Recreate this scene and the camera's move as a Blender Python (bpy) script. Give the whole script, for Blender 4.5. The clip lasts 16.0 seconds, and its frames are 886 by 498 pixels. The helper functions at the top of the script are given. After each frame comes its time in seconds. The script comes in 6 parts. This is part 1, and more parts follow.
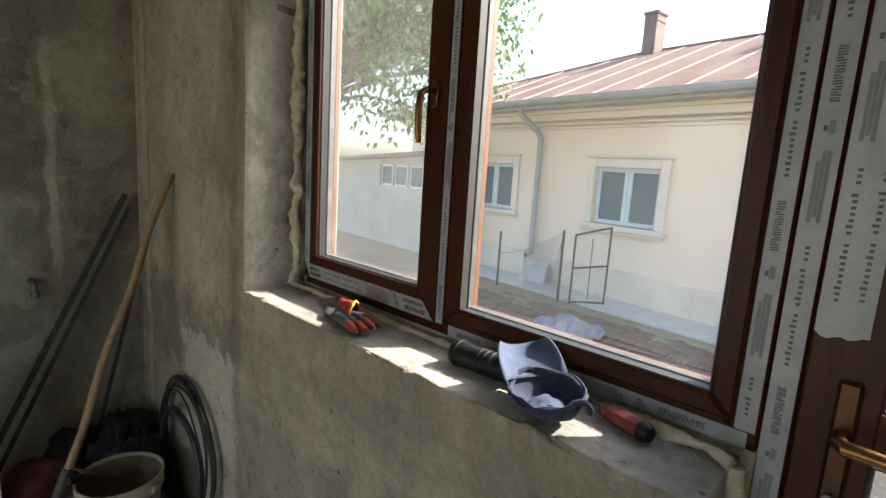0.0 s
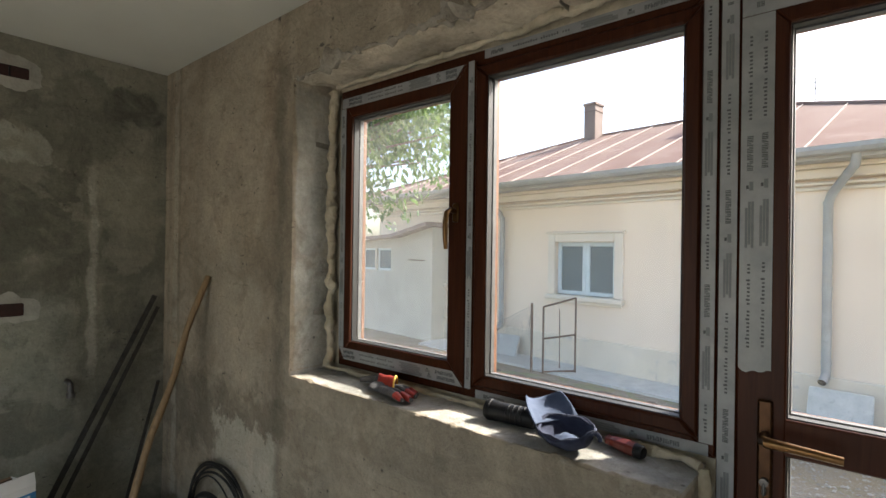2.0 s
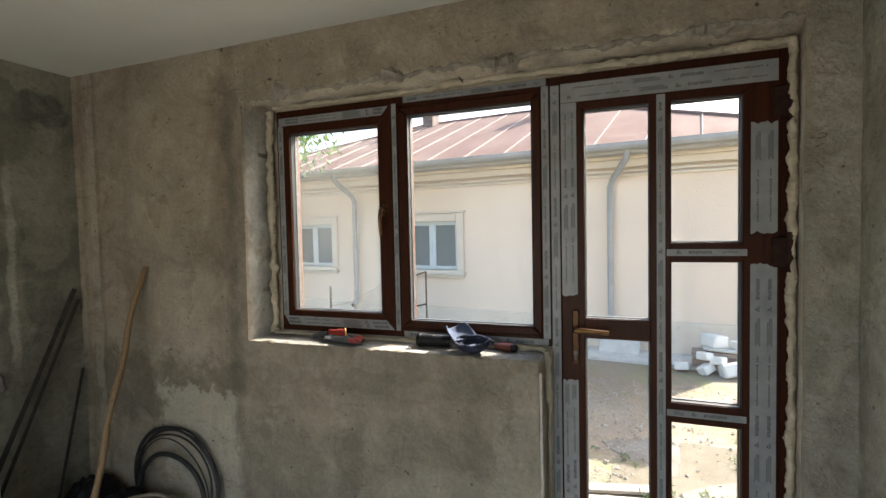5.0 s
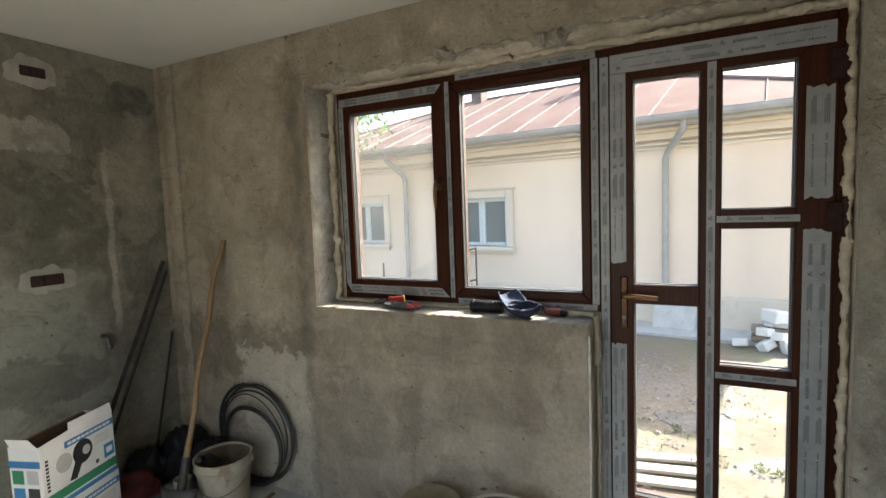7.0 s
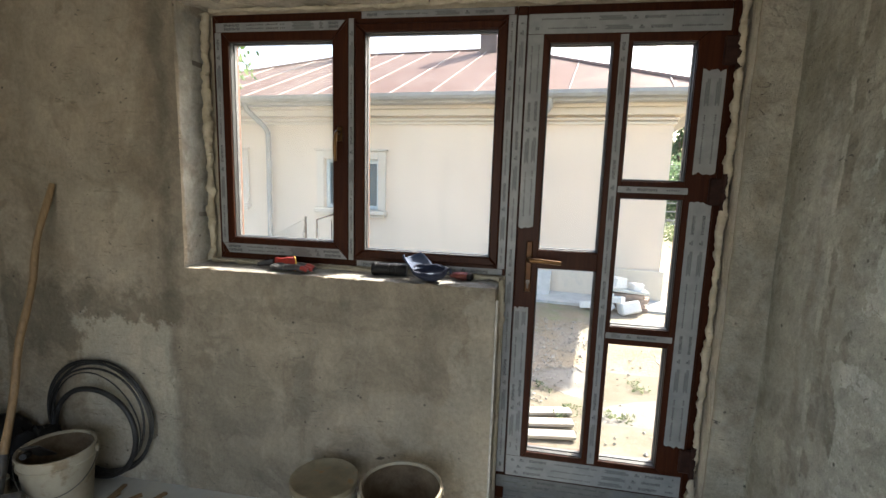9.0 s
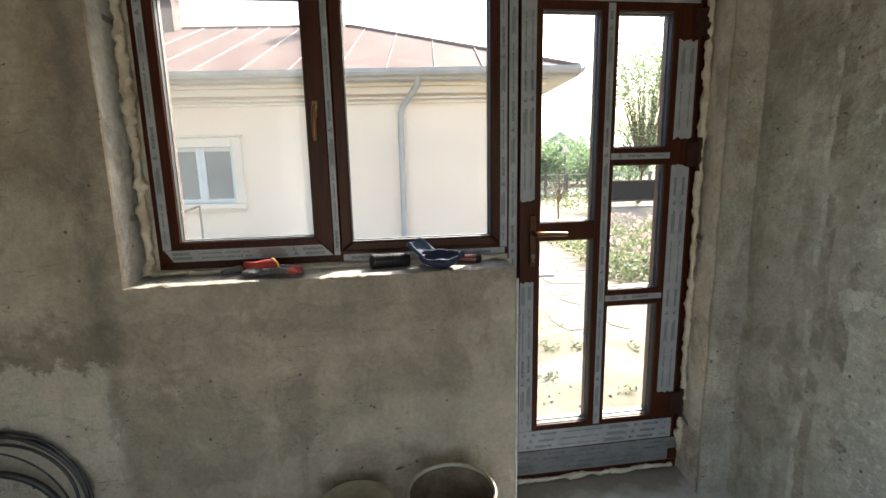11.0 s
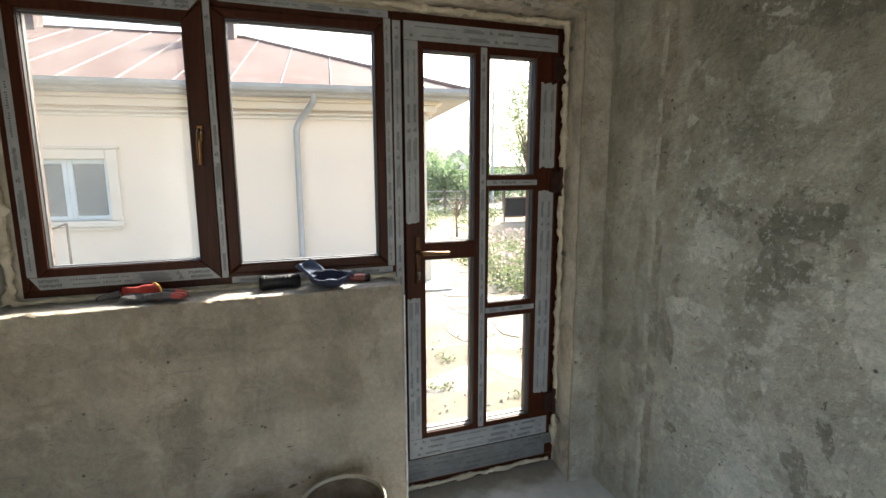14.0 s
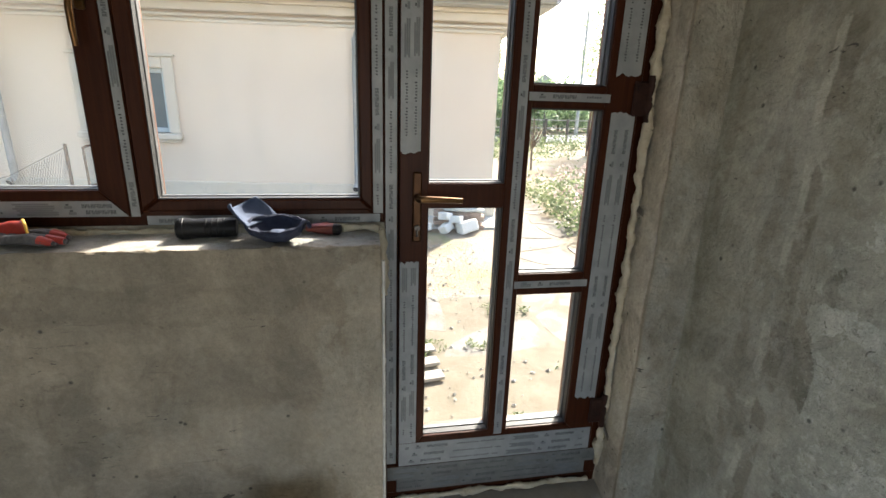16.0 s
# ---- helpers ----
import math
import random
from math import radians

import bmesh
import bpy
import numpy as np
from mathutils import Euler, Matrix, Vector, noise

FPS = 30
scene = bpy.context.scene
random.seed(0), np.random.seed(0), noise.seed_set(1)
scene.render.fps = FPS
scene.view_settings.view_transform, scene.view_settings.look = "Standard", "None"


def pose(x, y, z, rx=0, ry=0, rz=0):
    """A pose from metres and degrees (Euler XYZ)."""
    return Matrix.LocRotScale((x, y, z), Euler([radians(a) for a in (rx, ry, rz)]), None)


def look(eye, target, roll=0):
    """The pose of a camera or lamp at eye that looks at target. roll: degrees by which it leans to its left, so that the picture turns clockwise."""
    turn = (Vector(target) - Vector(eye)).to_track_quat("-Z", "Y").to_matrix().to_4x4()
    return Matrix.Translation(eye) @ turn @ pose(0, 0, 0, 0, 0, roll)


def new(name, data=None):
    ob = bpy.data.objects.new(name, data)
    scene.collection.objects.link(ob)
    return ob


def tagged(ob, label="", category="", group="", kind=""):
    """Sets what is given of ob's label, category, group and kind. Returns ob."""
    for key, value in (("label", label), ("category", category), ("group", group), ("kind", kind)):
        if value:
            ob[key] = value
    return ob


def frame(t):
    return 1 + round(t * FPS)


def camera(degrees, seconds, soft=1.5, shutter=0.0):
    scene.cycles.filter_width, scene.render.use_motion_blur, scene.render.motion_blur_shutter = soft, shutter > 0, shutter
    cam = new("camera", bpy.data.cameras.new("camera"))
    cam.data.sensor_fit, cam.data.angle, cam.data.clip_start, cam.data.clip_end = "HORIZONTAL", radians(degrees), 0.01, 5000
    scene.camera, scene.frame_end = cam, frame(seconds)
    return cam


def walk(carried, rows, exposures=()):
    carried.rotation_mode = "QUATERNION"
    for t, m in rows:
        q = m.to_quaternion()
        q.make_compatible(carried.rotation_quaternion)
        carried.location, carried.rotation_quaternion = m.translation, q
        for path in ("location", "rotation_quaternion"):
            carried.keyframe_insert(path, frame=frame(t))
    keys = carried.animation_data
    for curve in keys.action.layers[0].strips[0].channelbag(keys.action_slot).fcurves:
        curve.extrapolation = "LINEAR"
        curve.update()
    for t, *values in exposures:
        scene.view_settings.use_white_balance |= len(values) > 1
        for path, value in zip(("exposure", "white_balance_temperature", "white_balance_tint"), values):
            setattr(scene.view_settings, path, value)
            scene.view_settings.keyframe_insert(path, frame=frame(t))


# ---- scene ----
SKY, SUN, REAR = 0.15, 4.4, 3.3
EXPOSURES = [(0, 2.10), (0.5, 2.27), (1.5, 1.94), (2, 1.97), (2.5, 2.20), (3.5, 1.90), (5.8, 2.21), (7, 2.25), (11, 2.24), (15, 2.25), (16, 2.13)]
cam = camera(83.9, 16.0)
PATH = [
    (0, (-0.711, -0.104, 1.575), (0.71, 1.267, 1.26), 3.6),
    (0.5, (-0.768, -0.232, 1.638), (0.616, 1.206, 1.506), 2.0),
    (1, (-0.877, -0.272, 1.663), (0.57, 1.109, 1.682), -0.1),
    (1.5, (-1.027, -0.295, 1.679), (0.509, 0.985, 1.731), 0.2),
    (2, (-1.118, -0.215, 1.637), (0.417, 1.067, 1.638), 0.8),
    (2.5, (-1.19, -0.067, 1.645), (0.363, 1.193, 1.638), -0.5),
    (3, (-1.306, -0.044, 1.664), (0.409, 0.983, 1.633), -1.9),
    (3.5, (-1.492, -0.129, 1.671), (0.351, 0.642, 1.576), -1.5),
    (3.7, (-1.557, -0.18, 1.673), (0.317, 0.515, 1.592), -1.1),
    (5.8, (-2.104, -0.295, 1.651), (-0.259, 0.488, 1.556), -1.5),
    (6, (-2.125, -0.278, 1.635), (-0.299, 0.553, 1.553), -1.3),
    (6.5, (-2.114, -0.286, 1.633), (-0.326, 0.623, 1.518), -1.5),
    (7, (-2.065, -0.324, 1.639), (-0.279, 0.577, 1.472), -2.1),
    (7.5, (-2.076, -0.314, 1.619), (-0.232, 0.458, 1.458), -1.6),
    (8, (-2.071, -0.291, 1.608), (-0.178, 0.327, 1.383), 0.2),
    (8.2, (-2.062, -0.286, 1.593), (-0.164, 0.293, 1.324), 1.0),
    (10.3, (-1.911, 0.499, 1.619), (0.071, 0.516, 1.354), -1.4),
    (10.5, (-1.913, 0.562, 1.583), (0.067, 0.54, 1.301), -1.9),
    (11, (-1.851, 0.615, 1.572), (0.094, 0.337, 1.2), -1.2),
    (11.5, (-1.914, 0.702, 1.622), (0.006, 0.229, 1.316), -0.1),
    (12, (-1.962, 0.653, 1.626), (-0.059, 0.092, 1.368), 0.6),
    (12.5, (-1.98, 0.609, 1.62), (-0.105, -0.044, 1.382), 1.0),
    (13, (-1.963, 0.635, 1.618), (-0.098, -0.041, 1.36), 0.8),
    (13.5, (-1.956, 0.619, 1.593), (-0.092, -0.038, 1.29), 0.1),
    (14, (-1.998, 0.582, 1.617), (-0.137, -0.078, 1.299), -0.2),
    (14.5, (-1.979, 0.566, 1.591), (-0.16, -0.176, 1.217), 0.3),
    (15, (-1.878, 0.406, 1.558), (-0.057, -0.267, 1.079), 2.3),
    (15.5, (-1.702, 0.244, 1.558), (0.157, -0.198, 0.97), 3.0),
    (16, (-1.359, 0.134, 1.55), (0.516, -0.22, 0.951), 1.9),
]
walk(cam, [(t, look(eye, target, roll)) for t, eye, target, roll in PATH], EXPOSURES)

# ---- light ----
SUN_WAY = Vector((-1.0, 0.72, -1.02)).normalized()
world = bpy.data.worlds.new("sky")
scene.world = world
world.use_nodes = True
wn = world.node_tree.nodes
sky = wn.new("ShaderNodeTexSky")
sky.sky_type = "NISHITA"
sky.sun_disc = False
sky.sun_elevation = radians(39.6)
sky.sun_rotation = radians(125.8)
sky.air_density, sky.dust_density = 1.0, 3.5
wn["Background"].inputs[1].default_value = SKY
world.node_tree.links.new(sky.outputs[0], wn["Background"].inputs[0])
sun = new("sun", bpy.data.lights.new("sun", "SUN"))
sun.data.energy, sun.data.angle, sun.data.color = SUN, radians(0.5), (1.0, 0.94, 0.84)
sun.matrix_world = look(-10 * SUN_WAY, (0, 0, 0))


def area(name, m, sx, sy, watts, color):
    lamp = new(name, bpy.data.lights.new(name, "AREA"))
    lamp.data.shape, lamp.data.size, lamp.data.size_y = "RECTANGLE", sx, sy
    lamp.data.energy, lamp.data.color = watts, color
    lamp.matrix_world = m
    return lamp


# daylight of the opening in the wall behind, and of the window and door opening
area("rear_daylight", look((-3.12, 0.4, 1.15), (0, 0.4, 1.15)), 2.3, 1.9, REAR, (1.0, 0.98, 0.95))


# ---- materials ----
class Mat:
    """A node material with short ways to add textures."""

    def __init__(self, name, rough=0.6, metal=0.0):
        self.m = bpy.data.materials.new(name)
        self.m.use_nodes = True
        self.t = self.m.node_tree
        self.b = self.t.nodes["Principled BSDF"]
        self.b.inputs["Roughness"].default_value = rough
        self.b.inputs["Metallic"].default_value = metal
        self.co = self.t.nodes.new("ShaderNodeTexCoord").outputs["Object"]

    def put(self, node, slot, value):
        if isinstance(value, bpy.types.NodeSocket):
            self.t.links.new(value, node.inputs[slot])
        elif isinstance(value, (tuple, list)) and len(value) == 3 and node.inputs[slot].type == "RGBA":
            node.inputs[slot].default_value = (*value, 1)
        else:
            node.inputs[slot].default_value = value

    def scaled(self, sx, sy, sz):
        n = self.t.nodes.new("ShaderNodeMapping")
        self.put(n, "Vector", self.co)
        n.inputs["Scale"].default_value = (sx, sy, sz)
        return n.outputs[0]

    def noise(self, scale, detail=4, rough=0.55, distort=0.0, co=None):
        n = self.t.nodes.new("ShaderNodeTexNoise")
        self.put(n, "Vector", co or self.co)
        n.inputs["Scale"].default_value, n.inputs["Detail"].default_value = scale, detail
        n.inputs["Roughness"].default_value, n.inputs["Distortion"].default_value = rough, distort
        return n.outputs["Fac"]

    def cells(self, scale, out="Distance", co=None):
        n = self.t.nodes.new("ShaderNodeTexVoronoi")
        self.put(n, "Vector", co or self.co)
        n.inputs["Scale"].default_value = scale
        return n.outputs[out]

    def step(self, value, low, high):
        n = self.t.nodes.new("ShaderNodeMapRange")
        self.put(n, 0, value)
        n.inputs[1].default_value, n.inputs[2].default_value = low, high
        return n.outputs[0]

    def calc(self, op, a, b=0.0):
        n = self.t.nodes.new("ShaderNodeMath")
        n.operation = op
        self.put(n, 0, a)
        self.put(n, 1, b)
        return n.outputs[0]

    def mix(self, fac, a, b, kind="MIX"):
        n = self.t.nodes.new("ShaderNodeMixRGB")
        n.blend_type = kind
        self.put(n, 0, fac)
        self.put(n, 1, a)
        self.put(n, 2, b)
        return n.outputs[0]

    def axis(self, k):
        n = self.t.nodes.new("ShaderNodeSeparateXYZ")
        self.put(n, 0, self.co)
        return n.outputs[k]

    def random(self):
        return self.t.nodes.new("ShaderNodeObjectInfo").outputs["Random"]

    def island(self):
        return self.t.nodes.new("ShaderNodeNewGeometry").outputs["Random Per Island"]

    def color(self, c):
        self.put(self.b, "Base Color", c)
        return self

    def rough(self, r):
        self.put(self.b, "Roughness", r)
        return self

    def bump(self, height, strength=0.3, distance=0.01):
        n = self.t.nodes.new("ShaderNodeBump")
        n.inputs["Strength"].default_value, n.inputs["Distance"].default_value = strength, distance
        self.put(n, "Height", height)
        old = self.b.inputs["Normal"].links
        if old:
            self.t.links.new(old[0].from_socket, n.inputs["Normal"])
        self.t.links.new(n.outputs[0], self.b.inputs["Normal"])
        return self


def plaster(name, light, dark, patch, patch_low=0.52, patch_high=0.56, patch_scale=1.7, streak=0.5, relief=0.35, extra=None, cloud=0.6):
    """Bare cement plaster: trowel clouds, damp patches with hard rims, runs, pits and grain."""
    m = Mat(name, 0.92)
    clouds = m.noise(1.6, 6, 0.6, 0.4)
    base = m.mix(m.step(clouds, 0.36, 0.64), dark, light)
    patches = m.step(m.noise(patch_scale, 7, 0.55, 0.9), patch_low, patch_high)
    base = m.mix(m.calc("MULTIPLY", patches, 0.7), base, patch)
    runs = m.step(m.noise(1.0, 3, 0.5, 0.6, m.scaled(7, 7, 0.55)), 0.5, 0.75)
    base = m.mix(m.calc("MULTIPLY", runs, streak), base, tuple(c * 0.74 for c in dark))
    if extra:
        base = extra(m, base)
    trowel = m.noise(6.0, 9, 0.64, 0.6)
    base = m.mix(m.calc("MULTIPLY", m.step(trowel, 0.48, 0.66), 0.35), base, tuple(c * 1.3 for c in light))
    base = m.mix(m.calc("MULTIPLY", m.step(m.noise(4.5, 9, 0.64, 0.6), 0.55, 0.64), 0.45), base, tuple(c * 0.68 for c in dark))
    sweep = m.step(m.noise(1.0, 6, 0.6, 1.2, m.scaled(3.0, 3.0, 6)), 0.35, 0.68)
    base = m.mix(0.25, base, m.mix(sweep, (0.38, 0.375, 0.365), (0.63, 0.625, 0.61)), "OVERLAY")
    grain = m.calc("ADD", m.calc("MULTIPLY", m.noise(48, 5, 0.7), 0.7), m.calc("MULTIPLY", m.noise(190, 2, 0.6), 0.3))
    base = m.mix(0.50, base, m.mix(m.step(grain, 0.3, 0.7), (0.30, 0.295, 0.28), (0.70, 0.695, 0.67)), "OVERLAY")
    base = m.mix(cloud, base, m.mix(m.step(m.noise(2.3, 6, 0.58, 0.8), 0.38, 0.62), (0.33, 0.33, 0.32), (0.68, 0.67, 0.65)), "OVERLAY")
    pits = m.calc("MULTIPLY", m.step(m.cells(17), 0.13, 0.06), m.step(m.noise(5.1, 3), 0.53, 0.58))
    gouge = m.calc("MULTIPLY", m.step(m.noise(1.0, 4, 0.6, 1.5, m.scaled(22, 14, 34)), 0.665, 0.70), m.step(m.noise(2.3, 3), 0.46, 0.54))
    pits = m.calc("MAXIMUM", pits, gouge)
    base = m.mix(m.calc("MULTIPLY", pits, 0.8), base, (0.05, 0.046, 0.04))
    m.color(base)
    m.bump(m.noise(6, 9, 0.66, 0.5), min(1.0, relief * 1.6), 0.024)
    m.bump(m.noise(19, 8, 0.70, 0.4), min(1.0, relief * 1.4), 0.014)
    m.bump(m.calc("SUBTRACT", m.noise(50, 5, 0.66), pits), min(1.0, relief * 1.5), 0.005)
    return m.m


def blotch(m, across, a0, z0, ra, rz, rag, seed_scale=3.0):
    """Mask of a ragged stain round (a0, z0) on a wall; across: the wall's level axis."""
    da = m.calc("DIVIDE", m.calc("SUBTRACT", across, a0), ra)
    dz = m.calc("DIVIDE", m.calc("SUBTRACT", m.axis(2), z0), rz)
    d = m.calc("ADD", m.calc("MULTIPLY", da, da), m.calc("MULTIPLY", dz, dz))
    d = m.calc("ADD", d, m.calc("MULTIPLY", m.calc("SUBTRACT", m.noise(seed_scale, 9, 0.62, 0.6), 0.5), rag * 2.4))
    return m.step(d, 1.08, 0.80)


def stripe(m, across, a0, width, wob, edge=0.012):
    """Mask of an upright wavy run."""
    a = m.calc("ABSOLUTE", m.calc("SUBTRACT", m.calc("ADD", across, wob), a0))
    return m.step(a, width / 2 + edge, width / 2)


def damp_marks(m, base):
    """Damp clouds, a pale upright run of slurry and a smoother skim lower down."""
    x = m.axis(0)
    wob = m.calc("MULTIPLY", m.calc("SUBTRACT", m.noise(4, 6, 0.6), 0.5), 0.10)
    skim = m.calc("MULTIPLY", m.step(m.calc("ADD", m.axis(2), m.calc("MULTIPLY", wob, 4)), 1.42, 1.30), m.step(m.calc("ADD", x, m.calc("MULTIPLY", wob, 3)), -0.38, -0.5))
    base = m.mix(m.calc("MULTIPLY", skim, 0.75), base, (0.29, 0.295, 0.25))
    for a0, z0, ra, rz, rag, col, k in (
            (-0.80, 1.78, 0.44, 0.19, 3.2, (0.105, 0.104, 0.082), 0.85), (-0.15, 2.36, 0.15, 0.13, 1.6, (0.085, 0.085, 0.07), 0.9),
            (-0.42, 2.30, 0.20, 0.22, 3.0, (0.13, 0.127, 0.10), 0.7), (-0.85, 0.80, 0.60, 0.14, 3.2, (0.13, 0.13, 0.105), 0.7),
            (-0.17, 1.75, 0.11, 0.34, 2.4, (0.235, 0.222, 0.18), 0.7), (-0.72, 2.08, 0.17, 0.10, 2.6, (0.36, 0.36, 0.31), 0.75),
            (-1.45, 2.02, 0.36, 0.26, 3.0, (0.34, 0.335, 0.285), 0.6), (-0.16, 0.95, 0.15, 0.30, 2.6, (0.14, 0.13, 0.10), 0.6)):
        base = m.mix(m.calc("MULTIPLY", blotch(m, x, a0, z0, ra, rz, rag), k), base, col)
    high = m.calc("MULTIPLY", m.step(m.axis(2), 0.95, 1.05), m.step(m.axis(2), 2.12, 1.95))
    run = m.calc("MULTIPLY", m.calc("MULTIPLY", stripe(m, x, -0.335, 0.024, wob), high), m.step(m.noise(6, 5), 0.36, 0.5))
    base = m.mix(m.calc("MULTIPLY", run, 0.75), base, (0.37, 0.355, 0.30))
    edge = m.calc("MULTIPLY", stripe(m, x, -0.375, 0.02, wob), high)
    return m.mix(m.calc("MULTIPLY", edge, 0.45), base, (0.12, 0.115, 0.09))


def flaking_marks(m, base):
    """Skim coat flaking off in islands, a warmer band with runs of slurry beside the corner."""
    x, z = m.axis(0), m.axis(2)
    # olive darker towards the top, dimmer light painted in; greener grey skim lower down
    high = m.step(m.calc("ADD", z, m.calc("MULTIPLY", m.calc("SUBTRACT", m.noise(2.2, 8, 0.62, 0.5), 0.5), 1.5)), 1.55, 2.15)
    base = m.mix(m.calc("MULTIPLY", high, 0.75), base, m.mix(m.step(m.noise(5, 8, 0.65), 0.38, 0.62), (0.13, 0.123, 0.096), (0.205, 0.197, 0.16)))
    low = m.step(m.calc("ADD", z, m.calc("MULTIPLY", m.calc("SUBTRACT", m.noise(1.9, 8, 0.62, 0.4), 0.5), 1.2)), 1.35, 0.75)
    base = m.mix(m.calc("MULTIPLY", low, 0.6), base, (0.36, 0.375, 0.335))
    # flakes with sharp rims: pale skim left standing, dark render laid bare
    fray = m.calc("MULTIPLY", m.calc("SUBTRACT", m.noise(26, 8, 0.72), 0.5), 0.055)
    pale = m.step(m.calc("ADD", m.noise(3.1, 6, 0.56, 0.25), fray), 0.520, 0.528)
    pale = m.calc("MULTIPLY", pale, m.step(m.calc("ADD", m.noise(1.3, 4, 0.55), fray), 0.44, 0.47))
    base = m.mix(m.calc("MULTIPLY", pale, 0.8), base, m.mix(m.step(m.noise(14, 7, 0.68), 0.4, 0.6), (0.36, 0.372, 0.34), (0.50, 0.515, 0.48)))
    dark = m.step(m.calc("ADD", m.noise(2.7, 6, 0.56, 0.3, m.scaled(1.1, 1, 0.85)), fray), 0.548, 0.556)
    base = m.mix(m.calc("MULTIPLY", dark, 0.85), base, m.mix(m.step(m.noise(11, 7, 0.66), 0.4, 0.6), (0.115, 0.112, 0.09), (0.175, 0.172, 0.142)))
    for a0, z0, ra, rz, rag in ((-0.68, 1.84, 0.16, 0.15, 3.0), (-0.70, 1.46, 0.07, 0.10, 2.4), (-0.82, 1.17, 0.16, 0.13, 3.4), (-0.80, 0.84, 0.06, 0.14, 2.6)):
        base = m.mix(m.calc("MULTIPLY", blotch(m, x, a0, z0, ra, rz, rag, 7.0), 0.55), base, (0.20, 0.195, 0.16))
    # fine crumbs, pale and dark, in drifts
    drift = m.step(m.noise(1.6, 5, 0.6), 0.40, 0.56)
    crumbs = m.calc("MULTIPLY", m.step(m.noise(34, 8, 0.74), 0.54, 0.58), drift)
    base = m.mix(m.calc("MULTIPLY", crumbs, 0.5), base, (0.54, 0.555, 0.515))
    holes = m.calc("MULTIPLY", m.step(m.noise(1.0, 8, 0.74, 0.5, m.scaled(30, 30, 46)), 0.58, 0.62), m.step(m.noise(2.3, 5, 0.6), 0.40, 0.55))
    base = m.mix(m.calc("MULTIPLY", holes, 0.6), base, (0.11, 0.105, 0.085))
    wob = m.calc("MULTIPLY", m.calc("SUBTRACT", m.noise(3, 6, 0.6), 0.5), 0.24)
    near = m.step(m.calc("ADD", x, wob), -0.49, -0.42)
    base = m.mix(m.calc("MULTIPLY", near, 0.7), base, m.mix(m.step(m.noise(4, 6, 0.6, 1.0), 0.4, 0.6), (0.25, 0.235, 0.19), (0.37, 0.355, 0.305)))
    thin = m.calc("MULTIPLY", wob, 0.35)
    broken = m.step(m.noise(9, 7, 0.65), 0.46, 0.52)
    for a0, w, col, k in ((-0.355, 0.045, (0.17, 0.155, 0.12), 0.65), (-0.32, 0.020, (0.48, 0.46, 0.40), 0.6), (-0.255, 0.03, (0.22, 0.20, 0.16), 0.5), (-0.20, 0.05, (0.43, 0.41, 0.35), 0.45), (-0.04, 0.035, (0.21, 0.19, 0.15), 0.5)):
        base = m.mix(m.calc("MULTIPLY", m.calc("MULTIPLY", stripe(m, x, a0, w, thin, 0.006), broken), k), base, col)
    return base


SILL_Z = 1.128


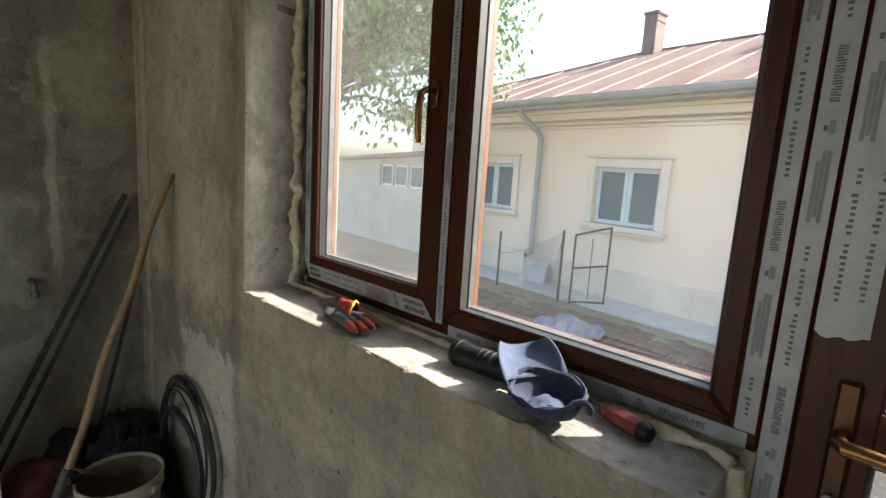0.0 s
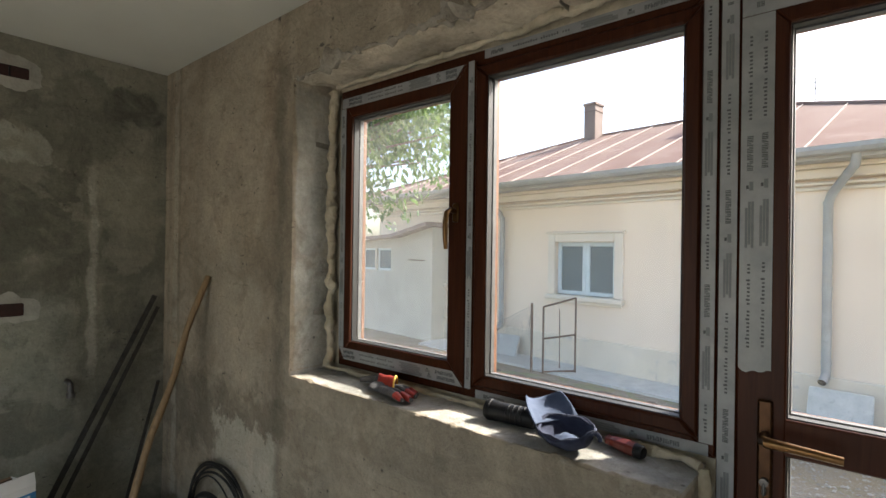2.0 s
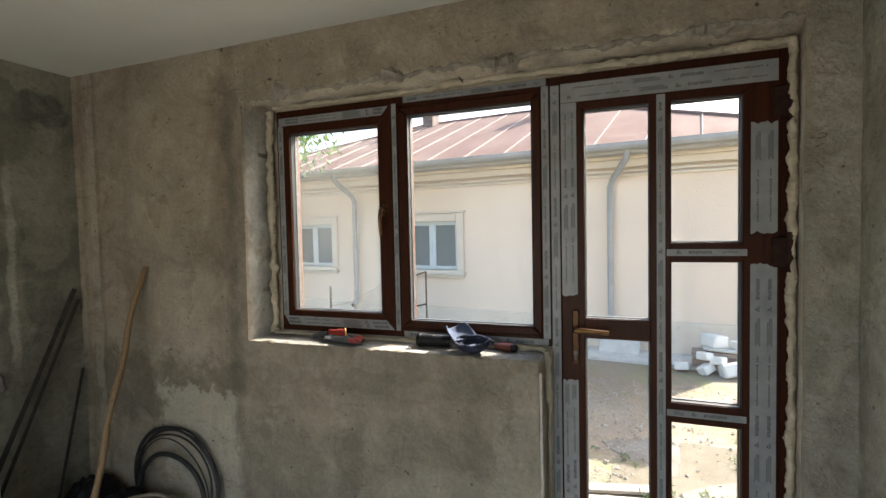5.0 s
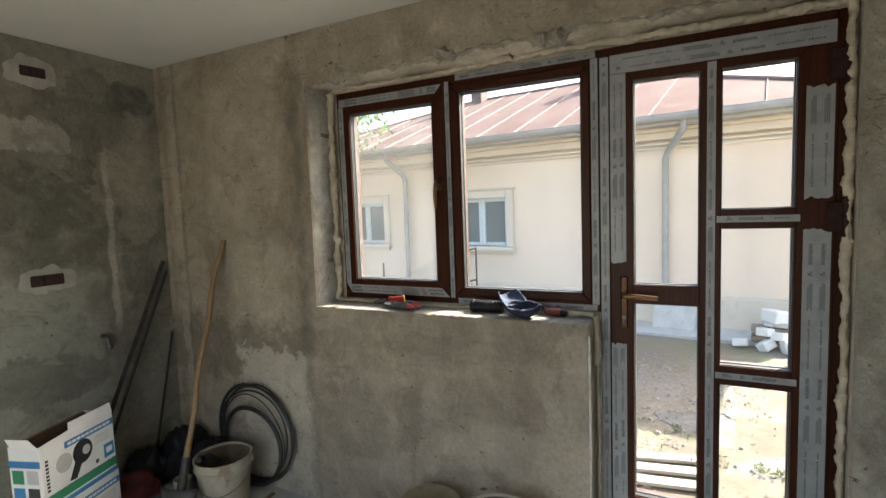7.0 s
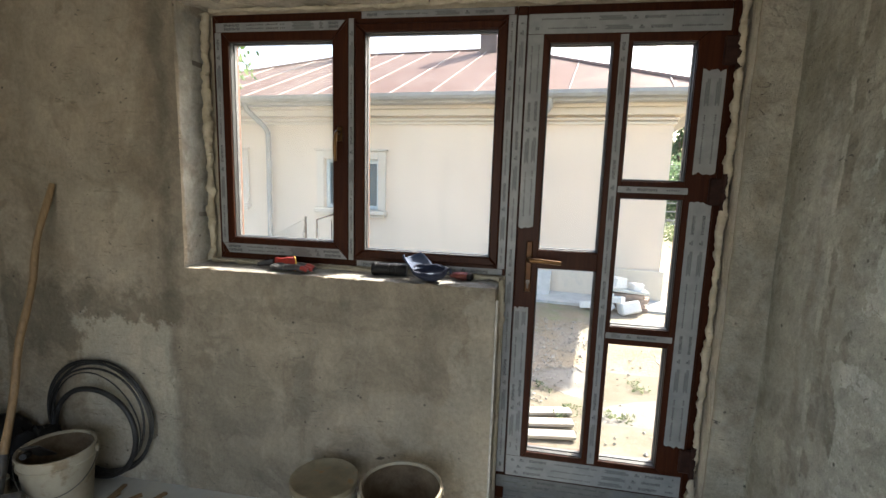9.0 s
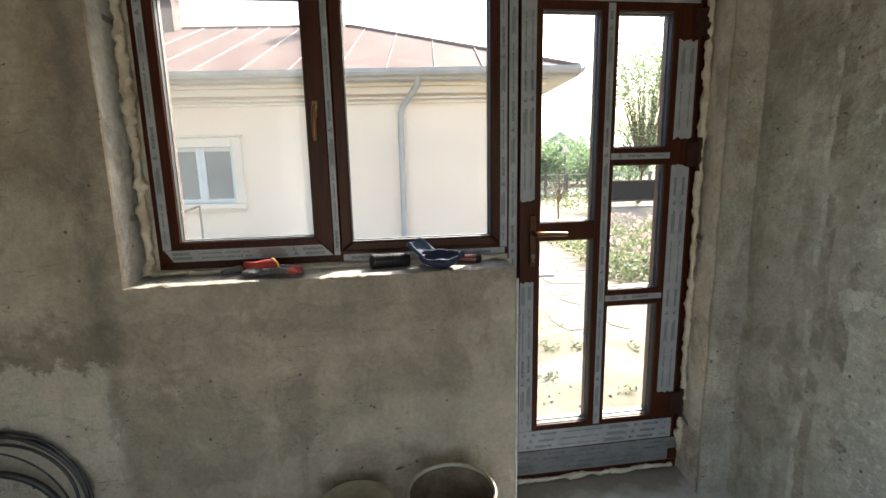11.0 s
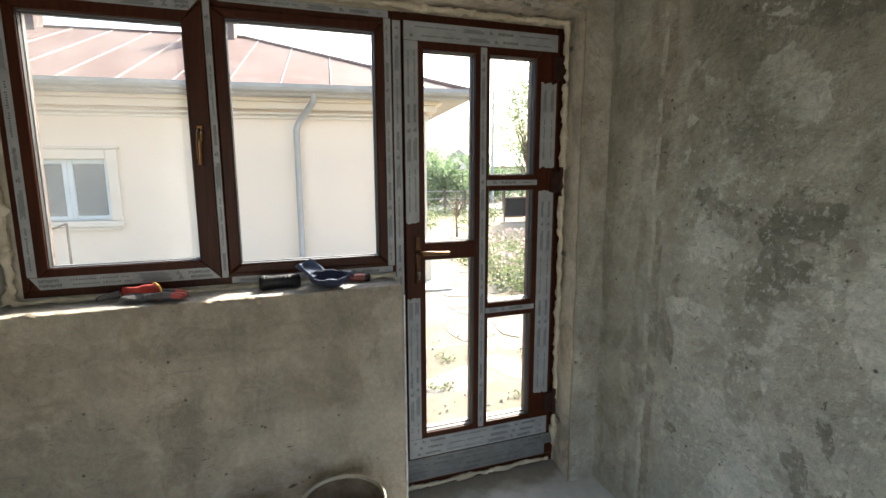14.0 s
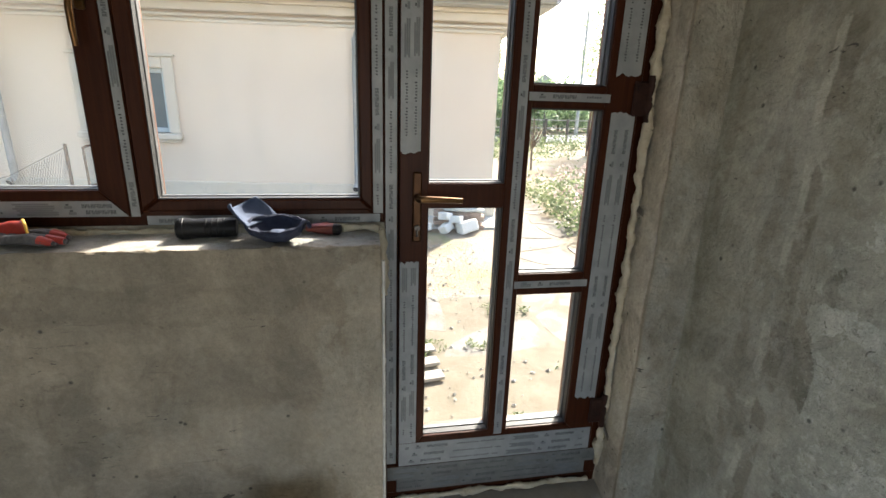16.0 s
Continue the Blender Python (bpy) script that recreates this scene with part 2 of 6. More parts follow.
def window_wall_marks(m, base):
    """Newer render round the opening, and the pale jagged patch near the corner."""
    wob = m.calc("MULTIPLY", m.calc("SUBTRACT", m.noise(5, 6, 0.65), 0.5), 0.16)
    y, z = m.axis(1), m.axis(2)
    new_zone = m.step(m.calc("ADD", y, wob), 1.60, 1.565)
    base = m.mix(m.calc("MULTIPLY", new_zone, 0.5), base, (0.285, 0.255, 0.205))
    seam = m.calc("MULTIPLY", m.step(m.calc("ADD", y, wob), 1.53, 1.57), m.step(m.calc("ADD", y, wob), 1.66, 1.60))
    base = m.mix(m.calc("MULTIPLY", seam, 0.6), base, (0.135, 0.12, 0.095))
    older = m.calc("MULTIPLY", m.step(m.calc("ADD", y, wob), 1.60, 1.68), m.step(m.calc("ADD", y, wob), 2.60, 2.50))
    older = m.calc("MULTIPLY", older, m.step(m.noise(2.2, 7, 0.6, 0.6), 0.40, 0.55))
    base = m.mix(m.calc("MULTIPLY", older, 0.5), base, (0.385, 0.35, 0.29))
    rag = m.calc("MULTIPLY", m.calc("SUBTRACT", m.noise(9, 7, 0.7), 0.5), 0.42)
    pale = m.calc("MULTIPLY", m.step(m.calc("ADD", z, rag), 0.86, 0.83), m.step(m.calc("ADD", y, rag), 2.16, 2.1))
    pale = m.calc("MULTIPLY", pale, m.step(m.calc("ADD", y, wob), 1.55, 1.62))
    base = m.mix(m.calc("MULTIPLY", pale, 0.85), base, (0.43, 0.40, 0.335))
    damp = m.calc("MULTIPLY", m.step(m.calc("ADD", z, rag), 1.04, 0.96), m.step(m.calc("ADD", z, rag), 0.60, 0.68))
    damp = m.calc("MULTIPLY", damp, m.calc("MULTIPLY", m.step(m.calc("ADD", y, wob), 1.52, 1.60), m.calc("SUBTRACT", 1.0, pale)))
    base = m.mix(m.calc("MULTIPLY", damp, 0.7), base, (0.135, 0.118, 0.088))
    thin = m.calc("MULTIPLY", wob, 0.4)
    broken = m.step(m.noise(6, 5), 0.36, 0.5)
    for a0, w, col, k in ((2.60, 0.05, (0.41, 0.385, 0.325), 0.6), (2.555, 0.02, (0.15, 0.132, 0.10), 0.5), (2.68, 0.025, (0.19, 0.17, 0.135), 0.4)):
        base = m.mix(m.calc("MULTIPLY", m.calc("MULTIPLY", stripe(m, y, a0, w, thin), broken), k), base, col)
    # scratches of the float, dragged level
    drag = m.step(m.noise(1.0, 8, 0.72, 0.9, m.scaled(7, 7, 46)), 0.585, 0.63)
    drag = m.calc("MULTIPLY", drag, m.step(m.noise(2.4, 5, 0.6), 0.44, 0.58))
    base = m.mix(m.calc("MULTIPLY", drag, 0.5), base, (0.12, 0.105, 0.08))
    # parapet: a sooty trowel line below the sill, a paler filled corner by the door
    for a0, z0, ra, rz, rag_, col, k in ((0.85, 0.97, 0.8, 0.05, 3.6, (0.16, 0.142, 0.11), 0.3), (0.50, 0.72, 0.95, 0.09, 4.0, (0.17, 0.15, 0.118), 0.25), (0.12, 0.6, 0.13, 0.45, 3.0, (0.40, 0.365, 0.305), 0.5), (1.15, 0.55, 0.4, 0.2, 3.0, (0.21, 0.188, 0.15), 0.5), (0.55, 0.42, 0.35, 0.2, 3.0, (0.36, 0.325, 0.27), 0.4)):
        base = m.mix(m.calc("MULTIPLY", blotch(m, y, a0, z0, ra, rz, rag_, 4.0), k), base, col)
    top = m.calc("MULTIPLY", m.calc("MULTIPLY", m.step(z, SILL_Z - 0.016, SILL_Z - 0.010), m.step(z, SILL_Z + 0.016, SILL_Z + 0.010)), m.step(m.axis(0), 0.004, 0.010))
    cement = m.mix(m.step(m.noise(9, 7, 0.65), 0.35, 0.65), (0.30, 0.295, 0.28), (0.45, 0.445, 0.425))
    base = m.mix(m.calc("MULTIPLY", top, 0.9), base, cement)
    # reveals cool grey left, beige right; daylight on them put into the colour
    xw = m.calc("ADD", m.axis(0), m.calc("MULTIPLY", wob, 0.35))
    side = m.calc("MULTIPLY", m.calc("MULTIPLY", m.step(xw, 0.010, 0.022), m.step(m.axis(0), 0.001, 0.006)), m.calc("MAXIMUM", m.step(z, SILL_Z + 0.01, SILL_Z + 0.02), m.step(y, -0.7, -0.8)))
    tone = m.mix(m.step(m.noise(7, 6, 0.62, 0.8), 0.38, 0.62), m.mix(m.step(y, 0.2, -0.2), (0.32, 0.325, 0.305), (0.56, 0.52, 0.44)), m.mix(m.step(y, 0.2, -0.2), (0.44, 0.445, 0.425), (0.70, 0.66, 0.58)))
    base = m.mix(m.calc("MULTIPLY", side, 0.85), base, tone)
    # strip beside the right reveal toned down, so the reveal looks lit
    jamb = m.calc("MULTIPLY", m.step(m.calc("ADD", y, m.calc("MULTIPLY", wob, 0.15)), -0.816, -0.826), m.step(m.axis(0), 0.006, 0.002))
    base = m.mix(m.calc("MULTIPLY", jamb, 0.75), base, m.mix(m.step(m.noise(8, 8, 0.66), 0.4, 0.6), (0.24, 0.23, 0.195), (0.36, 0.35, 0.31)))
    # lintel underside lightened: the window's light painted over its beige plaster
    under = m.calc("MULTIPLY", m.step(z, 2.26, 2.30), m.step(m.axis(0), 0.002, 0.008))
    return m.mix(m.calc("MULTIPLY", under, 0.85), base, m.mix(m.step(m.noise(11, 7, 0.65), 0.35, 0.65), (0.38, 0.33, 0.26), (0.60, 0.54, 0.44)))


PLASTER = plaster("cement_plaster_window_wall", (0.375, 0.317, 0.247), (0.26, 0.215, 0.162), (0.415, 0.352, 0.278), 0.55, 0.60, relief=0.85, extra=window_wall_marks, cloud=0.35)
# left wall's base darkened to offset its light, besides the damp stains
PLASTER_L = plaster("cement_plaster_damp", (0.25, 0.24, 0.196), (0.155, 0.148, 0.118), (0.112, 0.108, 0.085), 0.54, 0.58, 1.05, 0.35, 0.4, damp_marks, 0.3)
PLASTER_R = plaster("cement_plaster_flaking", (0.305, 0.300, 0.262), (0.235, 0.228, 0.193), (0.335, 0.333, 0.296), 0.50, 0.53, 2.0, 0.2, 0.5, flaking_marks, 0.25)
PLASTER_B = plaster("cement_plaster_back", (0.36, 0.34, 0.30), (0.29, 0.27, 0.23), (0.40, 0.38, 0.33))

m = Mat("ceiling_paint", 0.9)
m.color(m.mix(m.noise(2.2, 5), (0.52, 0.515, 0.46), (0.64, 0.63, 0.57))).bump(m.noise(30, 5), 0.12, 0.004)
CEILING = m.m

m = Mat("floor_screed", 0.8)
c = m.mix(m.step(m.noise(2.0, 7, 0.6, 0.5), 0.35, 0.65), (0.42, 0.42, 0.395), (0.56, 0.56, 0.53))
c = m.mix(m.calc("MULTIPLY", m.step(m.noise(14, 6, 0.7), 0.55, 0.72), 0.5), c, (0.60, 0.60, 0.575))
c = m.mix(m.calc("MULTIPLY", m.step(m.noise(5, 4, 0.6), 0.6, 0.7), 0.4), c, (0.20, 0.17, 0.13))
rag = m.calc("MULTIPLY", m.calc("SUBTRACT", m.noise(6, 7, 0.65), 0.5), 0.35)
soil = m.step(m.calc("ADD", m.axis(0), rag), 0.0, 0.12)
c = m.mix(m.calc("MULTIPLY", soil, 0.75), c, m.mix(m.noise(30, 5), (0.13, 0.105, 0.07), (0.28, 0.24, 0.18)))
m.color(c).bump(m.noise(60, 5), 0.2, 0.004)
FLOOR = m.m


def grainy(name, a, b, rough=0.5, scale=(40, 40, 3), metal=0.0, relief=0.08):
    m = Mat(name, rough, metal)
    f = m.noise(1.0, 5, 0.6, 0.8, m.scaled(*scale))
    m.color(m.mix(m.step(f, 0.3, 0.7), a, b)).bump(f, relief, 0.002)
    m.rough(m.step(m.noise(22, 3), -0.4 + 0.0, 1.6 + rough) if rough < 0.3 else rough)
    return m.m


def mottled(name, a, b, rough=0.6, scale=8.0, metal=0.0, relief=0.15, distance=0.004, spots=None):
    m = Mat(name, rough, metal)
    c = m.mix(m.step(m.noise(scale, 6, 0.62, 0.3), 0.34, 0.66), a, b)
    if spots:
        c = m.mix(m.calc("MULTIPLY", m.step(m.noise(scale * 3.3, 6, 0.68), 0.56, 0.66), 0.7), c, spots)
    m.color(c).bump(m.noise(scale * 6, 4, 0.6), relief, distance)
    return m.m


FOIL = grainy("mahogany_foil", (0.025, 0.0066, 0.0027), (0.050, 0.0138, 0.0050), 0.40, (60, 60, 4))
FOIL.node_tree.nodes["Principled BSDF"].inputs["Specular IOR Level"].default_value = 0.14
# outer foil kept lighter and golden: sunlight on the lip put into its colour
FOIL_OUT = grainy("sunlit_golden_foil", (0.10, 0.036, 0.014), (0.15, 0.055, 0.02), 0.42, (60, 60, 4))
HINGE = mottled("dark_brown_plastic", (0.018, 0.008, 0.006), (0.032, 0.014, 0.010), 0.6, 30)
HINGE.node_tree.nodes["Principled BSDF"].inputs["Specular IOR Level"].default_value = 0.15
GASKET = mottled("rubber_gasket", (0.012, 0.012, 0.013), (0.02, 0.02, 0.02), 0.6)
SPACER = mottled("aluminium_spacer", (0.06, 0.062, 0.064), (0.10, 0.102, 0.105), 0.5, 20, 0.3)
FILM = mottled("protective_film", (0.20, 0.21, 0.215), (0.275, 0.284, 0.288), 0.38, 14, 0.0, 0.25, 0.002)
# same film, darkened for the weaker light on threshold and base
FILM_SHADED = mottled("shaded_grey_film", (0.10, 0.102, 0.098), (0.16, 0.162, 0.155), 0.5, 14, 0.0, 0.25, 0.002)
PRINT = mottled("film_print", (0.045, 0.048, 0.051), (0.08, 0.084, 0.087), 0.6, 60)
PRINT_PALE = mottled("film_print_pale", (0.13, 0.138, 0.142), (0.155, 0.163, 0.167), 0.6, 60)
BRASS_DARK = mottled("dark_bronze", (0.045, 0.022, 0.011), (0.075, 0.038, 0.018), 0.35, 30, 0.8, 0.05)
BRASS = mottled("bronze_brass", (0.12, 0.065, 0.028), (0.18, 0.10, 0.042), 0.3, 30, 1.0, 0.05)
STEEL = mottled("dull_steel", (0.10, 0.10, 0.10), (0.17, 0.16, 0.15), 0.5, 20, 0.8, 0.1, 0.002, (0.14, 0.07, 0.03))
GALV = mottled("galvanised_strap", (0.16, 0.15, 0.13), (0.24, 0.22, 0.19), 0.5, 30, 0.6)
GALV_PALE = mottled("pale_galvanised_bead", (0.34, 0.33, 0.30), (0.50, 0.49, 0.46), 0.55, 30, 0.1)
m = Mat("mounting_foam", 0.75)
m.color(m.mix(m.step(m.noise(12, 6, 0.6), 0.35, 0.7), (0.38, 0.33, 0.24), (0.58, 0.52, 0.40))).bump(m.noise(40, 6, 0.65), 0.9, 0.012)
FOAM = m.m


def glass(name, dust, tint=(0.97, 0.985, 0.98)):
    """Clear float glass: see-through, with surface reflections and a little dust."""
    m = bpy.data.materials.new(name)
    m.use_nodes = True
    t = m.node_tree
    t.nodes.remove(t.nodes["Principled BSDF"])
    clear, gloss, dirt = (t.nodes.new("ShaderNodeBsdf" + k) for k in ("Transparent", "Glossy", "Translucent"))
    clear.inputs[0].default_value = (*tint, 1)
    gloss.inputs["Roughness"].default_value = 0.0
    dirt.inputs[0].default_value = (0.8, 0.8, 0.78, 1)
    face, steep, fres = t.nodes.new("ShaderNodeLayerWeight"), t.nodes.new("ShaderNodeMath"), t.nodes.new("ShaderNodeMapRange")
    one, two = t.nodes.new("ShaderNodeMixShader"), t.nodes.new("ShaderNodeMixShader")
    face.inputs["Blend"].default_value = 0.5
    steep.operation = "POWER"
    steep.inputs[1].default_value = 4.5
    fres.inputs[3].default_value, fres.inputs[4].default_value = 0.014, 0.9
    co, cloud, rng = t.nodes.new("ShaderNodeTexCoord"), t.nodes.new("ShaderNodeTexNoise"), t.nodes.new("ShaderNodeMapRange")
    cloud.inputs["Scale"].default_value, cloud.inputs["Detail"].default_value = 5.0, 7
    rng.inputs[1].default_value, rng.inputs[2].default_value = 0.3, 0.75
    rng.inputs[3].default_value, rng.inputs[4].default_value = dust * 0.7, dust * 1.3
    link = t.links.new
    link(face.outputs["Facing"], steep.inputs[0]), link(steep.outputs[0], fres.inputs[0])
    link(co.outputs["Object"], cloud.inputs["Vector"]), link(cloud.outputs["Fac"], rng.inputs[0])
    link(rng.outputs[0], one.inputs[0]), link(clear.outputs[0], one.inputs[1]), link(dirt.outputs[0], one.inputs[2])
    link(fres.outputs[0], two.inputs[0]), link(one.outputs[0], two.inputs[1]), link(gloss.outputs[0], two.inputs[2])
    link(two.outputs[0], t.nodes["Material Output"].inputs[0])
    return m


GLASS = glass("clear_glass", 0.003, (0.985, 0.99, 0.985))
GLASS_HAZY = glass("hazy_glass", 0.013, (0.955, 0.965, 0.965))
GLASS_DUSTY = glass("dusty_glass", 0.050, (0.85, 0.865, 0.86))

m = Mat("far_window_glass", 0.4)
m.color(m.mix(m.noise(3, 2), (0.085, 0.125, 0.14), (0.125, 0.17, 0.185)))
m.b.inputs["Specular IOR Level"].default_value = 0.25
GLASS_FAR = m.m

m = Mat("cream_facade", 0.9)
c = m.mix(m.step(m.noise(0.8, 6, 0.6), 0.3, 0.7), (0.71, 0.592, 0.465), (0.77, 0.648, 0.515))
c = m.mix(m.calc("MULTIPLY", m.step(m.noise(1.0, 5, 0.6, 0.3, m.scaled(3, 3, 0.5)), 0.52, 0.72), 0.3), c, (0.60, 0.52, 0.41))
m.color(c).bump(m.noise(9, 4), 0.06, 0.004)
FACADE = m.m
TRIM_CREAM = mottled("cream_moulding", (0.63, 0.565, 0.465), (0.69, 0.625, 0.525), 0.85, 3)
PLINTH = mottled("plinth_render", (0.60, 0.53, 0.42), (0.68, 0.60, 0.48), 0.9, 2.5, spots=(0.45, 0.42, 0.37))
m = Mat("painted_sheet_roof", 0.8)
rust = m.step(m.noise(1.3, 7, 0.65, 0.6), 0.42, 0.68)
c = m.mix(rust, (0.145, 0.086, 0.072), (0.20, 0.138, 0.118))
c = m.mix(m.calc("MULTIPLY", m.step(m.noise(6, 5, 0.7), 0.55, 0.7), 0.4), c, (0.11, 0.066, 0.052))
c = m.mix(m.calc("MULTIPLY", m.random(), 0.35), c, (0.21, 0.155, 0.135))
m.color(c).bump(m.noise(5, 3), 0.2, 0.01)
m.b.inputs["Specular IOR Level"].default_value = 0.08
ROOF = m.m
# seams paler than the sheets: their reflected light put into the colour
SEAM = mottled("glinting_seam", (0.30, 0.235, 0.21), (0.38, 0.31, 0.28), 0.45, 6)
ZINC = mottled("zinc_sheet", (0.27, 0.275, 0.265), (0.36, 0.365, 0.35), 0.6, 4, 0.15, 0.1, 0.003, (0.32, 0.31, 0.29))
# grey in place of cream: the eave's shade put into the colour
SOFFIT = mottled("shaded_soffit_paint", (0.36, 0.355, 0.33), (0.44, 0.43, 0.40), 0.85, 3)
WHITE_PVC = mottled("white_plastic", (0.47, 0.56, 0.59), (0.54, 0.62, 0.65), 0.35, 6)
CHIMNEY = mottled("chimney_render", (0.12, 0.085, 0.075), (0.19, 0.145, 0.13), 0.9, 6, spots=(0.08, 0.05, 0.042))
STEEL_DARK = mottled("dark_steel", (0.042, 0.040, 0.038), (0.085, 0.080, 0.073), 0.6, 20, 0.5, 0.1, 0.002, (0.06, 0.035, 0.02))
IRON = mottled("rusty_iron", (0.09, 0.06, 0.045), (0.17, 0.10, 0.065), 0.7, 18, 0.4)
ANNEX = mottled("pale_render", (0.40, 0.385, 0.33), (0.47, 0.455, 0.39), 0.9, 1.5, spots=(0.34, 0.32, 0.27))
TILE_DARK = mottled("aged_roof_felt", (0.20, 0.14, 0.12), (0.30, 0.22, 0.19), 0.85, 4)

m = Mat("yard_earth", 0.95)
c = m.mix(m.step(m.noise(0.9, 7, 0.62, 0.4), 0.35, 0.62), (0.19, 0.158, 0.115), (0.25, 0.214, 0.163))
c = m.mix(m.calc("MULTIPLY", m.step(m.noise(1.1, 8, 0.65, 0.5), 0.44, 0.68), 0.6), c, (0.245, 0.18, 0.092))
c = m.mix(m.calc("MULTIPLY", m.step(m.noise(0.6, 8, 0.7, 0.8), 0.54, 0.60), 0.6), c, (0.16, 0.19, 0.07))
m.color(m.mix(0.4, c, m.noise(45, 4), "OVERLAY")).bump(m.noise(30, 6), 0.6, 0.03)
EARTH = m.m
m = Mat("flagstone", 0.85)
c = m.mix(m.random(), (0.130, 0.121, 0.102), (0.175, 0.164, 0.143))
c = m.mix(m.calc("MULTIPLY", m.step(m.noise(3.5, 7, 0.65, 0.6), 0.46, 0.60), 0.8), c, (0.12, 0.094, 0.062))
m.color(c).bump(m.noise(18, 7, 0.65), 0.5, 0.015)
FLAG = m.m
SAND = mottled("sandy_grit", (0.118, 0.098, 0.066), (0.165, 0.142, 0.102), 0.95, 5, relief=0.3, distance=0.01, spots=(0.092, 0.082, 0.05))
m = Mat("loose_gravel", 0.9)
m.color(m.mix(m.island(), (0.20, 0.18, 0.145), (0.36, 0.335, 0.285)))
GRAVEL = m.m
ASPHALT = mottled("worn_asphalt", (0.16, 0.165, 0.175), (0.22, 0.225, 0.235), 0.9, 2)
CONCRETE = mottled("old_concrete", (0.42, 0.42, 0.39), (0.53, 0.53, 0.49), 0.9, 5, spots=(0.33, 0.33, 0.29))
WHITE_STONE = mottled("white_block", (0.66, 0.65, 0.60), (0.76, 0.75, 0.70), 0.9, 7)
BRICK = mottled("red_brick", (0.26, 0.19, 0.145), (0.38, 0.29, 0.23), 0.9, 12)
PLANK = grainy("grey_plank", (0.075, 0.046, 0.031), (0.20, 0.145, 0.11), 0.85, (3, 30, 30))
m = Mat("plastic_sheet", 0.18)
m.color(m.mix(m.noise(4, 5), (0.10, 0.118, 0.15), (0.18, 0.20, 0.245))).bump(m.noise(14, 5, 0.6, 1.0), 0.8, 0.03)
SHEET = m.m
SOIL = mottled("dark_soil", (0.085, 0.062, 0.042), (0.17, 0.13, 0.09), 0.95, 6, 0.0, 0.7, 0.03, (0.26, 0.21, 0.15))
BOARD_PALE = grainy("bleached_board", (0.30, 0.27, 0.225), (0.40, 0.37, 0.32), 0.85, (30, 3, 30))


def leafy(name, dark, light):
    m = Mat(name, 0.55)
    m.color(m.mix(m.island(), dark, light))
    m.b.inputs["Transmission Weight"].default_value = 0.0
    m.b.inputs["Subsurface Weight"].default_value = 0.0
    t = m.t
    lit = t.nodes.new("ShaderNodeBsdfTranslucent")
    both = t.nodes.new("ShaderNodeMixShader")
    both.inputs[0].default_value = 0.4
    m.put(lit, 0, m.mix(m.island(), tuple(c * 1.5 for c in dark), tuple(c * 1.5 for c in light)))
    t.links.new(m.b.outputs[0], both.inputs[1])
    t.links.new(lit.outputs[0], both.inputs[2])
    t.links.new(both.outputs[0], t.nodes["Material Output"].inputs[0])
    return m.m


LEAF = leafy("tree_leaf", (0.035, 0.075, 0.02), (0.13, 0.20, 0.055))
LEAF_FAR = leafy("far_leaf", (0.07, 0.12, 0.055), (0.20, 0.27, 0.14))
LEAF_PALE = leafy("pale_leaf", (0.13, 0.19, 0.085), (0.29, 0.37, 0.19))
LEAF_DARK = leafy("dark_leaf", (0.03, 0.06, 0.025), (0.07, 0.12, 0.04))
LEAF_DRY = leafy("garden_leaf", (0.045, 0.07, 0.026), (0.165, 0.195, 0.095))
FLOWER = leafy("dry_flower", (0.22, 0.16, 0.15), (0.36, 0.30, 0.28))
BARK = mottled("bark", (0.10, 0.075, 0.055), (0.18, 0.14, 0.10), 0.95, 14, relief=0.6, distance=0.02)

ASH = grainy("ash_handle", (0.17, 0.105, 0.05), (0.28, 0.185, 0.095), 0.55, (70, 70, 5))
BLACK_PLASTIC = mottled("black_plastic", (0.006, 0.006, 0.007), (0.011, 0.011, 0.012), 0.5, 30)
BLACK_PLASTIC.node_tree.nodes["Principled BSDF"].inputs["Specular IOR Level"].default_value = 0.2
HOSE = mottled("black_hose", (0.014, 0.014, 0.014), (0.03, 0.03, 0.03), 0.5, 40)
m = Mat("dirty_white_plastic", 0.5)
c = m.mix(m.step(m.noise(7, 6, 0.6), 0.35, 0.7), (0.31, 0.27, 0.20), (0.42, 0.385, 0.305))
c = m.mix(m.calc("MULTIPLY", m.step(m.noise(11, 7, 0.68), 0.53, 0.64), 0.7), c, (0.19, 0.135, 0.075))
m.color(c)
PAIL = m.m
m = Mat("mortar_crust", 0.95)
c = m.mix(m.step(m.noise(10, 6, 0.65), 0.35, 0.65), (0.085, 0.058, 0.035), (0.19, 0.145, 0.095))
m.color(c).bump(m.noise(26, 6), 0.6, 0.012)
CRUST = m.m
m = Mat("stained_lid", 0.7)
c = m.mix(m.step(m.noise(9, 6, 0.62), 0.35, 0.65), (0.17, 0.14, 0.09), (0.28, 0.24, 0.165))
c = m.mix(m.calc("MULTIPLY", m.step(m.noise(18, 5, 0.7), 0.60, 0.66), 0.8), c, (0.30, 0.17, 0.07))
m.color(c).bump(m.noise(30, 4), 0.2, 0.004)
LID = m.m
CARD_WHITE = mottled("white_carton", (0.70, 0.70, 0.68), (0.77, 0.77, 0.75), 0.55, 5)
CARD_BROWN = mottled("brown_carton", (0.20, 0.12, 0.07), (0.26, 0.17, 0.10), 0.85, 8)
INK_BLUE = mottled("blue_ink", (0.03, 0.17, 0.38), (0.05, 0.22, 0.45), 0.5, 10)
INK_GREEN = mottled("green_ink", (0.03, 0.20, 0.10), (0.04, 0.25, 0.13), 0.5, 10)
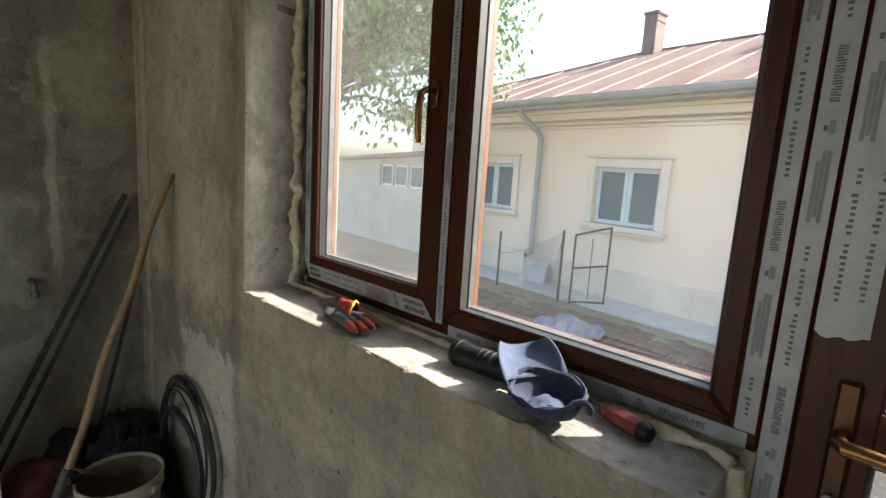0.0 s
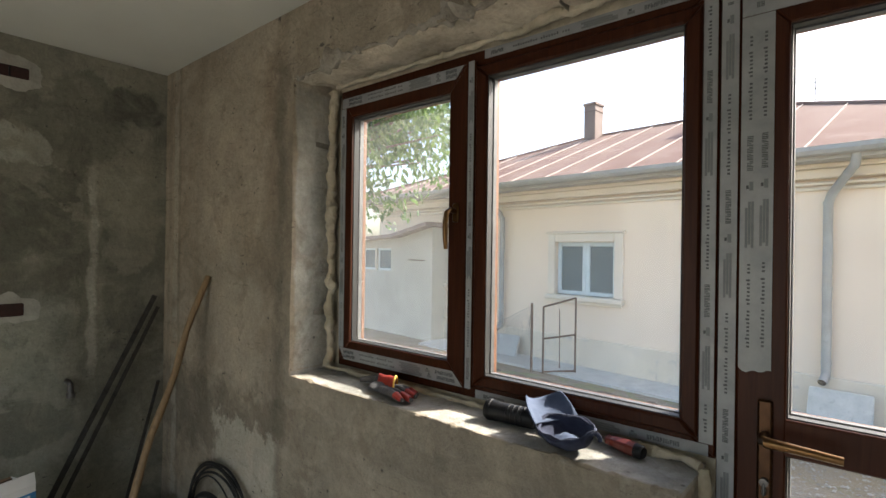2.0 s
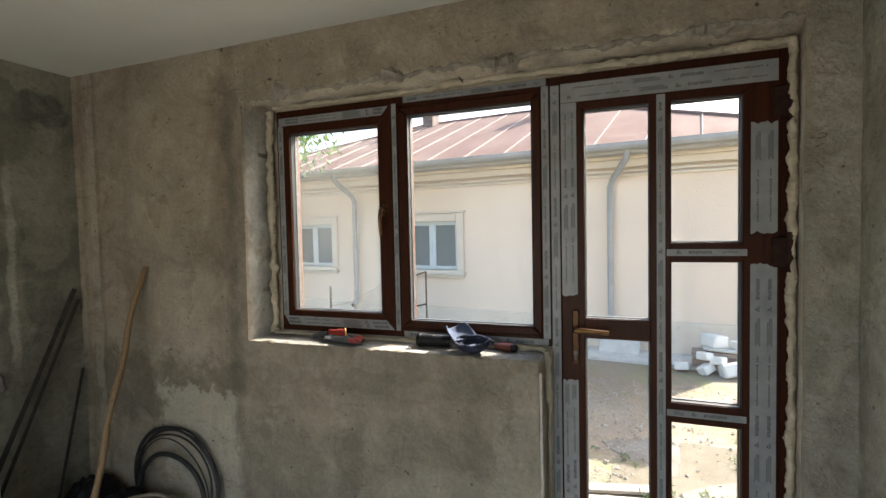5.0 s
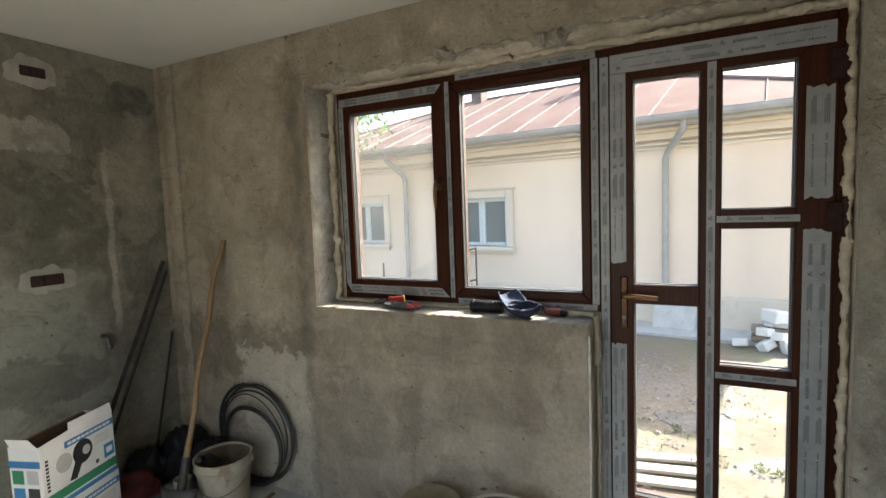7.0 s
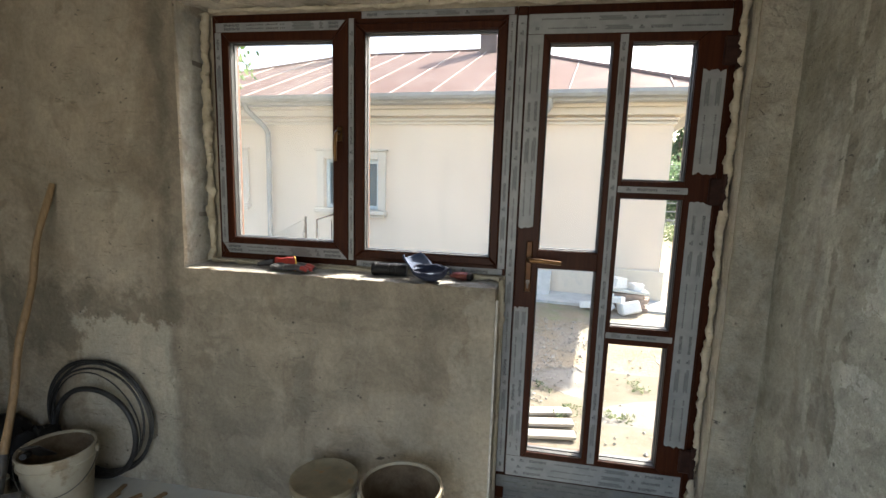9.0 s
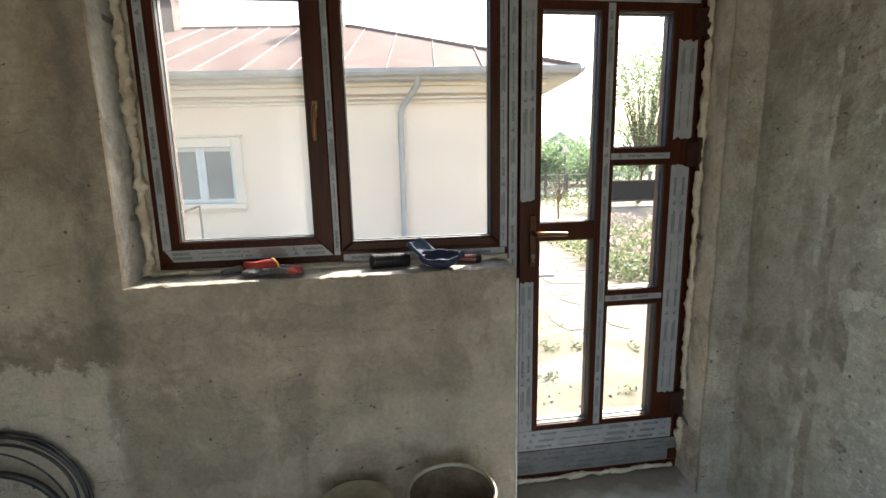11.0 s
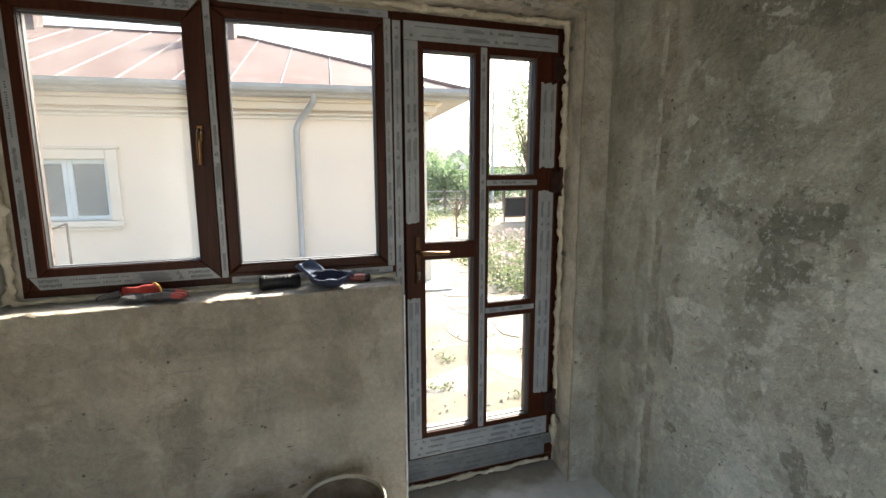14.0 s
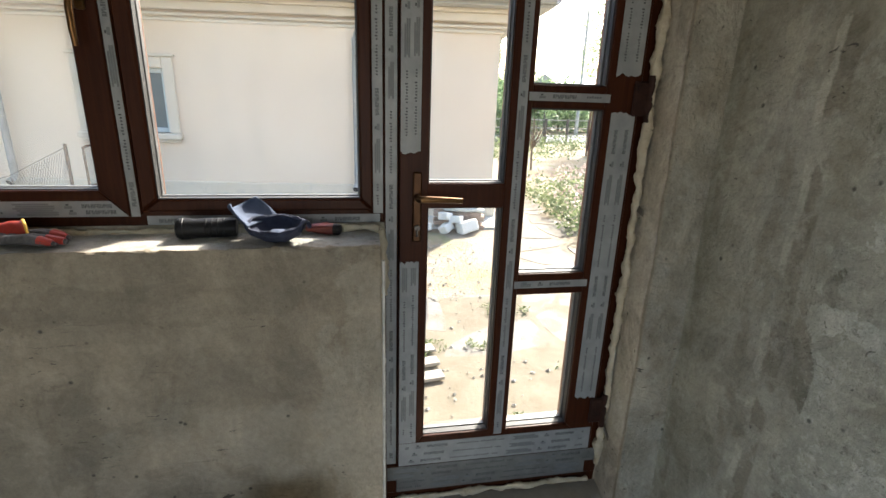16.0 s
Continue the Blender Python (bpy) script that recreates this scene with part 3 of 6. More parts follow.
INK_BLACK = mottled("black_ink", (0.02, 0.02, 0.022), (0.04, 0.04, 0.04), 0.5, 10)
INK_GREY = mottled("grey_ink", (0.45, 0.45, 0.43), (0.55, 0.54, 0.52), 0.5, 10)
DENIM = mottled("blue_cloth", (0.014, 0.018, 0.04), (0.03, 0.037, 0.07), 0.9, 40, relief=0.3, distance=0.001)
# paler blue for the peak and inside, their sunlight partly put in
DENIM_PALE = mottled("pale_sunlit_cloth", (0.034, 0.050, 0.092), (0.060, 0.080, 0.130), 0.9, 30, relief=0.3, distance=0.001)
RED_CLOTH = mottled("red_rubberised_cloth", (0.26, 0.022, 0.014), (0.38, 0.034, 0.02), 0.6, 30)
YELLOW_CLOTH = mottled("yellow_hem", (0.75, 0.42, 0.06), (0.85, 0.52, 0.10), 0.7, 30)
GREY_CLOTH = mottled("dark_grey_knit", (0.045, 0.043, 0.045), (0.10, 0.095, 0.095), 0.95, 60)
RED_GRIP = mottled("red_grip", (0.11, 0.018, 0.012), (0.16, 0.027, 0.017), 0.35, 20)
# brick red-brown with the shade of the hole put into it
BRICK_DARK = mottled("shaded_brick", (0.024, 0.011, 0.009), (0.045, 0.017, 0.012), 0.9, 14)
RUBBLE = mottled("broken_plaster_edge", (0.20, 0.178, 0.143), (0.35, 0.32, 0.27), 0.95, 14, relief=0.8, distance=0.012, spots=(0.17, 0.15, 0.12))
WHITE_PATCH = mottled("gypsum_patch", (0.28, 0.27, 0.23), (0.39, 0.375, 0.325), 0.9, 9, relief=0.5, distance=0.01)


# ---- ways to build ----
def mesh_of(name, bm, material, smooth=False):
    me = bpy.data.meshes.new(name)
    bmesh.ops.recalc_face_normals(bm, faces=bm.faces)
    if smooth:
        for e in bm.edges:
            if len(e.link_faces) == 2 and e.calc_face_angle(0) > 0.75:
                e.smooth = False
    bm.to_mesh(me)
    bm.free()
    me.materials.append(material)
    if smooth:
        me.polygons.foreach_set("use_smooth", [True] * len(me.polygons))
    return me


def part(name, bm, material, parent=None, label="", smooth=False):
    ob = new(name, mesh_of(name, bm, material, smooth))
    if parent:
        ob.parent = parent
    return tagged(ob, label)


def thing(name, label, category, at=(0, 0, 0), rz=0.0, group="", kind=""):
    ob = new(name)
    ob.empty_display_size = 0.1
    ob.matrix_basis = pose(*at, 0, 0, rz)
    return tagged(ob, label, category, group, kind)


def B():
    return bmesh.new()


def box(bm, a, b, bevel=0.0, m=None):
    """A box from corner a to corner b, with chamfered edges, turned by m."""
    lo, hi = [min(p) for p in zip(a, b)], [max(p) for p in zip(a, b)]
    r = bmesh.ops.create_cube(bm, size=1.0)
    vs = r["verts"]
    for v in vs:
        v.co = Vector([lo[k] + (v.co[k] + 0.5) * (hi[k] - lo[k]) for k in range(3)])
    if bevel:
        es = list({e for v in vs for e in v.link_edges})
        r = bmesh.ops.bevel(bm, geom=es, offset=bevel, segments=1, affect="EDGES", profile=0.5)
        vs = list({v for f in r["faces"] for v in f.verts} | {v for v in vs if v.is_valid})
    if m:
        bmesh.ops.transform(bm, matrix=m, verts=vs)
    return vs


def prism(bm, outline, depth_vec):
    """A flat outline (list of points) thickened along depth_vec."""
    d = Vector(depth_vec)
    lo = [bm.verts.new(p) for p in outline]
    hi = [bm.verts.new(Vector(p) + d) for p in outline]
    bm.faces.new(lo)
    bm.faces.new(hi[::-1])
    n = len(lo)
    for i in range(n):
        bm.faces.new((lo[i], hi[i], hi[(i + 1) % n], lo[(i + 1) % n]))
    return lo + hi


def lathe(bm, profile, sides=28, m=None):
    """Rings (radius, height) turned round z; open where the radius is not 0."""
    rings = []
    for r, z in profile:
        if r < 1e-6:
            rings.append([bm.verts.new((0, 0, z))])
        else:
            rings.append([bm.verts.new((r * math.cos(2 * math.pi * i / sides), r * math.sin(2 * math.pi * i / sides), z)) for i in range(sides)])
    for p, q in zip(rings, rings[1:]):
        for i in range(sides):
            j = (i + 1) % sides
            if len(p) == 1 and len(q) > 1:
                bm.faces.new((p[0], q[j], q[i]))
            elif len(q) == 1 and len(p) > 1:
                bm.faces.new((p[i], p[j], q[0]))
            elif len(p) > 1:
                bm.faces.new((p[i], p[j], q[j], q[i]))
    vs = [v for r in rings for v in r]
    if m:
        bmesh.ops.transform(bm, matrix=m, verts=vs)
    return vs


def tube(bm, points, radius, sides=10, closed=False, wobble=0.0, seed=0.0):
    """A round tube along points; radius is a number or one for each point."""
    pts = [Vector(p) for p in points]
    n = len(pts)
    rad = radius if isinstance(radius, (list, tuple)) else [radius] * n
    rings, side = [], None
    for i, p in enumerate(pts):
        a = pts[i - 1] if (i or closed) else pts[0]
        b = pts[(i + 1) % n] if (i < n - 1 or closed) else pts[-1]
        way = (b - a).normalized()
        if side is None:
            side = way.cross(Vector((0.31, 0.17, 0.93))).normalized()
        side = (side - way * side.dot(way)).normalized()
        up = way.cross(side)
        ring = []
        for k in range(sides):
            w = 2 * math.pi * k / sides
            d = side * math.cos(w) + up * math.sin(w)
            r = rad[i]
            if wobble:
                r *= max(0.35, 1 + wobble * (1.3 * noise.noise((p + d * rad[i]) * 28 + Vector((seed, 0, 0))) + 0.8 * noise.noise((p + d * rad[i]) * 95)))
            ring.append(bm.verts.new(p + d * r))
        rings.append(ring)
    last = n if closed else n - 1
    for i in range(last):
        p, q = rings[i], rings[(i + 1) % n]
        for k in range(sides):
            bm.faces.new((p[k], p[(k + 1) % sides], q[(k + 1) % sides], q[k]))
    if not closed:
        bm.faces.new(rings[0][::-1])
        bm.faces.new(rings[-1])
    return [v for r in rings for v in r]


def between(a, b, n):
    a, b = Vector(a), Vector(b)
    return [a.lerp(b, i / (n - 1)) for i in range(n)]


def slab(name, lo, hi, material, label, cell=0.0, rough=None, category=""):
    """A piece of the setting: a box, cut into cells and made uneven where rough is given."""
    bm = B()
    blocks(bm, [(lo, hi)], cell, rough)
    ob = part(name, bm, material, None, label)
    return tagged(ob, label, category or name.split("_")[0], "", "structure")


def blocks(bm, pairs, cell, rough):
    """Boxes whose faces are cut into cells; rough(co) gives each vertex's shift, so that touching boxes stay joined."""
    for lo, hi in pairs:
        n = [max(1, round((hi[k] - lo[k]) / cell)) if cell else 1 for k in range(3)]
        for k in range(3):
            u, w = (k + 1) % 3, (k + 2) % 3
            for end in (lo, hi):
                grid = []
                for i in range(n[u] + 1):
                    row = []
                    for j in range(n[w] + 1):
                        co = [0.0] * 3
                        co[k] = end[k]
                        co[u] = lo[u] + (hi[u] - lo[u]) * i / n[u]
                        co[w] = lo[w] + (hi[w] - lo[w]) * j / n[w]
                        co = Vector(co)
                        row.append(bm.verts.new(co + (rough(co) if rough else Vector())))
                    grid.append(row)
                for i in range(n[u]):
                    for j in range(n[w]):
                        bm.faces.new((grid[i][j], grid[i + 1][j], grid[i + 1][j + 1], grid[i][j + 1]))
    bmesh.ops.remove_doubles(bm, verts=bm.verts, dist=1e-5)


# ---- the room ----
X_FACE, Y_LEFT, Y_RIGHT, Z_TOP, X_BACK = 0.0, 2.74, -0.968, 2.585, -3.1
OPEN_L, OPEN_R, OPEN_TOP, SILL, POST = 1.505, -0.852, 2.325, 1.128, 0.058
WALL_OUT = 0.36


def uneven(co):
    """Hand-trowelled unevenness, with broken plaster along the edges of the opening."""
    p = co * 3.1
    s = noise.noise_vector(p) * 0.004 + noise.noise_vector(co * 14) * 0.0015
    if abs(co.x) < 0.012:
        near_top = abs(co.z - OPEN_TOP) < 0.02 and OPEN_R - 0.02 < co.y < OPEN_L + 0.02
        near_sill = abs(co.z - SILL) < 0.015 and POST - 0.01 < co.y < OPEN_L + 0.02
        if near_top or near_sill:
            k = noise.noise(co * 17) + 0.7 * noise.noise(co * 43)
            s = s + Vector((0.010, 0, 0.013 if near_top else -0.006)) * max(-0.3, k + (0.35 if near_top else 0.0))
    if near_plane(co.z, OPEN_TOP) and co.x > 0.01:
        s = s + Vector((0, 0, 0.016 * noise.noise(co * 11) + 0.008 * noise.noise(co * 27)))
    if co.x > 0.3:
        s = Vector()
    if near_plane(co.y, OPEN_R) and co.x < 0.2:
        s = s + Vector((0, 0.035 * (1 - co.x / 0.2), 0))
    if near_plane(co.z, OPEN_TOP):
        s = s + Vector((0, 0, lintel_slope(co.y)))
    return s


def lintel_slope(y):
    """The lintel drops a little towards the window side."""
    return 0.008 - 0.0098 * (y - OPEN_R)


def near_plane(a, b):
    return abs(a - b) < 0.004


bm = B()
blocks(bm, [
    ((0, OPEN_L, 0), (WALL_OUT, Y_LEFT, Z_TOP)),
    ((0, POST, 0), (WALL_OUT, OPEN_L, SILL)),
    ((0, OPEN_R, OPEN_TOP), (WALL_OUT, OPEN_L, Z_TOP)),
    ((0, Y_RIGHT, 0), (WALL_OUT, OPEN_R, Z_TOP)),
], 0.03, uneven)
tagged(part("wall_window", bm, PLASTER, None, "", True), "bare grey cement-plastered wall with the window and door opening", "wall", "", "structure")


def soft_uneven(co):
    return noise.noise_vector(co * 2.6) * 0.003


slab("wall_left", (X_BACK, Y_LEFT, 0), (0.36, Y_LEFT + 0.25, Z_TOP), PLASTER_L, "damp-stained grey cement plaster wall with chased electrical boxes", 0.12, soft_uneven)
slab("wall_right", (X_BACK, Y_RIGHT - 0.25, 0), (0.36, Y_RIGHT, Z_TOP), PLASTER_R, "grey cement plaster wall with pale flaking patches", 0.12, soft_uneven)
bm = B()
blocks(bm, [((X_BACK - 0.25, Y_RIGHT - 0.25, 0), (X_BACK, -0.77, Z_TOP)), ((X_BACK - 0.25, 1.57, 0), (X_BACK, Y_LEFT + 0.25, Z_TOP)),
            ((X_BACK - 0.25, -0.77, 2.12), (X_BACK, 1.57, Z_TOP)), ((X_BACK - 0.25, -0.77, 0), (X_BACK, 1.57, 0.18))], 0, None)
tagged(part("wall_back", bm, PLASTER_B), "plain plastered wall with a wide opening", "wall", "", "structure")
slab("floor", (X_BACK - 0.25, Y_RIGHT - 0.25, -0.2), (0.36, Y_LEFT + 0.25, 0.0), FLOOR, "dusty grey cement screed floor", 0.0)
slab("ceiling", (X_BACK - 0.25, Y_RIGHT - 0.25, Z_TOP), (0.36, Y_LEFT + 0.25, Z_TOP + 0.2), CEILING, "plain off-white painted ceiling", 0.0)

# ---- window and door ----
XS, XF, XG = 0.183, 0.203, 0.222  # room faces of sash and frame, inner pane


def bar(bm, y0, y1, z0, z1, x0=XS, x1=0.255, bevel=0.0035):
    box(bm, (x0, y0, z0), (x1, y1, z1), bevel)


def ring(bm, y0, y1, z0, z1, w, x0=XS, x1=0.255, bevel=0.0035):
    """Four mitred bars round an opening; w: the widths of the left (+y), right, bottom and top bar."""
    l, r, b, t = w
    o = [(y1, z0), (y0, z0), (y0, z1), (y1, z1)]
    i = [(y1 - l, z0 + b), (y0 + r, z0 + b), (y0 + r, z1 - t), (y1 - l, z1 - t)]
    for k in range(4):
        n = (k + 1) % 4
        vs = prism(bm, [(x0, *o[k]), (x0, *o[n]), (x0, *i[n]), (x0, *i[k])], (x1 - x0, 0, 0))
        es = [e for e in {e for v in vs for e in v.link_edges} if abs(e.verts[0].co.x - x0) < 1e-6 and abs(e.verts[1].co.x - x0) < 1e-6]
        bmesh.ops.bevel(bm, geom=es, offset=bevel, segments=1, affect="EDGES")


def printing(bm_dark, bm_pale, y0, y1, z0, z1, x, upright, rnd, lines=2):
    """Rows of plain bars in the place of the print on the film."""
    length = (z1 - z0) if upright else (y1 - y0)
    width = (y1 - y0) if upright else (z1 - z0)

    def mark(bm, a0, a1, c0, c1):
        if upright:
            box(bm, (x - 0.0006, y0 + c0, z0 + a0), (x, y0 + c1, z0 + a1))
        else:
            box(bm, (x - 0.0006, y1 - a1, z0 + c0), (x, y1 - a0, z0 + c1))

    start = rnd.uniform(-0.5, 0.0)
    for k in range(lines):
        mid = width * (k + 0.5) / lines + rnd.uniform(-0.0015, 0.0015)
        a = start + rnd.uniform(-0.025, 0.025)
        while a < length:
            for i in range(22):  # a long line of small letters
                p = a + 0.0088 * i
                if 0.004 < p < length - 0.01 and i not in (10, 18):
                    tall = 0.0080 if i % 5 == 2 else 0.0056
                    mark(bm_dark, p, p + 0.0044, mid - 0.0028, mid - 0.0028 + tall)
            a += 0.225
            for q in range(3):  # pale blocks of fine print
                p0, p1 = max(0.004, a + 0.008 * (q == 1)), min(length - 0.006, a + 0.105 - 0.014 * (q == 2))
                if p1 > p0 + 0.01:
                    mark(bm_pale, p0, p1, mid - 0.0085 + q * 0.0060, mid - 0.0085 + q * 0.0060 + 0.0052)
            a += 0.13
            if 0.004 < a < length - 0.03:  # a small emblem
                mark(bm_pale, a, a + 0.020, mid - 0.007, mid + 0.001)
                mark(bm_dark, a + 0.004, a + 0.012, mid + 0.002, mid + 0.007)
            a += 0.045
            for i in range(10):  # a bold word
                p = a + 0.0080 * i
                if 0.004 < p < length - 0.01:
                    mark(bm_dark, p, p + 0.0024, mid - 0.006, mid + 0.006)
                    mark(bm_dark, p + 0.0038, p + 0.0060, mid - 0.006 + 0.004 * (i % 3 == 1), mid + 0.006 - 0.004 * (i % 4 == 2))
            a += 0.115


FILMS = random.Random(4)


def film(parent, y0, y1, z0, z1, x=XS, lines=2, cut=None, torn=None, material=FILM):
    """A strip of printed film stuck on a profile. cut: how far each short end is mitred; torn: ends that are torn ragged."""
    upright = (z1 - z0) > (y1 - y0)
    bm = B()
    n = 9
    if upright:
        lo = [(y0 + (y1 - y0) * i / (n - 1), z0 + (FILMS.uniform(0, 0.014) if torn and "b" in torn else 0)) for i in range(n)]
        hi = [(y1 + (y0 - y1) * i / (n - 1), z1 - (FILMS.uniform(0, 0.014) if torn and "t" in torn else 0)) for i in range(n)]
        out = lo + hi
    else:
        c0, c1, d0, d1 = cut or (0, 0, 0, 0)  # bottom-right, bottom-left, top-right, top-left
        out = [(y0 + c0, z0), (y1 - c1, z0), (y1 - d1, z1), (y0 + d0, z1)]
    prism(bm, [(x - 0.0012, y, z) for y, z in out], (0.0010, 0, 0))
    strip = part("protective_film", bm, material, parent, "grey printed protective film")
    dark, pale = B(), B()
    edge = 0.004
    a0, a1 = (y0 + edge, y1 - edge) if upright else (y0 + 0.02, y1 - 0.02)
    b0, b1 = (z0 + 0.02, z1 - 0.02) if upright else (z0 + edge, z1 - edge)
    if a1 > a0 and b1 > b0:
        printing(dark, pale, a0, a1, b0, b1, x - 0.0013, upright, FILMS, lines)
    for bm, mat_, lab in ((dark, PRINT, "dark print in plain bars"), (pale, PRINT_PALE, "pale print in plain bars")):
        if bm.verts:
            part("print_mark", bm, mat_, strip, lab)
        else:
            bm.free()
    return strip


def glazing(parent, y0, y1, z0, z1, material, name="pane"):
    """A double pane in its bead: gaskets, spacer, two sheets and the golden outer lip."""
    bm = B()
    ring(bm, y0 - 0.012, y1 + 0.012, z0 - 0.012, z1 + 0.012, (0.015,) * 4, XS + 0.012, XG - 0.002, 0.001)
    part("gasket", bm, GASKET, parent, "black rubber gasket")
    pane = None
    for k, x in enumerate((XG, XG + 0.022)):
        bm = B()
        vs = [bm.verts.new(p) for p in ((x, y0 - 0.01, z0 - 0.01), (x, y1 + 0.01, z0 - 0.01), (x, y1 + 0.01, z1 + 0.01), (x, y0 - 0.01, z1 + 0.01))]
        bm.faces.new(vs)
        ob = part(name, bm, material if k == 0 else GLASS, parent, "clear glass sheet")
        pane = pane or ob
    bm = B()
    ring(bm, y0 - 0.011, y1 + 0.011, z0 - 0.011, z1 + 0.011, (0.017,) * 4, XG + 0.002, XG + 0.020, 0.0005)
    part("spacer", bm, SPACER, parent, "aluminium spacer strip")
    bm = B()
    ring(bm, y0 - 0.02, y1 + 0.02, z0 - 0.02, z1 + 0.02, (0.022,) * 4, XG + 0.024, 0.262, 0.002)
    part("outer_lip", bm, FOIL_OUT, parent, "sunlit golden wood-grain outer lip")
    return pane


WY0, WY1, WZ0, WZ1 = 0.036, 1.458, 1.146, 2.294  # outer edges of the window frame
win = tagged(new("window_1"), "two-part mahogany plastic window with printed protective film", "window", "", "structure")
bm = B()
ring(bm, WY0, WY1, WZ0, WZ1, (0.045, 0.062, 0.050, 0.055), XF, 0.275)
bar(bm, 0.73, 0.79, WZ0 + 0.04, WZ1 - 0.04, XF, 0.275)
part("window_frame", bm, FOIL, win, "dark mahogany plastic frame")
film(win, 0.05, 0.74, 1.148, 1.176, XF, 1)
film(win, 0.05, 0.72, 2.262, 2.292, XF, 1)
# opening sash
sash = part("sash", (lambda b: (ring(b, 0.777, 1.433, 1.178, 2.254, (0.068, 0.074, 0.078, 0.083)), b)[1])(B()), FOIL, win, "dark mahogany opening sash")
film(sash, 1.400, 1.431, 1.228, 2.210, XS, 1)
film(sash, 0.78, 1.425, 1.180, 1.226, XS, 2, (0.0, 0.03, 0.044, 0.0))
film(sash, 0.79, 1.425, 2.212, 2.252, XS, 2, (0.035, 0.0, 0.0, 0.0))
glazing(sash, 0.851, 1.365, 1.256, 2.171, GLASS_DUSTY)
# fixed light
bm = B()
ring(bm, 0.072, 0.748, 1.190, 2.240, (0.047, 0.040, 0.038, 0.038), XS + 0.006, 0.255, 0.006)
bead = part("glazing_bead", bm, FOIL, win, "dark mahogany glazing bead")
film(win, 0.751, 0.775, 1.178, 2.260, XF - 0.014, 1)
bm = B()
bar(bm, 0.7485, 0.7765, 1.18, 2.262, XF - 0.013, XF)
part("mullion", bm, FOIL, win, "dark mahogany mullion strip")
film(win, 0.040, 0.071, 1.178, 2.260, XF, 1)
glazing(bead, 0.112, 0.701, 1.228, 2.201, GLASS_HAZY)
# window handle
handle = part("handle", (lambda b: (box(b, (XS - 0.010, 0.801, 1.728), (XS, 0.827, 1.793), 0.004), b)[1])(B()), BRASS, sash, "bronze lever handle hanging down", True)
bm = B()
tube(bm, [(XS - 0.008, 0.814, 1.765), (XS - 0.035, 0.814, 1.768), (XS - 0.052, 0.815, 1.758), (XS - 0.056, 0.817, 1.723), (XS - 0.054, 0.818, 1.673), (XS - 0.05, 0.818, 1.638)],
     [0.009, 0.009, 0.0095, 0.0095, 0.0085, 0.007], 12)
part("lever", bm, BRASS, handle, "", True)

# door
door = tagged(new("door_1"), "glazed mahogany plastic balcony door with printed protective film", "door", "", "structure")
bm = B()
bar(bm, -0.008, 0.034, 0.05, 2.294, XF, 0.275)
bar(bm, -0.845, -0.792, 0.05, 2.294, XF, 0.275)
bar(bm, -0.792, -0.008, 2.25, 2.294, XF, 0.275)
part("door_frame", bm, FOIL, door, "dark mahogany plastic door frame")
film(door, -0.004, 0.032, 0.190, 2.256, XF, 1)
bm = B()
bar(bm, -0.845, 0.034, 0.118, 0.186, XF - 0.012, 0.275)
part("threshold", bm, FOIL, door, "filmed threshold profile")
film(door, -0.83, 0.03, 0.122, 0.182, XF - 0.0125, 2, material=FILM_SHADED)
bm = B()
bar(bm, -0.845, 0.034, 0.001, 0.114, XF + 0.004, 0.275)
part("base_profile", bm, FOIL, door, "filmed base profile")
film(door, -0.83, 0.03, 0.05, 0.110, XF + 0.004, 2, material=FILM_SHADED)
# strip added behind the joint to stop daylight leaking between the frames
bm = B()
bar(bm, -0.03, 0.052, 0.05, 2.29, 0.277, 0.284, 0.001)
part("joint_light_stop", bm, FOIL, door, "dark strip added to stop light in the joint to the window")
leaf = tagged(new("door_leaf"), "dark mahogany door leaf")
leaf.parent = door
DL, DR, DB, DT = -0.011, -0.795, 0.190, 2.256
bm = B()
ring(bm, DR, DL, DB, DT, (0.093, 0.120, 0.128, 0.114))
bar(bm, -0.430, -0.356, DB + 0.12, DT - 0.11, XS + 0.001)
bar(bm, -0.358, -0.100, 1.196, 1.276, XS + 0.001)
bar(bm, -0.678, -0.428, 1.518, 1.590, XS + 0.001)
bar(bm, -0.678, -0.428, 0.878, 0.956, XS + 0.001)
bars = new("leaf_frame", mesh_of("leaf_frame", bm, FOIL))
bars.parent = leaf
for y0, y1, z0, z1 in ((-0.356, -0.104, 1.276, 2.142), (-0.356, -0.104, 0.318, 1.196), (-0.675, -0.430, 1.590, 2.142), (-0.675, -0.430, 0.956, 1.518), (-0.675, -0.430, 0.318, 0.878)):
    glazing(leaf, y0, y1, z0, z1, GLASS)
film(leaf, -0.076, -0.013, 1.366, 2.174, XS, 2, None, "b")
film(leaf, -0.076, -0.013, 0.294, 1.020, XS, 2, None, "t")
film(leaf, -0.785, -0.013, 2.176, 2.254, XS, 2)
film(leaf, -0.785, -0.013, 0.192, 0.292, XS, 3)
film(leaf, -0.411, -0.380, 0.30, 2.17, XS + 0.001, 1)
film(leaf, -0.690, -0.416, 1.540, 1.566, XS + 0.001, 1)
film(leaf, -0.690, -0.416, 0.904, 0.930, XS + 0.001, 1)
film(leaf, -0.785, -0.700, 1.62, 2.035, XS, 2, None, "tb")
film(leaf, -0.785, -0.700, 0.425, 1.515, XS, 2, None, "tb")
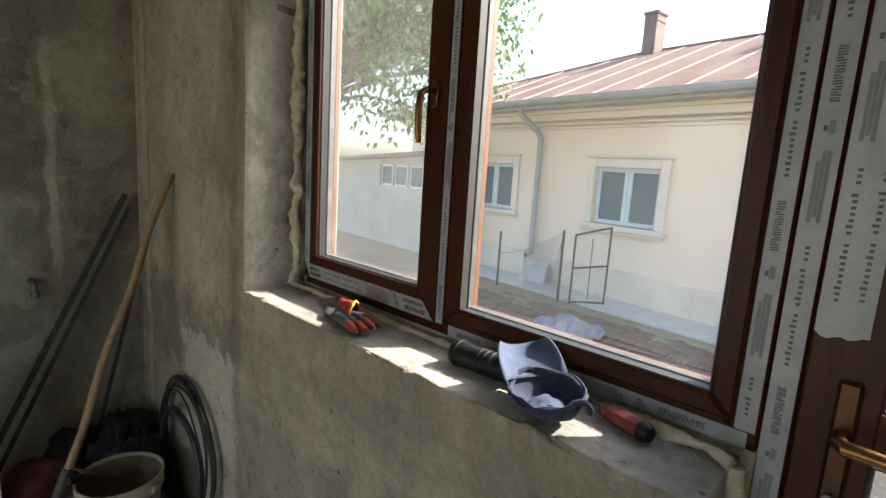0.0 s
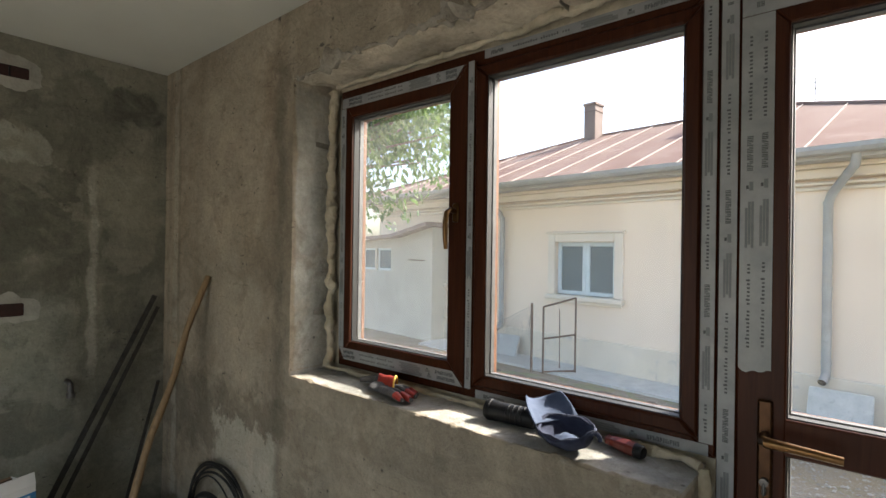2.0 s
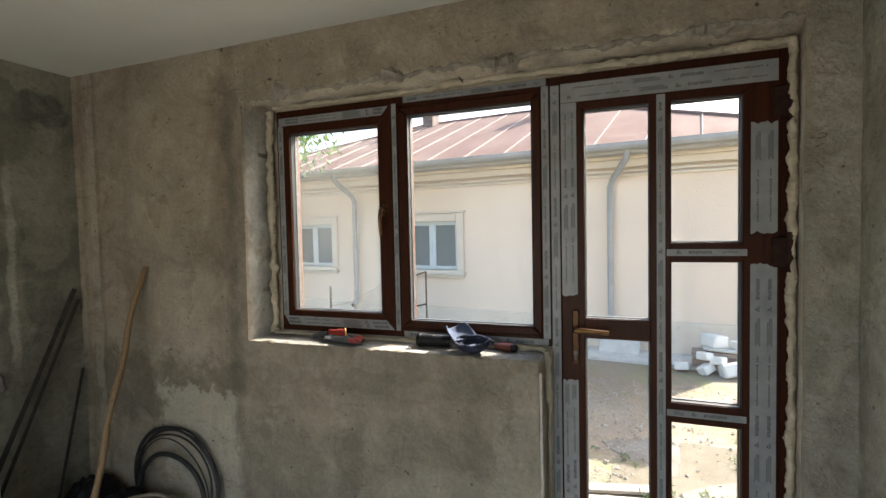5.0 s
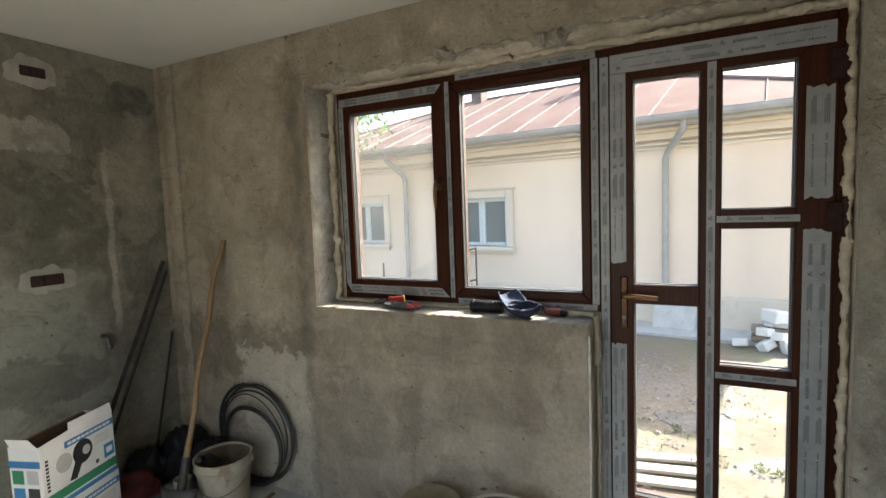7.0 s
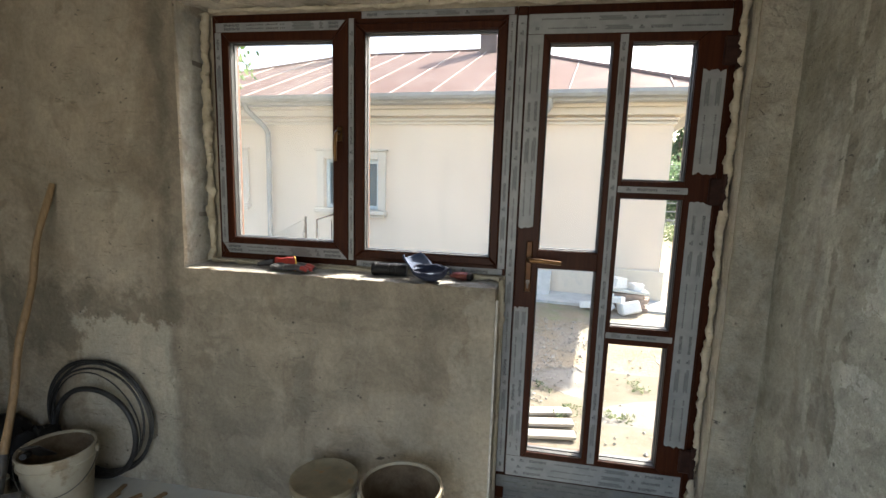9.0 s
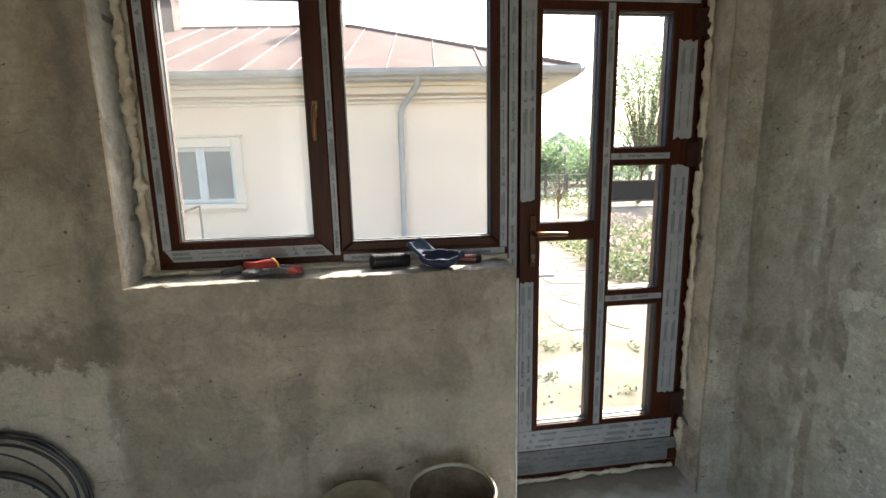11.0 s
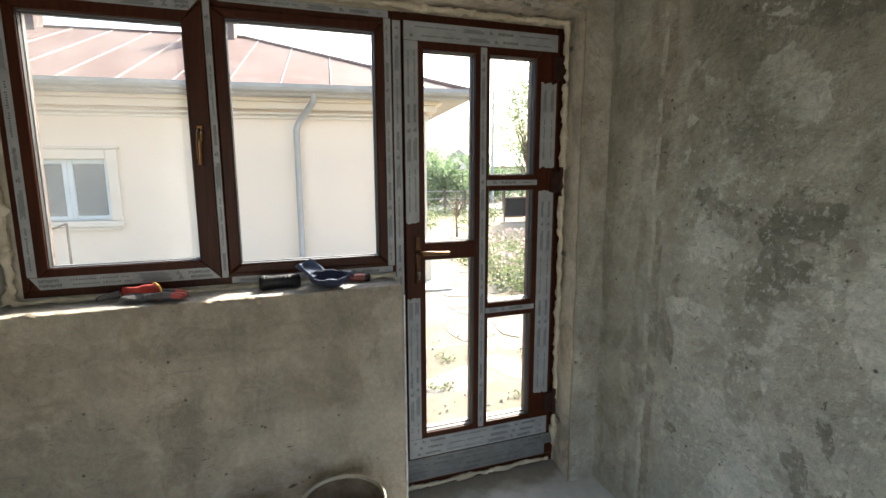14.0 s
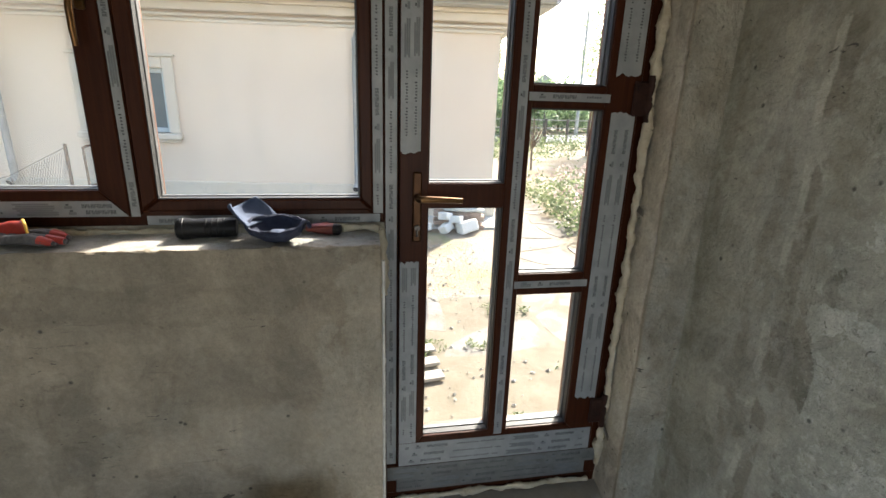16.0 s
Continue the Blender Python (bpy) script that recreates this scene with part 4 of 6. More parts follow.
for z in (2.10, 1.555, 0.375):
    bm = B()
    box(bm, (XS - 0.016, -0.842, z - 0.055), (XS - 0.0, -0.765, z + 0.055), 0.006)
    hinge = part("hinge", bm, HINGE, leaf, "dark brown hinge cover")
    bm = B()
    lathe(bm, [(0.0, -0.075), (0.012, -0.073), (0.0125, 0.073), (0.0, 0.075)], 14, Matrix.Translation((XS - 0.012, -0.822, z)))
    part("hinge_pin", bm, HINGE, hinge, "", True)
plate = part("handle_plate", (lambda b: (box(b, (XS - 0.009, -0.082, 1.085), (XS, -0.052, 1.315), 0.005), b)[1])(B()), BRASS_DARK, leaf, "tall dark bronze handle plate")
bm = B()
tube(bm, [(XS - 0.006, -0.067, 1.236), (XS - 0.045, -0.067, 1.236), (XS - 0.060, -0.076, 1.237), (XS - 0.062, -0.10, 1.238), (XS - 0.060, -0.15, 1.236), (XS - 0.058, -0.203, 1.233)],
     [0.0105, 0.0105, 0.011, 0.0105, 0.0095, 0.0085], 12)
part("lever", bm, BRASS, plate, "brass lever", True)
bm = B()
lathe(bm, [(0.0, 0.0), (0.009, 0.0), (0.009, 0.013), (0.0, 0.013)], 14, pose(XS - 0.006, -0.067, 1.135, 0, -90, 0))
box(bm, (XS - 0.02, -0.071, 1.105), (XS - 0.006, -0.063, 1.137), 0.003)
part("key_cylinder", bm, STEEL, plate, "dull steel lock cylinder")


# foam that fills the joints behind the beads
for a, c in (((0.212, 1.456, 1.12), (0.272, 1.51, 2.33)), ((0.212, 0.034, 1.115), (0.272, 1.456, 1.148)), ((0.212, -0.85, 2.292), (0.272, 1.456, 2.335)), ((0.212, 0.033, 0.0), (0.272, 0.066, 1.115)), ((0.212, -0.86, 0.0), (0.272, -0.844, 2.292))):
    bm = B()
    box(bm, a, c)
    tagged(part("joint_foam", bm, FOAM), "yellowish foam filling the joint round the frame", "foam", "joint foam", "structure")


# mounting foam, a bead a side
def foam(points, r, seed, step=0.007):
    pts = []
    for a, b in zip(points, points[1:]):
        n = max(2, int((Vector(b) - Vector(a)).length / step))
        pts += between(a, b, n)[:-1]
    pts.append(Vector(points[-1]))
    pts = [p + noise.noise_vector(p * 22 + Vector((seed, 0, 0))) * r * 0.55 for p in pts]
    rad = [r * (0.75 + 0.6 * max(0, 0.5 + noise.noise(p * 15 + Vector((seed, 3, 0))) + 0.4 * noise.noise(p * 41) + 0.3 * noise.noise(p * 110))) for p in pts]
    bm = B()
    tube(bm, pts, rad, 14, False, 0.42, seed)
    ob = part("mounting_foam", bm, FOAM, None, "", True)
    return tagged(ob, "hardened yellowish mounting foam round the frame", "foam", "mounting foam beads", "structure")


foam([(0.175, 1.480, 1.14), (0.178, 1.482, 1.7), (0.180, 1.482, 2.29)], 0.017, 1)
foam([(0.160, 1.475, 1.140), (0.170, 1.40, 1.138), (0.178, 1.2, 1.134), (0.182, 0.8, 1.132), (0.180, 0.4, 1.134), (0.172, 0.10, 1.140), (0.150, 0.055, 1.138)], 0.009, 2)
foam([(0.158, 0.050, 1.135), (0.145, 0.044, 1.07), (0.150, 0.044, 0.92)], 0.013, 3)
foam([(0.185, 0.046, 0.90), (0.19, 0.044, 0.5), (0.19, 0.044, 0.1)], 0.007, 4)
foam([(0.178, 1.45, 2.308), (0.182, 0.9, 2.307), (0.182, 0.5, 2.306)], 0.010, 5)
foam([(0.172, 0.55, 2.312), (0.160, 0.2, 2.312), (0.165, -0.1, 2.306), (0.165, -0.5, 2.304), (0.172, -0.82, 2.308)], 0.013, 6)
foam([(0.168, -0.826, 2.31), (0.168, -0.827, 1.5), (0.172, -0.828, 0.8), (0.176, -0.829, 0.12)], 0.013, 7)
foam([(0.195, 0.03, 0.025), (0.196, -0.3, 0.026), (0.190, -0.7, 0.03), (0.182, -0.80, 0.04)], 0.010, 8)


def anchor(at, along):
    """A galvanised fixing strap that runs from the frame on to the plaster."""
    bm = B()
    p, d = Vector(at), Vector(along)
    side = Vector((0, 0, 1)) if abs(d.z) < 0.5 else Vector((0, 1, 0))
    nrm = d.cross(side).normalized()
    prism(bm, [p - side * 0.012, p + side * 0.012, p + d + side * 0.010, p + d - side * 0.010], nrm * 0.002)
    lathe(bm, [(0.0, 0.004), (0.005, 0.003), (0.006, 0.0)], 10, Matrix.Translation(p + d * 0.75) @ nrm.to_track_quat("Z", "Y").to_matrix().to_4x4())
    return tagged(part("frame_anchor", bm, GALV), "small galvanised strap fixing the frame to the plaster", "bracket", "frame anchors")


for z in (1.365, 2.06):
    anchor((0.19, 1.497, z), (-0.085, 0, 0.004))
for z in (2.185, 1.195, 0.30):
    anchor((0.175, -0.838, z), (-0.075, 0.020, -0.004))
anchor((0.185, 0.40, 2.312), (-0.09, 0, 0.002))


# ---- outside ----
GROUND = -0.48
bm = B()
n = 48
grid = []
for i in range(n + 1):
    row = []
    for j in range(n + 1):
        u, w = (i / n) ** 3, ((j / n) * 2 - 1)
        x, y = 0.36 + 400 * u, -1.0 + 400 * w * abs(w) ** 2
        z = GROUND - 0.005 + 0.008 * noise.noise(Vector((x * 0.9, y * 0.9, 0))) * (x > 0.5) * min(1, 8 / (1 + abs(y)))
        row.append(bm.verts.new((x, y, z)))
    grid.append(row)
for i in range(n):
    for j in range(n):
        bm.faces.new((grid[i][j], grid[i + 1][j], grid[i + 1][j + 1], grid[i][j + 1]))
back = [bm.verts.new(p) for p in ((0.36, -401, GROUND - 0.02), (0.36, 399, GROUND - 0.02), (-400, 399, GROUND - 0.02), (-400, -401, GROUND - 0.02))]
bm.faces.new(back)
tagged(part("ground", bm, EARTH, None, "", True), "dry earth yard with ochre sand and thin grass", "ground", "", "structure")

# the neighbour's house; its own axes: u along the facade (towards +y), v away from us
HOUSE = thing("house", "single-storey cream rendered house with a rusty red sheet roof", "house", (7.0, 0, 0), -math.degrees(math.atan(0.12)))


def hbox(bm, u0, u1, v0, v1, z0, z1, bevel=0.0):
    box(bm, (v0, u0, z0), (v1, u1, z1), bevel)


U_R, U_L, DEEP = -2.22, 9.9, 8.0
wins = [(2.99, 4.19, 0.82, 1.80), (6.17, 7.35, 0.84, 1.80)]
bm = B()
edges_u = [U_R]
for a, b, _, _ in wins:
    edges_u += [a, b]
edges_u.append(U_L)
for k in range(0, len(edges_u) - 1, 2):
    hbox(bm, edges_u[k], edges_u[k + 1], 0, 0.35, -0.6, 3.0)
for a, b, z0, z1 in wins:
    hbox(bm, a, b, 0, 0.35, -0.6, z0)
    hbox(bm, a, b, 0, 0.35, z1, 3.0)
hbox(bm, U_R, U_R + 0.35, 0.35, DEEP, -0.6, 3.0)
hbox(bm, U_L - 0.35, U_L, 0.35, DEEP, -0.6, 3.0)
hbox(bm, U_R, U_L, DEEP, DEEP + 0.35, -0.6, 3.0)
part("wall", bm, FACADE, HOUSE)
bm = B()
hbox(bm, U_R - 0.06, U_L + 0.06, -0.07, -0.002, -0.6, 0.06, 0.015)
hbox(bm, U_R - 0.06, U_R - 0.002, -0.002, DEEP, -0.6, 0.06, 0.015)
part("plinth", bm, PLINTH, HOUSE, "pale rendered plinth")
for k, (z0, z1, out) in enumerate(((2.47, 2.52, 0.05), (2.54, 2.585, 0.075), (2.62, 2.74, 0.16), (2.74, 2.80, 0.24))):
    bm = B()
    hbox(bm, U_R - out, U_L + out, -out, -0.003, z0, z1, 0.012)
    hbox(bm, U_R - out, U_R - 0.003, -0.003, DEEP, z0, z1, 0.012)
    part("cornice", bm, TRIM_CREAM, HOUSE, "stepped cream cornice moulding")
EAVE = 0.56
bm = B()
hbox(bm, U_R - EAVE - 0.12, U_L + EAVE, -EAVE + 0.04, DEEP + EAVE, 2.80, 2.84)
part("soffit", bm, SOFFIT, HOUSE, "painted boarded soffit")
# hip roof
ZE, ZR = 2.93, 4.70
e0, e1 = U_R - EAVE - 0.12, U_L + EAVE
v0, v1 = -EAVE, DEEP + EAVE
vm = (v0 + v1) / 2
half = vm - v0
A, Bp = (vm, e0 + half - 0.25, ZR), (vm, e1 - half, ZR)
corner = [(v0, e0, ZE), (v0, e1, ZE), (v1, e1, ZE), (v1, e0, ZE)]
roof = new("roof")
roof.parent = HOUSE
tagged(roof, "weathered red standing-seam sheet hip roof")


def on_front(u, t):
    """A point of the front slope: u along the eave, t from eave (0) to ridge (1)."""
    lo, hi = e0 + (A[1] - e0) * t, e1 + (Bp[1] - e1) * t
    return Vector((v0 + (vm - v0) * t, min(max(u, lo), hi), ZE + (ZR - ZE) * t))


bm = B()
for quad in ((corner[0], corner[1], Bp, A), (corner[1], corner[2], Bp), (corner[2], corner[3], A, Bp), (corner[3], corner[0], A)):
    bm.faces.new([bm.verts.new(Vector(p) - Vector((0, 0, 0.03))) for p in quad])
part("roof_deck", bm, TILE_DARK, roof)
pitch = 0.78
u = e0
k = 0
while u < e1 - 0.05:
    un = min(u + pitch, e1)
    # how far up each side of the sheet reaches before it meets a hip

    def reach(q):
        return max(0.0, min(1.0, (q - e0) / (A[1] - e0), (e1 - q) / (e1 - Bp[1])))

    ra, rb = reach(u), reach(un)
    bm = B()
    out = [on_front(u, 0), on_front(un, 0)]
    if rb > 0:
        out.append(on_front(un, rb))
    if ra > 0:
        out.append(on_front(u, ra))
    if len(out) > 2:
        prism(bm, out, (0, 0, 0.012 + 0.004 * (k % 2)))
        part("roof_sheet", bm, ROOF, roof)
    else:
        bm.free()
    if 0 < ra:
        bm = B()
        p, q = on_front(u, 0), on_front(u, ra)
        prism(bm, [p + Vector((0, -0.006, 0.012)), p + Vector((0, 0.006, 0.012)), q + Vector((0, 0.006, 0.012)), q + Vector((0, -0.006, 0.012))], (0, 0, 0.026))
        part("roof_seam", bm, SEAM, roof, "pale raised sheet seam")
    u = un
    k += 1
# right-hand hip end, sheet by sheet
span = v1 - v0
for i in range(10):
    a, b = i / 10, (i + 1) / 10
    ta, tb = 1 - abs(2 * a - 1), 1 - abs(2 * b - 1)

    def side(f, t):
        base = Vector((v0 + span * f, e0, ZE))
        return base + (Vector((v0 + span * f, A[1], ZR)) - base) * t

    bm = B()
    out = [side(a, 0), side(b, 0)] + ([side(b, tb)] if tb > 0.01 else []) + ([side(a, ta)] if ta > 0.01 else [])
    prism(bm, out, (0, 0, 0.012))
    part("roof_sheet", bm, ROOF, roof)
    if ta > 0.01:
        bm = B()
        p, q = side(a, 0), side(a, ta)
        prism(bm, [p + Vector((-0.008, 0, 0.012)), p + Vector((0.008, 0, 0.012)), q + Vector((0.008, 0, 0.012)), q + Vector((-0.008, 0, 0.012))], (0, 0, 0.028))
        part("roof_seam", bm, SEAM, roof, "pale raised sheet seam")
for p, q in ((corner[0], A), (corner[3], A), (corner[1], Bp), (A, Bp)):
    bm = B()
    tube(bm, [Vector(p) + Vector((0, 0, 0.02)), Vector(q) + Vector((0, 0, 0.02))], 0.045, 8)
    part("ridge_cap", bm, ROOF, roof, "rolled ridge cap")


def gutter(p, q):
    bm = B()
    p, q = Vector(p), Vector(q)
    way = (q - p).normalized()
    out = Vector((way.y, -way.x, 0))
    prof = [(-0.075, 0.055), (-0.078, 0.0), (-0.055, -0.045), (0.0, -0.065), (0.055, -0.045), (0.078, 0.0), (0.078, 0.055), (0.068, 0.055), (0.066, 0.0), (0.045, -0.035), (0.0, -0.053), (-0.045, -0.035), (-0.066, 0.0), (-0.065, 0.055)]
    prism(bm, [p + out * a + Vector((0, 0, b)) for a, b in prof], q - p)
    part("gutter", bm, ZINC, HOUSE, "grey zinc gutter")
    bm = B()
    prism(bm, [p + out * -0.10 + Vector((0, 0, -0.09)), p + out * -0.10 + Vector((0, 0, 0.05)), p + out * -0.11 + Vector((0, 0, 0.05)), p + out * -0.11 + Vector((0, 0, -0.09))], q - p)
    part("fascia", bm, SOFFIT, HOUSE, "painted fascia under the roof edge")


gutter((v0 - 0.02, e1, ZE - 0.03), (v0 - 0.02, e0, ZE - 0.03))
gutter((v0, e0 - 0.02, ZE - 0.03), (v1, e0 - 0.02, ZE - 0.03))
for u, k in ((0.04, -0.32), (5.45, 0.22)):
    spout = part("downspout", (lambda b: (tube(b, [(-0.50, u + k, 2.88), (-0.50, u + k, 2.80), (-0.48, u + 0.97 * k, 2.72), (-0.15, u + 0.12 * k, 2.40), (-0.10, u, 2.28), (-0.10, u, 0.14), (-0.12, u, 0.08), (-0.22, u + 0.02, 0.01)], 0.052, 14), b)[1])(B()), ZINC, HOUSE, "grey zinc downspout with a kicked-out foot", True)
    for z in (2.30, 1.2, 0.25):
        bm = B()
        lathe(bm, [(0.056, -0.02), (0.058, -0.018), (0.058, 0.018), (0.056, 0.02)], 14, Matrix.Translation((-0.10, u, z)))
        part("pipe_clip", bm, ZINC, spout)
    # black disc stands for the shade inside the pipe mouth
    bm = B()
    lathe(bm, [(0.0, 0.0), (0.046, 0.0), (0.0, 0.004)], 14, Matrix.Translation((-0.224, u + 0.02, 0.008)) @ Vector((-1, 0.1, -0.6)).to_track_quat("Z", "Y").to_matrix().to_4x4())
    part("outlet", bm, BLACK_PLASTIC, spout)
for u0, u1, top in ((5.46, 5.78, 5.46), (1.52, 1.94, 5.50)):
    chim = part("chimney", (lambda b: (hbox(b, u0, u1, vm - 0.42, vm, 4.2, top, 0.01), b)[1])(B()), CHIMNEY, roof, "stained rendered chimney")
    bm = B()
    hbox(bm, u0 - 0.03, u1 + 0.03, vm - 0.45, vm + 0.03, top, top + 0.07, 0.015)
    part("chimney_cap", bm, CHIMNEY, chim)
    bm = B()
    hbox(bm, u0 - 0.015, u1 + 0.015, vm - 0.435, vm + 0.015, top - 0.16, top - 0.13, 0.008)
    part("chimney_band", bm, CHIMNEY, chim)
aerial = B()
tube(aerial, [(vm, 0.9, 4.68), (vm, 0.9, 5.15)], 0.012, 6)
tube(aerial, [(vm, 0.75, 5.05), (vm, 1.05, 5.05)], 0.008, 6)
tube(aerial, [(vm, 0.8, 4.92), (vm, 1.0, 4.92)], 0.008, 6)
part("aerial", aerial, STEEL, roof, "thin metal aerial")
for a, b, z0, z1 in wins:
    w = new("window")
    w.parent = HOUSE
    tagged(w, "white two-leaf plastic window in a moulded cream surround")
    s = B()
    hbox(s, a - 0.16, a, -0.05, -0.003, z0, z1 + 0.16, 0.012)
    hbox(s, b, b + 0.16, -0.05, -0.003, z0, z1 + 0.16, 0.012)
    hbox(s, a, b, -0.05, -0.003, z1, z1 + 0.16, 0.012)
    hbox(s, a - 0.20, b + 0.20, -0.085, -0.003, z1 + 0.16, z1 + 0.20, 0.012)
    part("surround", s, TRIM_CREAM, w)
    s = B()
    hbox(s, a - 0.19, b + 0.19, -0.12, 0.10, z0 - 0.10, z0, 0.02)
    hbox(s, a - 0.15, b + 0.15, -0.07, -0.003, z0 - 0.15, z0 - 0.10, 0.01)
    part("sill", s, TRIM_CREAM, w)
    s = B()
    ms = (a + b) / 2
    for p, q in ((a, ms), (ms, b)):
        for c0, c1, d0, d1 in ((p, p + 0.075, z0, z1), (q - 0.075, q, z0, z1), (p + 0.075, q - 0.075, z0, z0 + 0.075), (p + 0.075, q - 0.075, z1 - 0.075, z1)):
            hbox(s, c0, c1, 0.06, 0.13, d0, d1, 0.008)
    part("window_frame", s, WHITE_PVC, w)
    for p, q in ((a, ms), (ms, b)):
        s = B()
        hbox(s, p + 0.07, q - 0.07, 0.095, 0.101, z0 + 0.07, z1 - 0.07)
        part("pane", s, GLASS_FAR, w)

# low annex that joins the house at its far end
wing = thing("annex", "low pale rendered annex with small windows and a felt roof", "outbuilding", (7.38, 7.2, 0), -6.8)
AW = ((1.55, 2.15), (2.22, 2.82), (2.89, 3.5))
bm = B()
box(bm, (0, 0, -0.6), (0.3, 6, 1.08))
for y0, y1 in ((0, 1.55), (2.15, 2.22), (2.82, 2.89), (3.5, 6)):
    box(bm, (0, y0, 1.08), (0.3, y1, 1.64))
prism(bm, [(0, 0, 1.64), (0, 6, 1.64), (0, 6, 1.68), (0, 1.2, 1.9), (0, 0, 2.14)], (0.3, 0, 0))
box(bm, (0.3, 0.02, -0.6), (3, 0.3, 2.12))
part("wall", bm, ANNEX, wing)
bm = B()
prism(bm, [(-0.3, -0.1, 2.16), (-0.3, 1.2, 1.90), (-0.3, 6.2, 1.66), (-0.3, 6.2, 1.74), (-0.3, 1.2, 1.99), (-0.3, -0.1, 2.25)], (3.5, 0, 0))
part("roof", bm, TILE_DARK, wing)
for y0, y1 in AW:
    bm = B()
    for a0, a1, z0, z1 in ((y0, y0 + 0.05, 1.08, 1.64), (y1 - 0.05, y1, 1.08, 1.64), (y0 + 0.05, y1 - 0.05, 1.08, 1.13), (y0 + 0.05, y1 - 0.05, 1.59, 1.64)):
        box(bm, (0.05, a0, z0), (0.11, a1, z1), 0.004)
    w = part("window", bm, WHITE_PVC, wing)
    bm = B()
    box(bm, (0.08, y0 + 0.04, 1.12), (0.086, y1 - 0.04, 1.60))
    part("pane", bm, GLASS_FAR, w)
bm = B()
box(bm, (-0.012, 0.25, 1.36), (-0.001, 0.85, 1.385), 0.003)
part("lintel_strip", bm, IRON, wing)


# ---- plants ----
def leaves(bm, centre, spread, count, size, rnd, droop=0.0, narrow=0.45):
    """Many small pointed leaves, each two bent triangles."""
    for _ in range(count):
        d = Vector((rnd.gauss(0, 1), rnd.gauss(0, 1), rnd.gauss(0, 1)))
        d = d.normalized() * rnd.random() ** 0.4
        p = Vector(centre) + Vector((d.x * spread[0], d.y * spread[1], d.z * spread[2]))
        way = Vector((rnd.uniform(-1, 1), rnd.uniform(-1, 1), rnd.uniform(-1, 0.5) - droop)).normalized()
        side = way.cross(Vector((rnd.uniform(-1, 1), rnd.uniform(-1, 1), rnd.uniform(-1, 1)))).normalized()
        s = size * rnd.uniform(0.6, 1.3)
        a, b = bm.verts.new(p), bm.verts.new(p + way * s)
        c, e = bm.verts.new(p + way * s * 0.45 + side * s * narrow * 0.5), bm.verts.new(p + way * s * 0.45 - side * s * narrow * 0.5 + way.cross(side) * s * 0.08)
        bm.faces.new((a, c, b, e))


def tree(name, label, base, height, crown, clumps, rnd, leaf, leaf_mat, per=60, trunk=0.14, droop=0.0):
    """Trunk with limbs to each clump of leaves. crown: centre and half-sizes."""
    t = thing(name, label, "tree", base)
    b0 = Vector(base)
    c, r = Vector(crown[0]) - b0, Vector(crown[1])
    fork = Vector((c.x * 0.35, c.y * 0.35, max(0.8, c.z - r.z * 0.9)))
    bm = B()
    tube(bm, [(0, 0, -0.05), fork * 0.5 + Vector((0.04, 0.02, 0)), fork], [trunk, trunk * 0.8, trunk * 0.62], 9)
    spots = []
    for i in range(clumps):
        d = Vector((rnd.gauss(0, 1), rnd.gauss(0, 1), rnd.gauss(0, 0.9))).normalized() * rnd.uniform(0.35, 1.0)
        s = c + Vector((d.x * r.x, d.y * r.y, d.z * r.z))
        spots.append(s)
        mid = fork.lerp(s, 0.5) + Vector((rnd.uniform(-.1, .1), rnd.uniform(-.1, .1), 0.12)) * r.x
        tube(bm, [fork, mid, s], [trunk * 0.35, trunk * 0.2, trunk * 0.05], 5)
    part("trunk", bm, BARK, t, "", True)
    bm = B()
    for s in spots:
        q = rnd.uniform(0.22, 0.42)
        leaves(bm, s, (r.x * q, r.y * q, r.z * q), per, leaf, rnd, droop)
    part("crown", bm, leaf_mat, t)
    return t


RND = random.Random(11)
tree("walnut_tree", "leafy green tree with drooping branches beside the annex", (3.2, 8.3, GROUND), 5, ((4.45, 6.20, 3.95), (1.55, 2.1, 1.65)), 84, RND, 0.125, LEAF, 150, 0.13, 0.7)
for x, y, h, w in ((24.5, -6.3, 3.2, 1.6), (27, -9.4, 3.4, 1.9), (22.6, -8.3, 2.7, 1.3), (33, -10, 4.4, 2.3), (36, -15, 4.0, 2.6), (30, -13.2, 3.1, 2.0), (26, -4.0, 3.4, 2.0), (44, -24, 5.0, 3.4)):
    tree("garden_tree", "rounded green tree beyond the fence", (x, y, GROUND), h, ((x, y, GROUND + h * 0.52), (w * 1.15, w * 1.15, h * 0.5)), 34, RND, 0.24, LEAF_FAR, 75, 0.1)
tree("tall_tree", "tall slender pale-green tree behind the fence", (17.0, -10.2, GROUND), 6, ((17.0, -10.5, 3.7), (1.6, 2.1, 3.3)), 110, RND, 0.12, LEAF_PALE, 100, 0.09, 0.2)
tree("conifer", "dark green conifer far behind the garden", (30, -8.4, GROUND), 6, ((30, -8.4, 3.2), (0.7, 0.7, 2.6)), 36, RND, 0.2, LEAF_DARK, 70, 0.12, 0.4)

# planted bed along the path
bm = B()
for _ in range(190):
    x = RND.uniform(4.9, 9.8)
    y = -3.12 - 0.065 * (x - 4.9) - RND.random() ** 1.2 * (1.2 + 0.55 * (x - 4.0))
    h = RND.uniform(0.12, 0.34)
    leaves(bm, (x, y, GROUND + h * 0.8), (0.26, 0.26, h), 34, 0.085, RND, -0.4)
tagged(part("flower_bed", bm, LEAF_DRY), "overgrown flower bed of low dry green plants", "plants", "", "stuff")
bm = B()
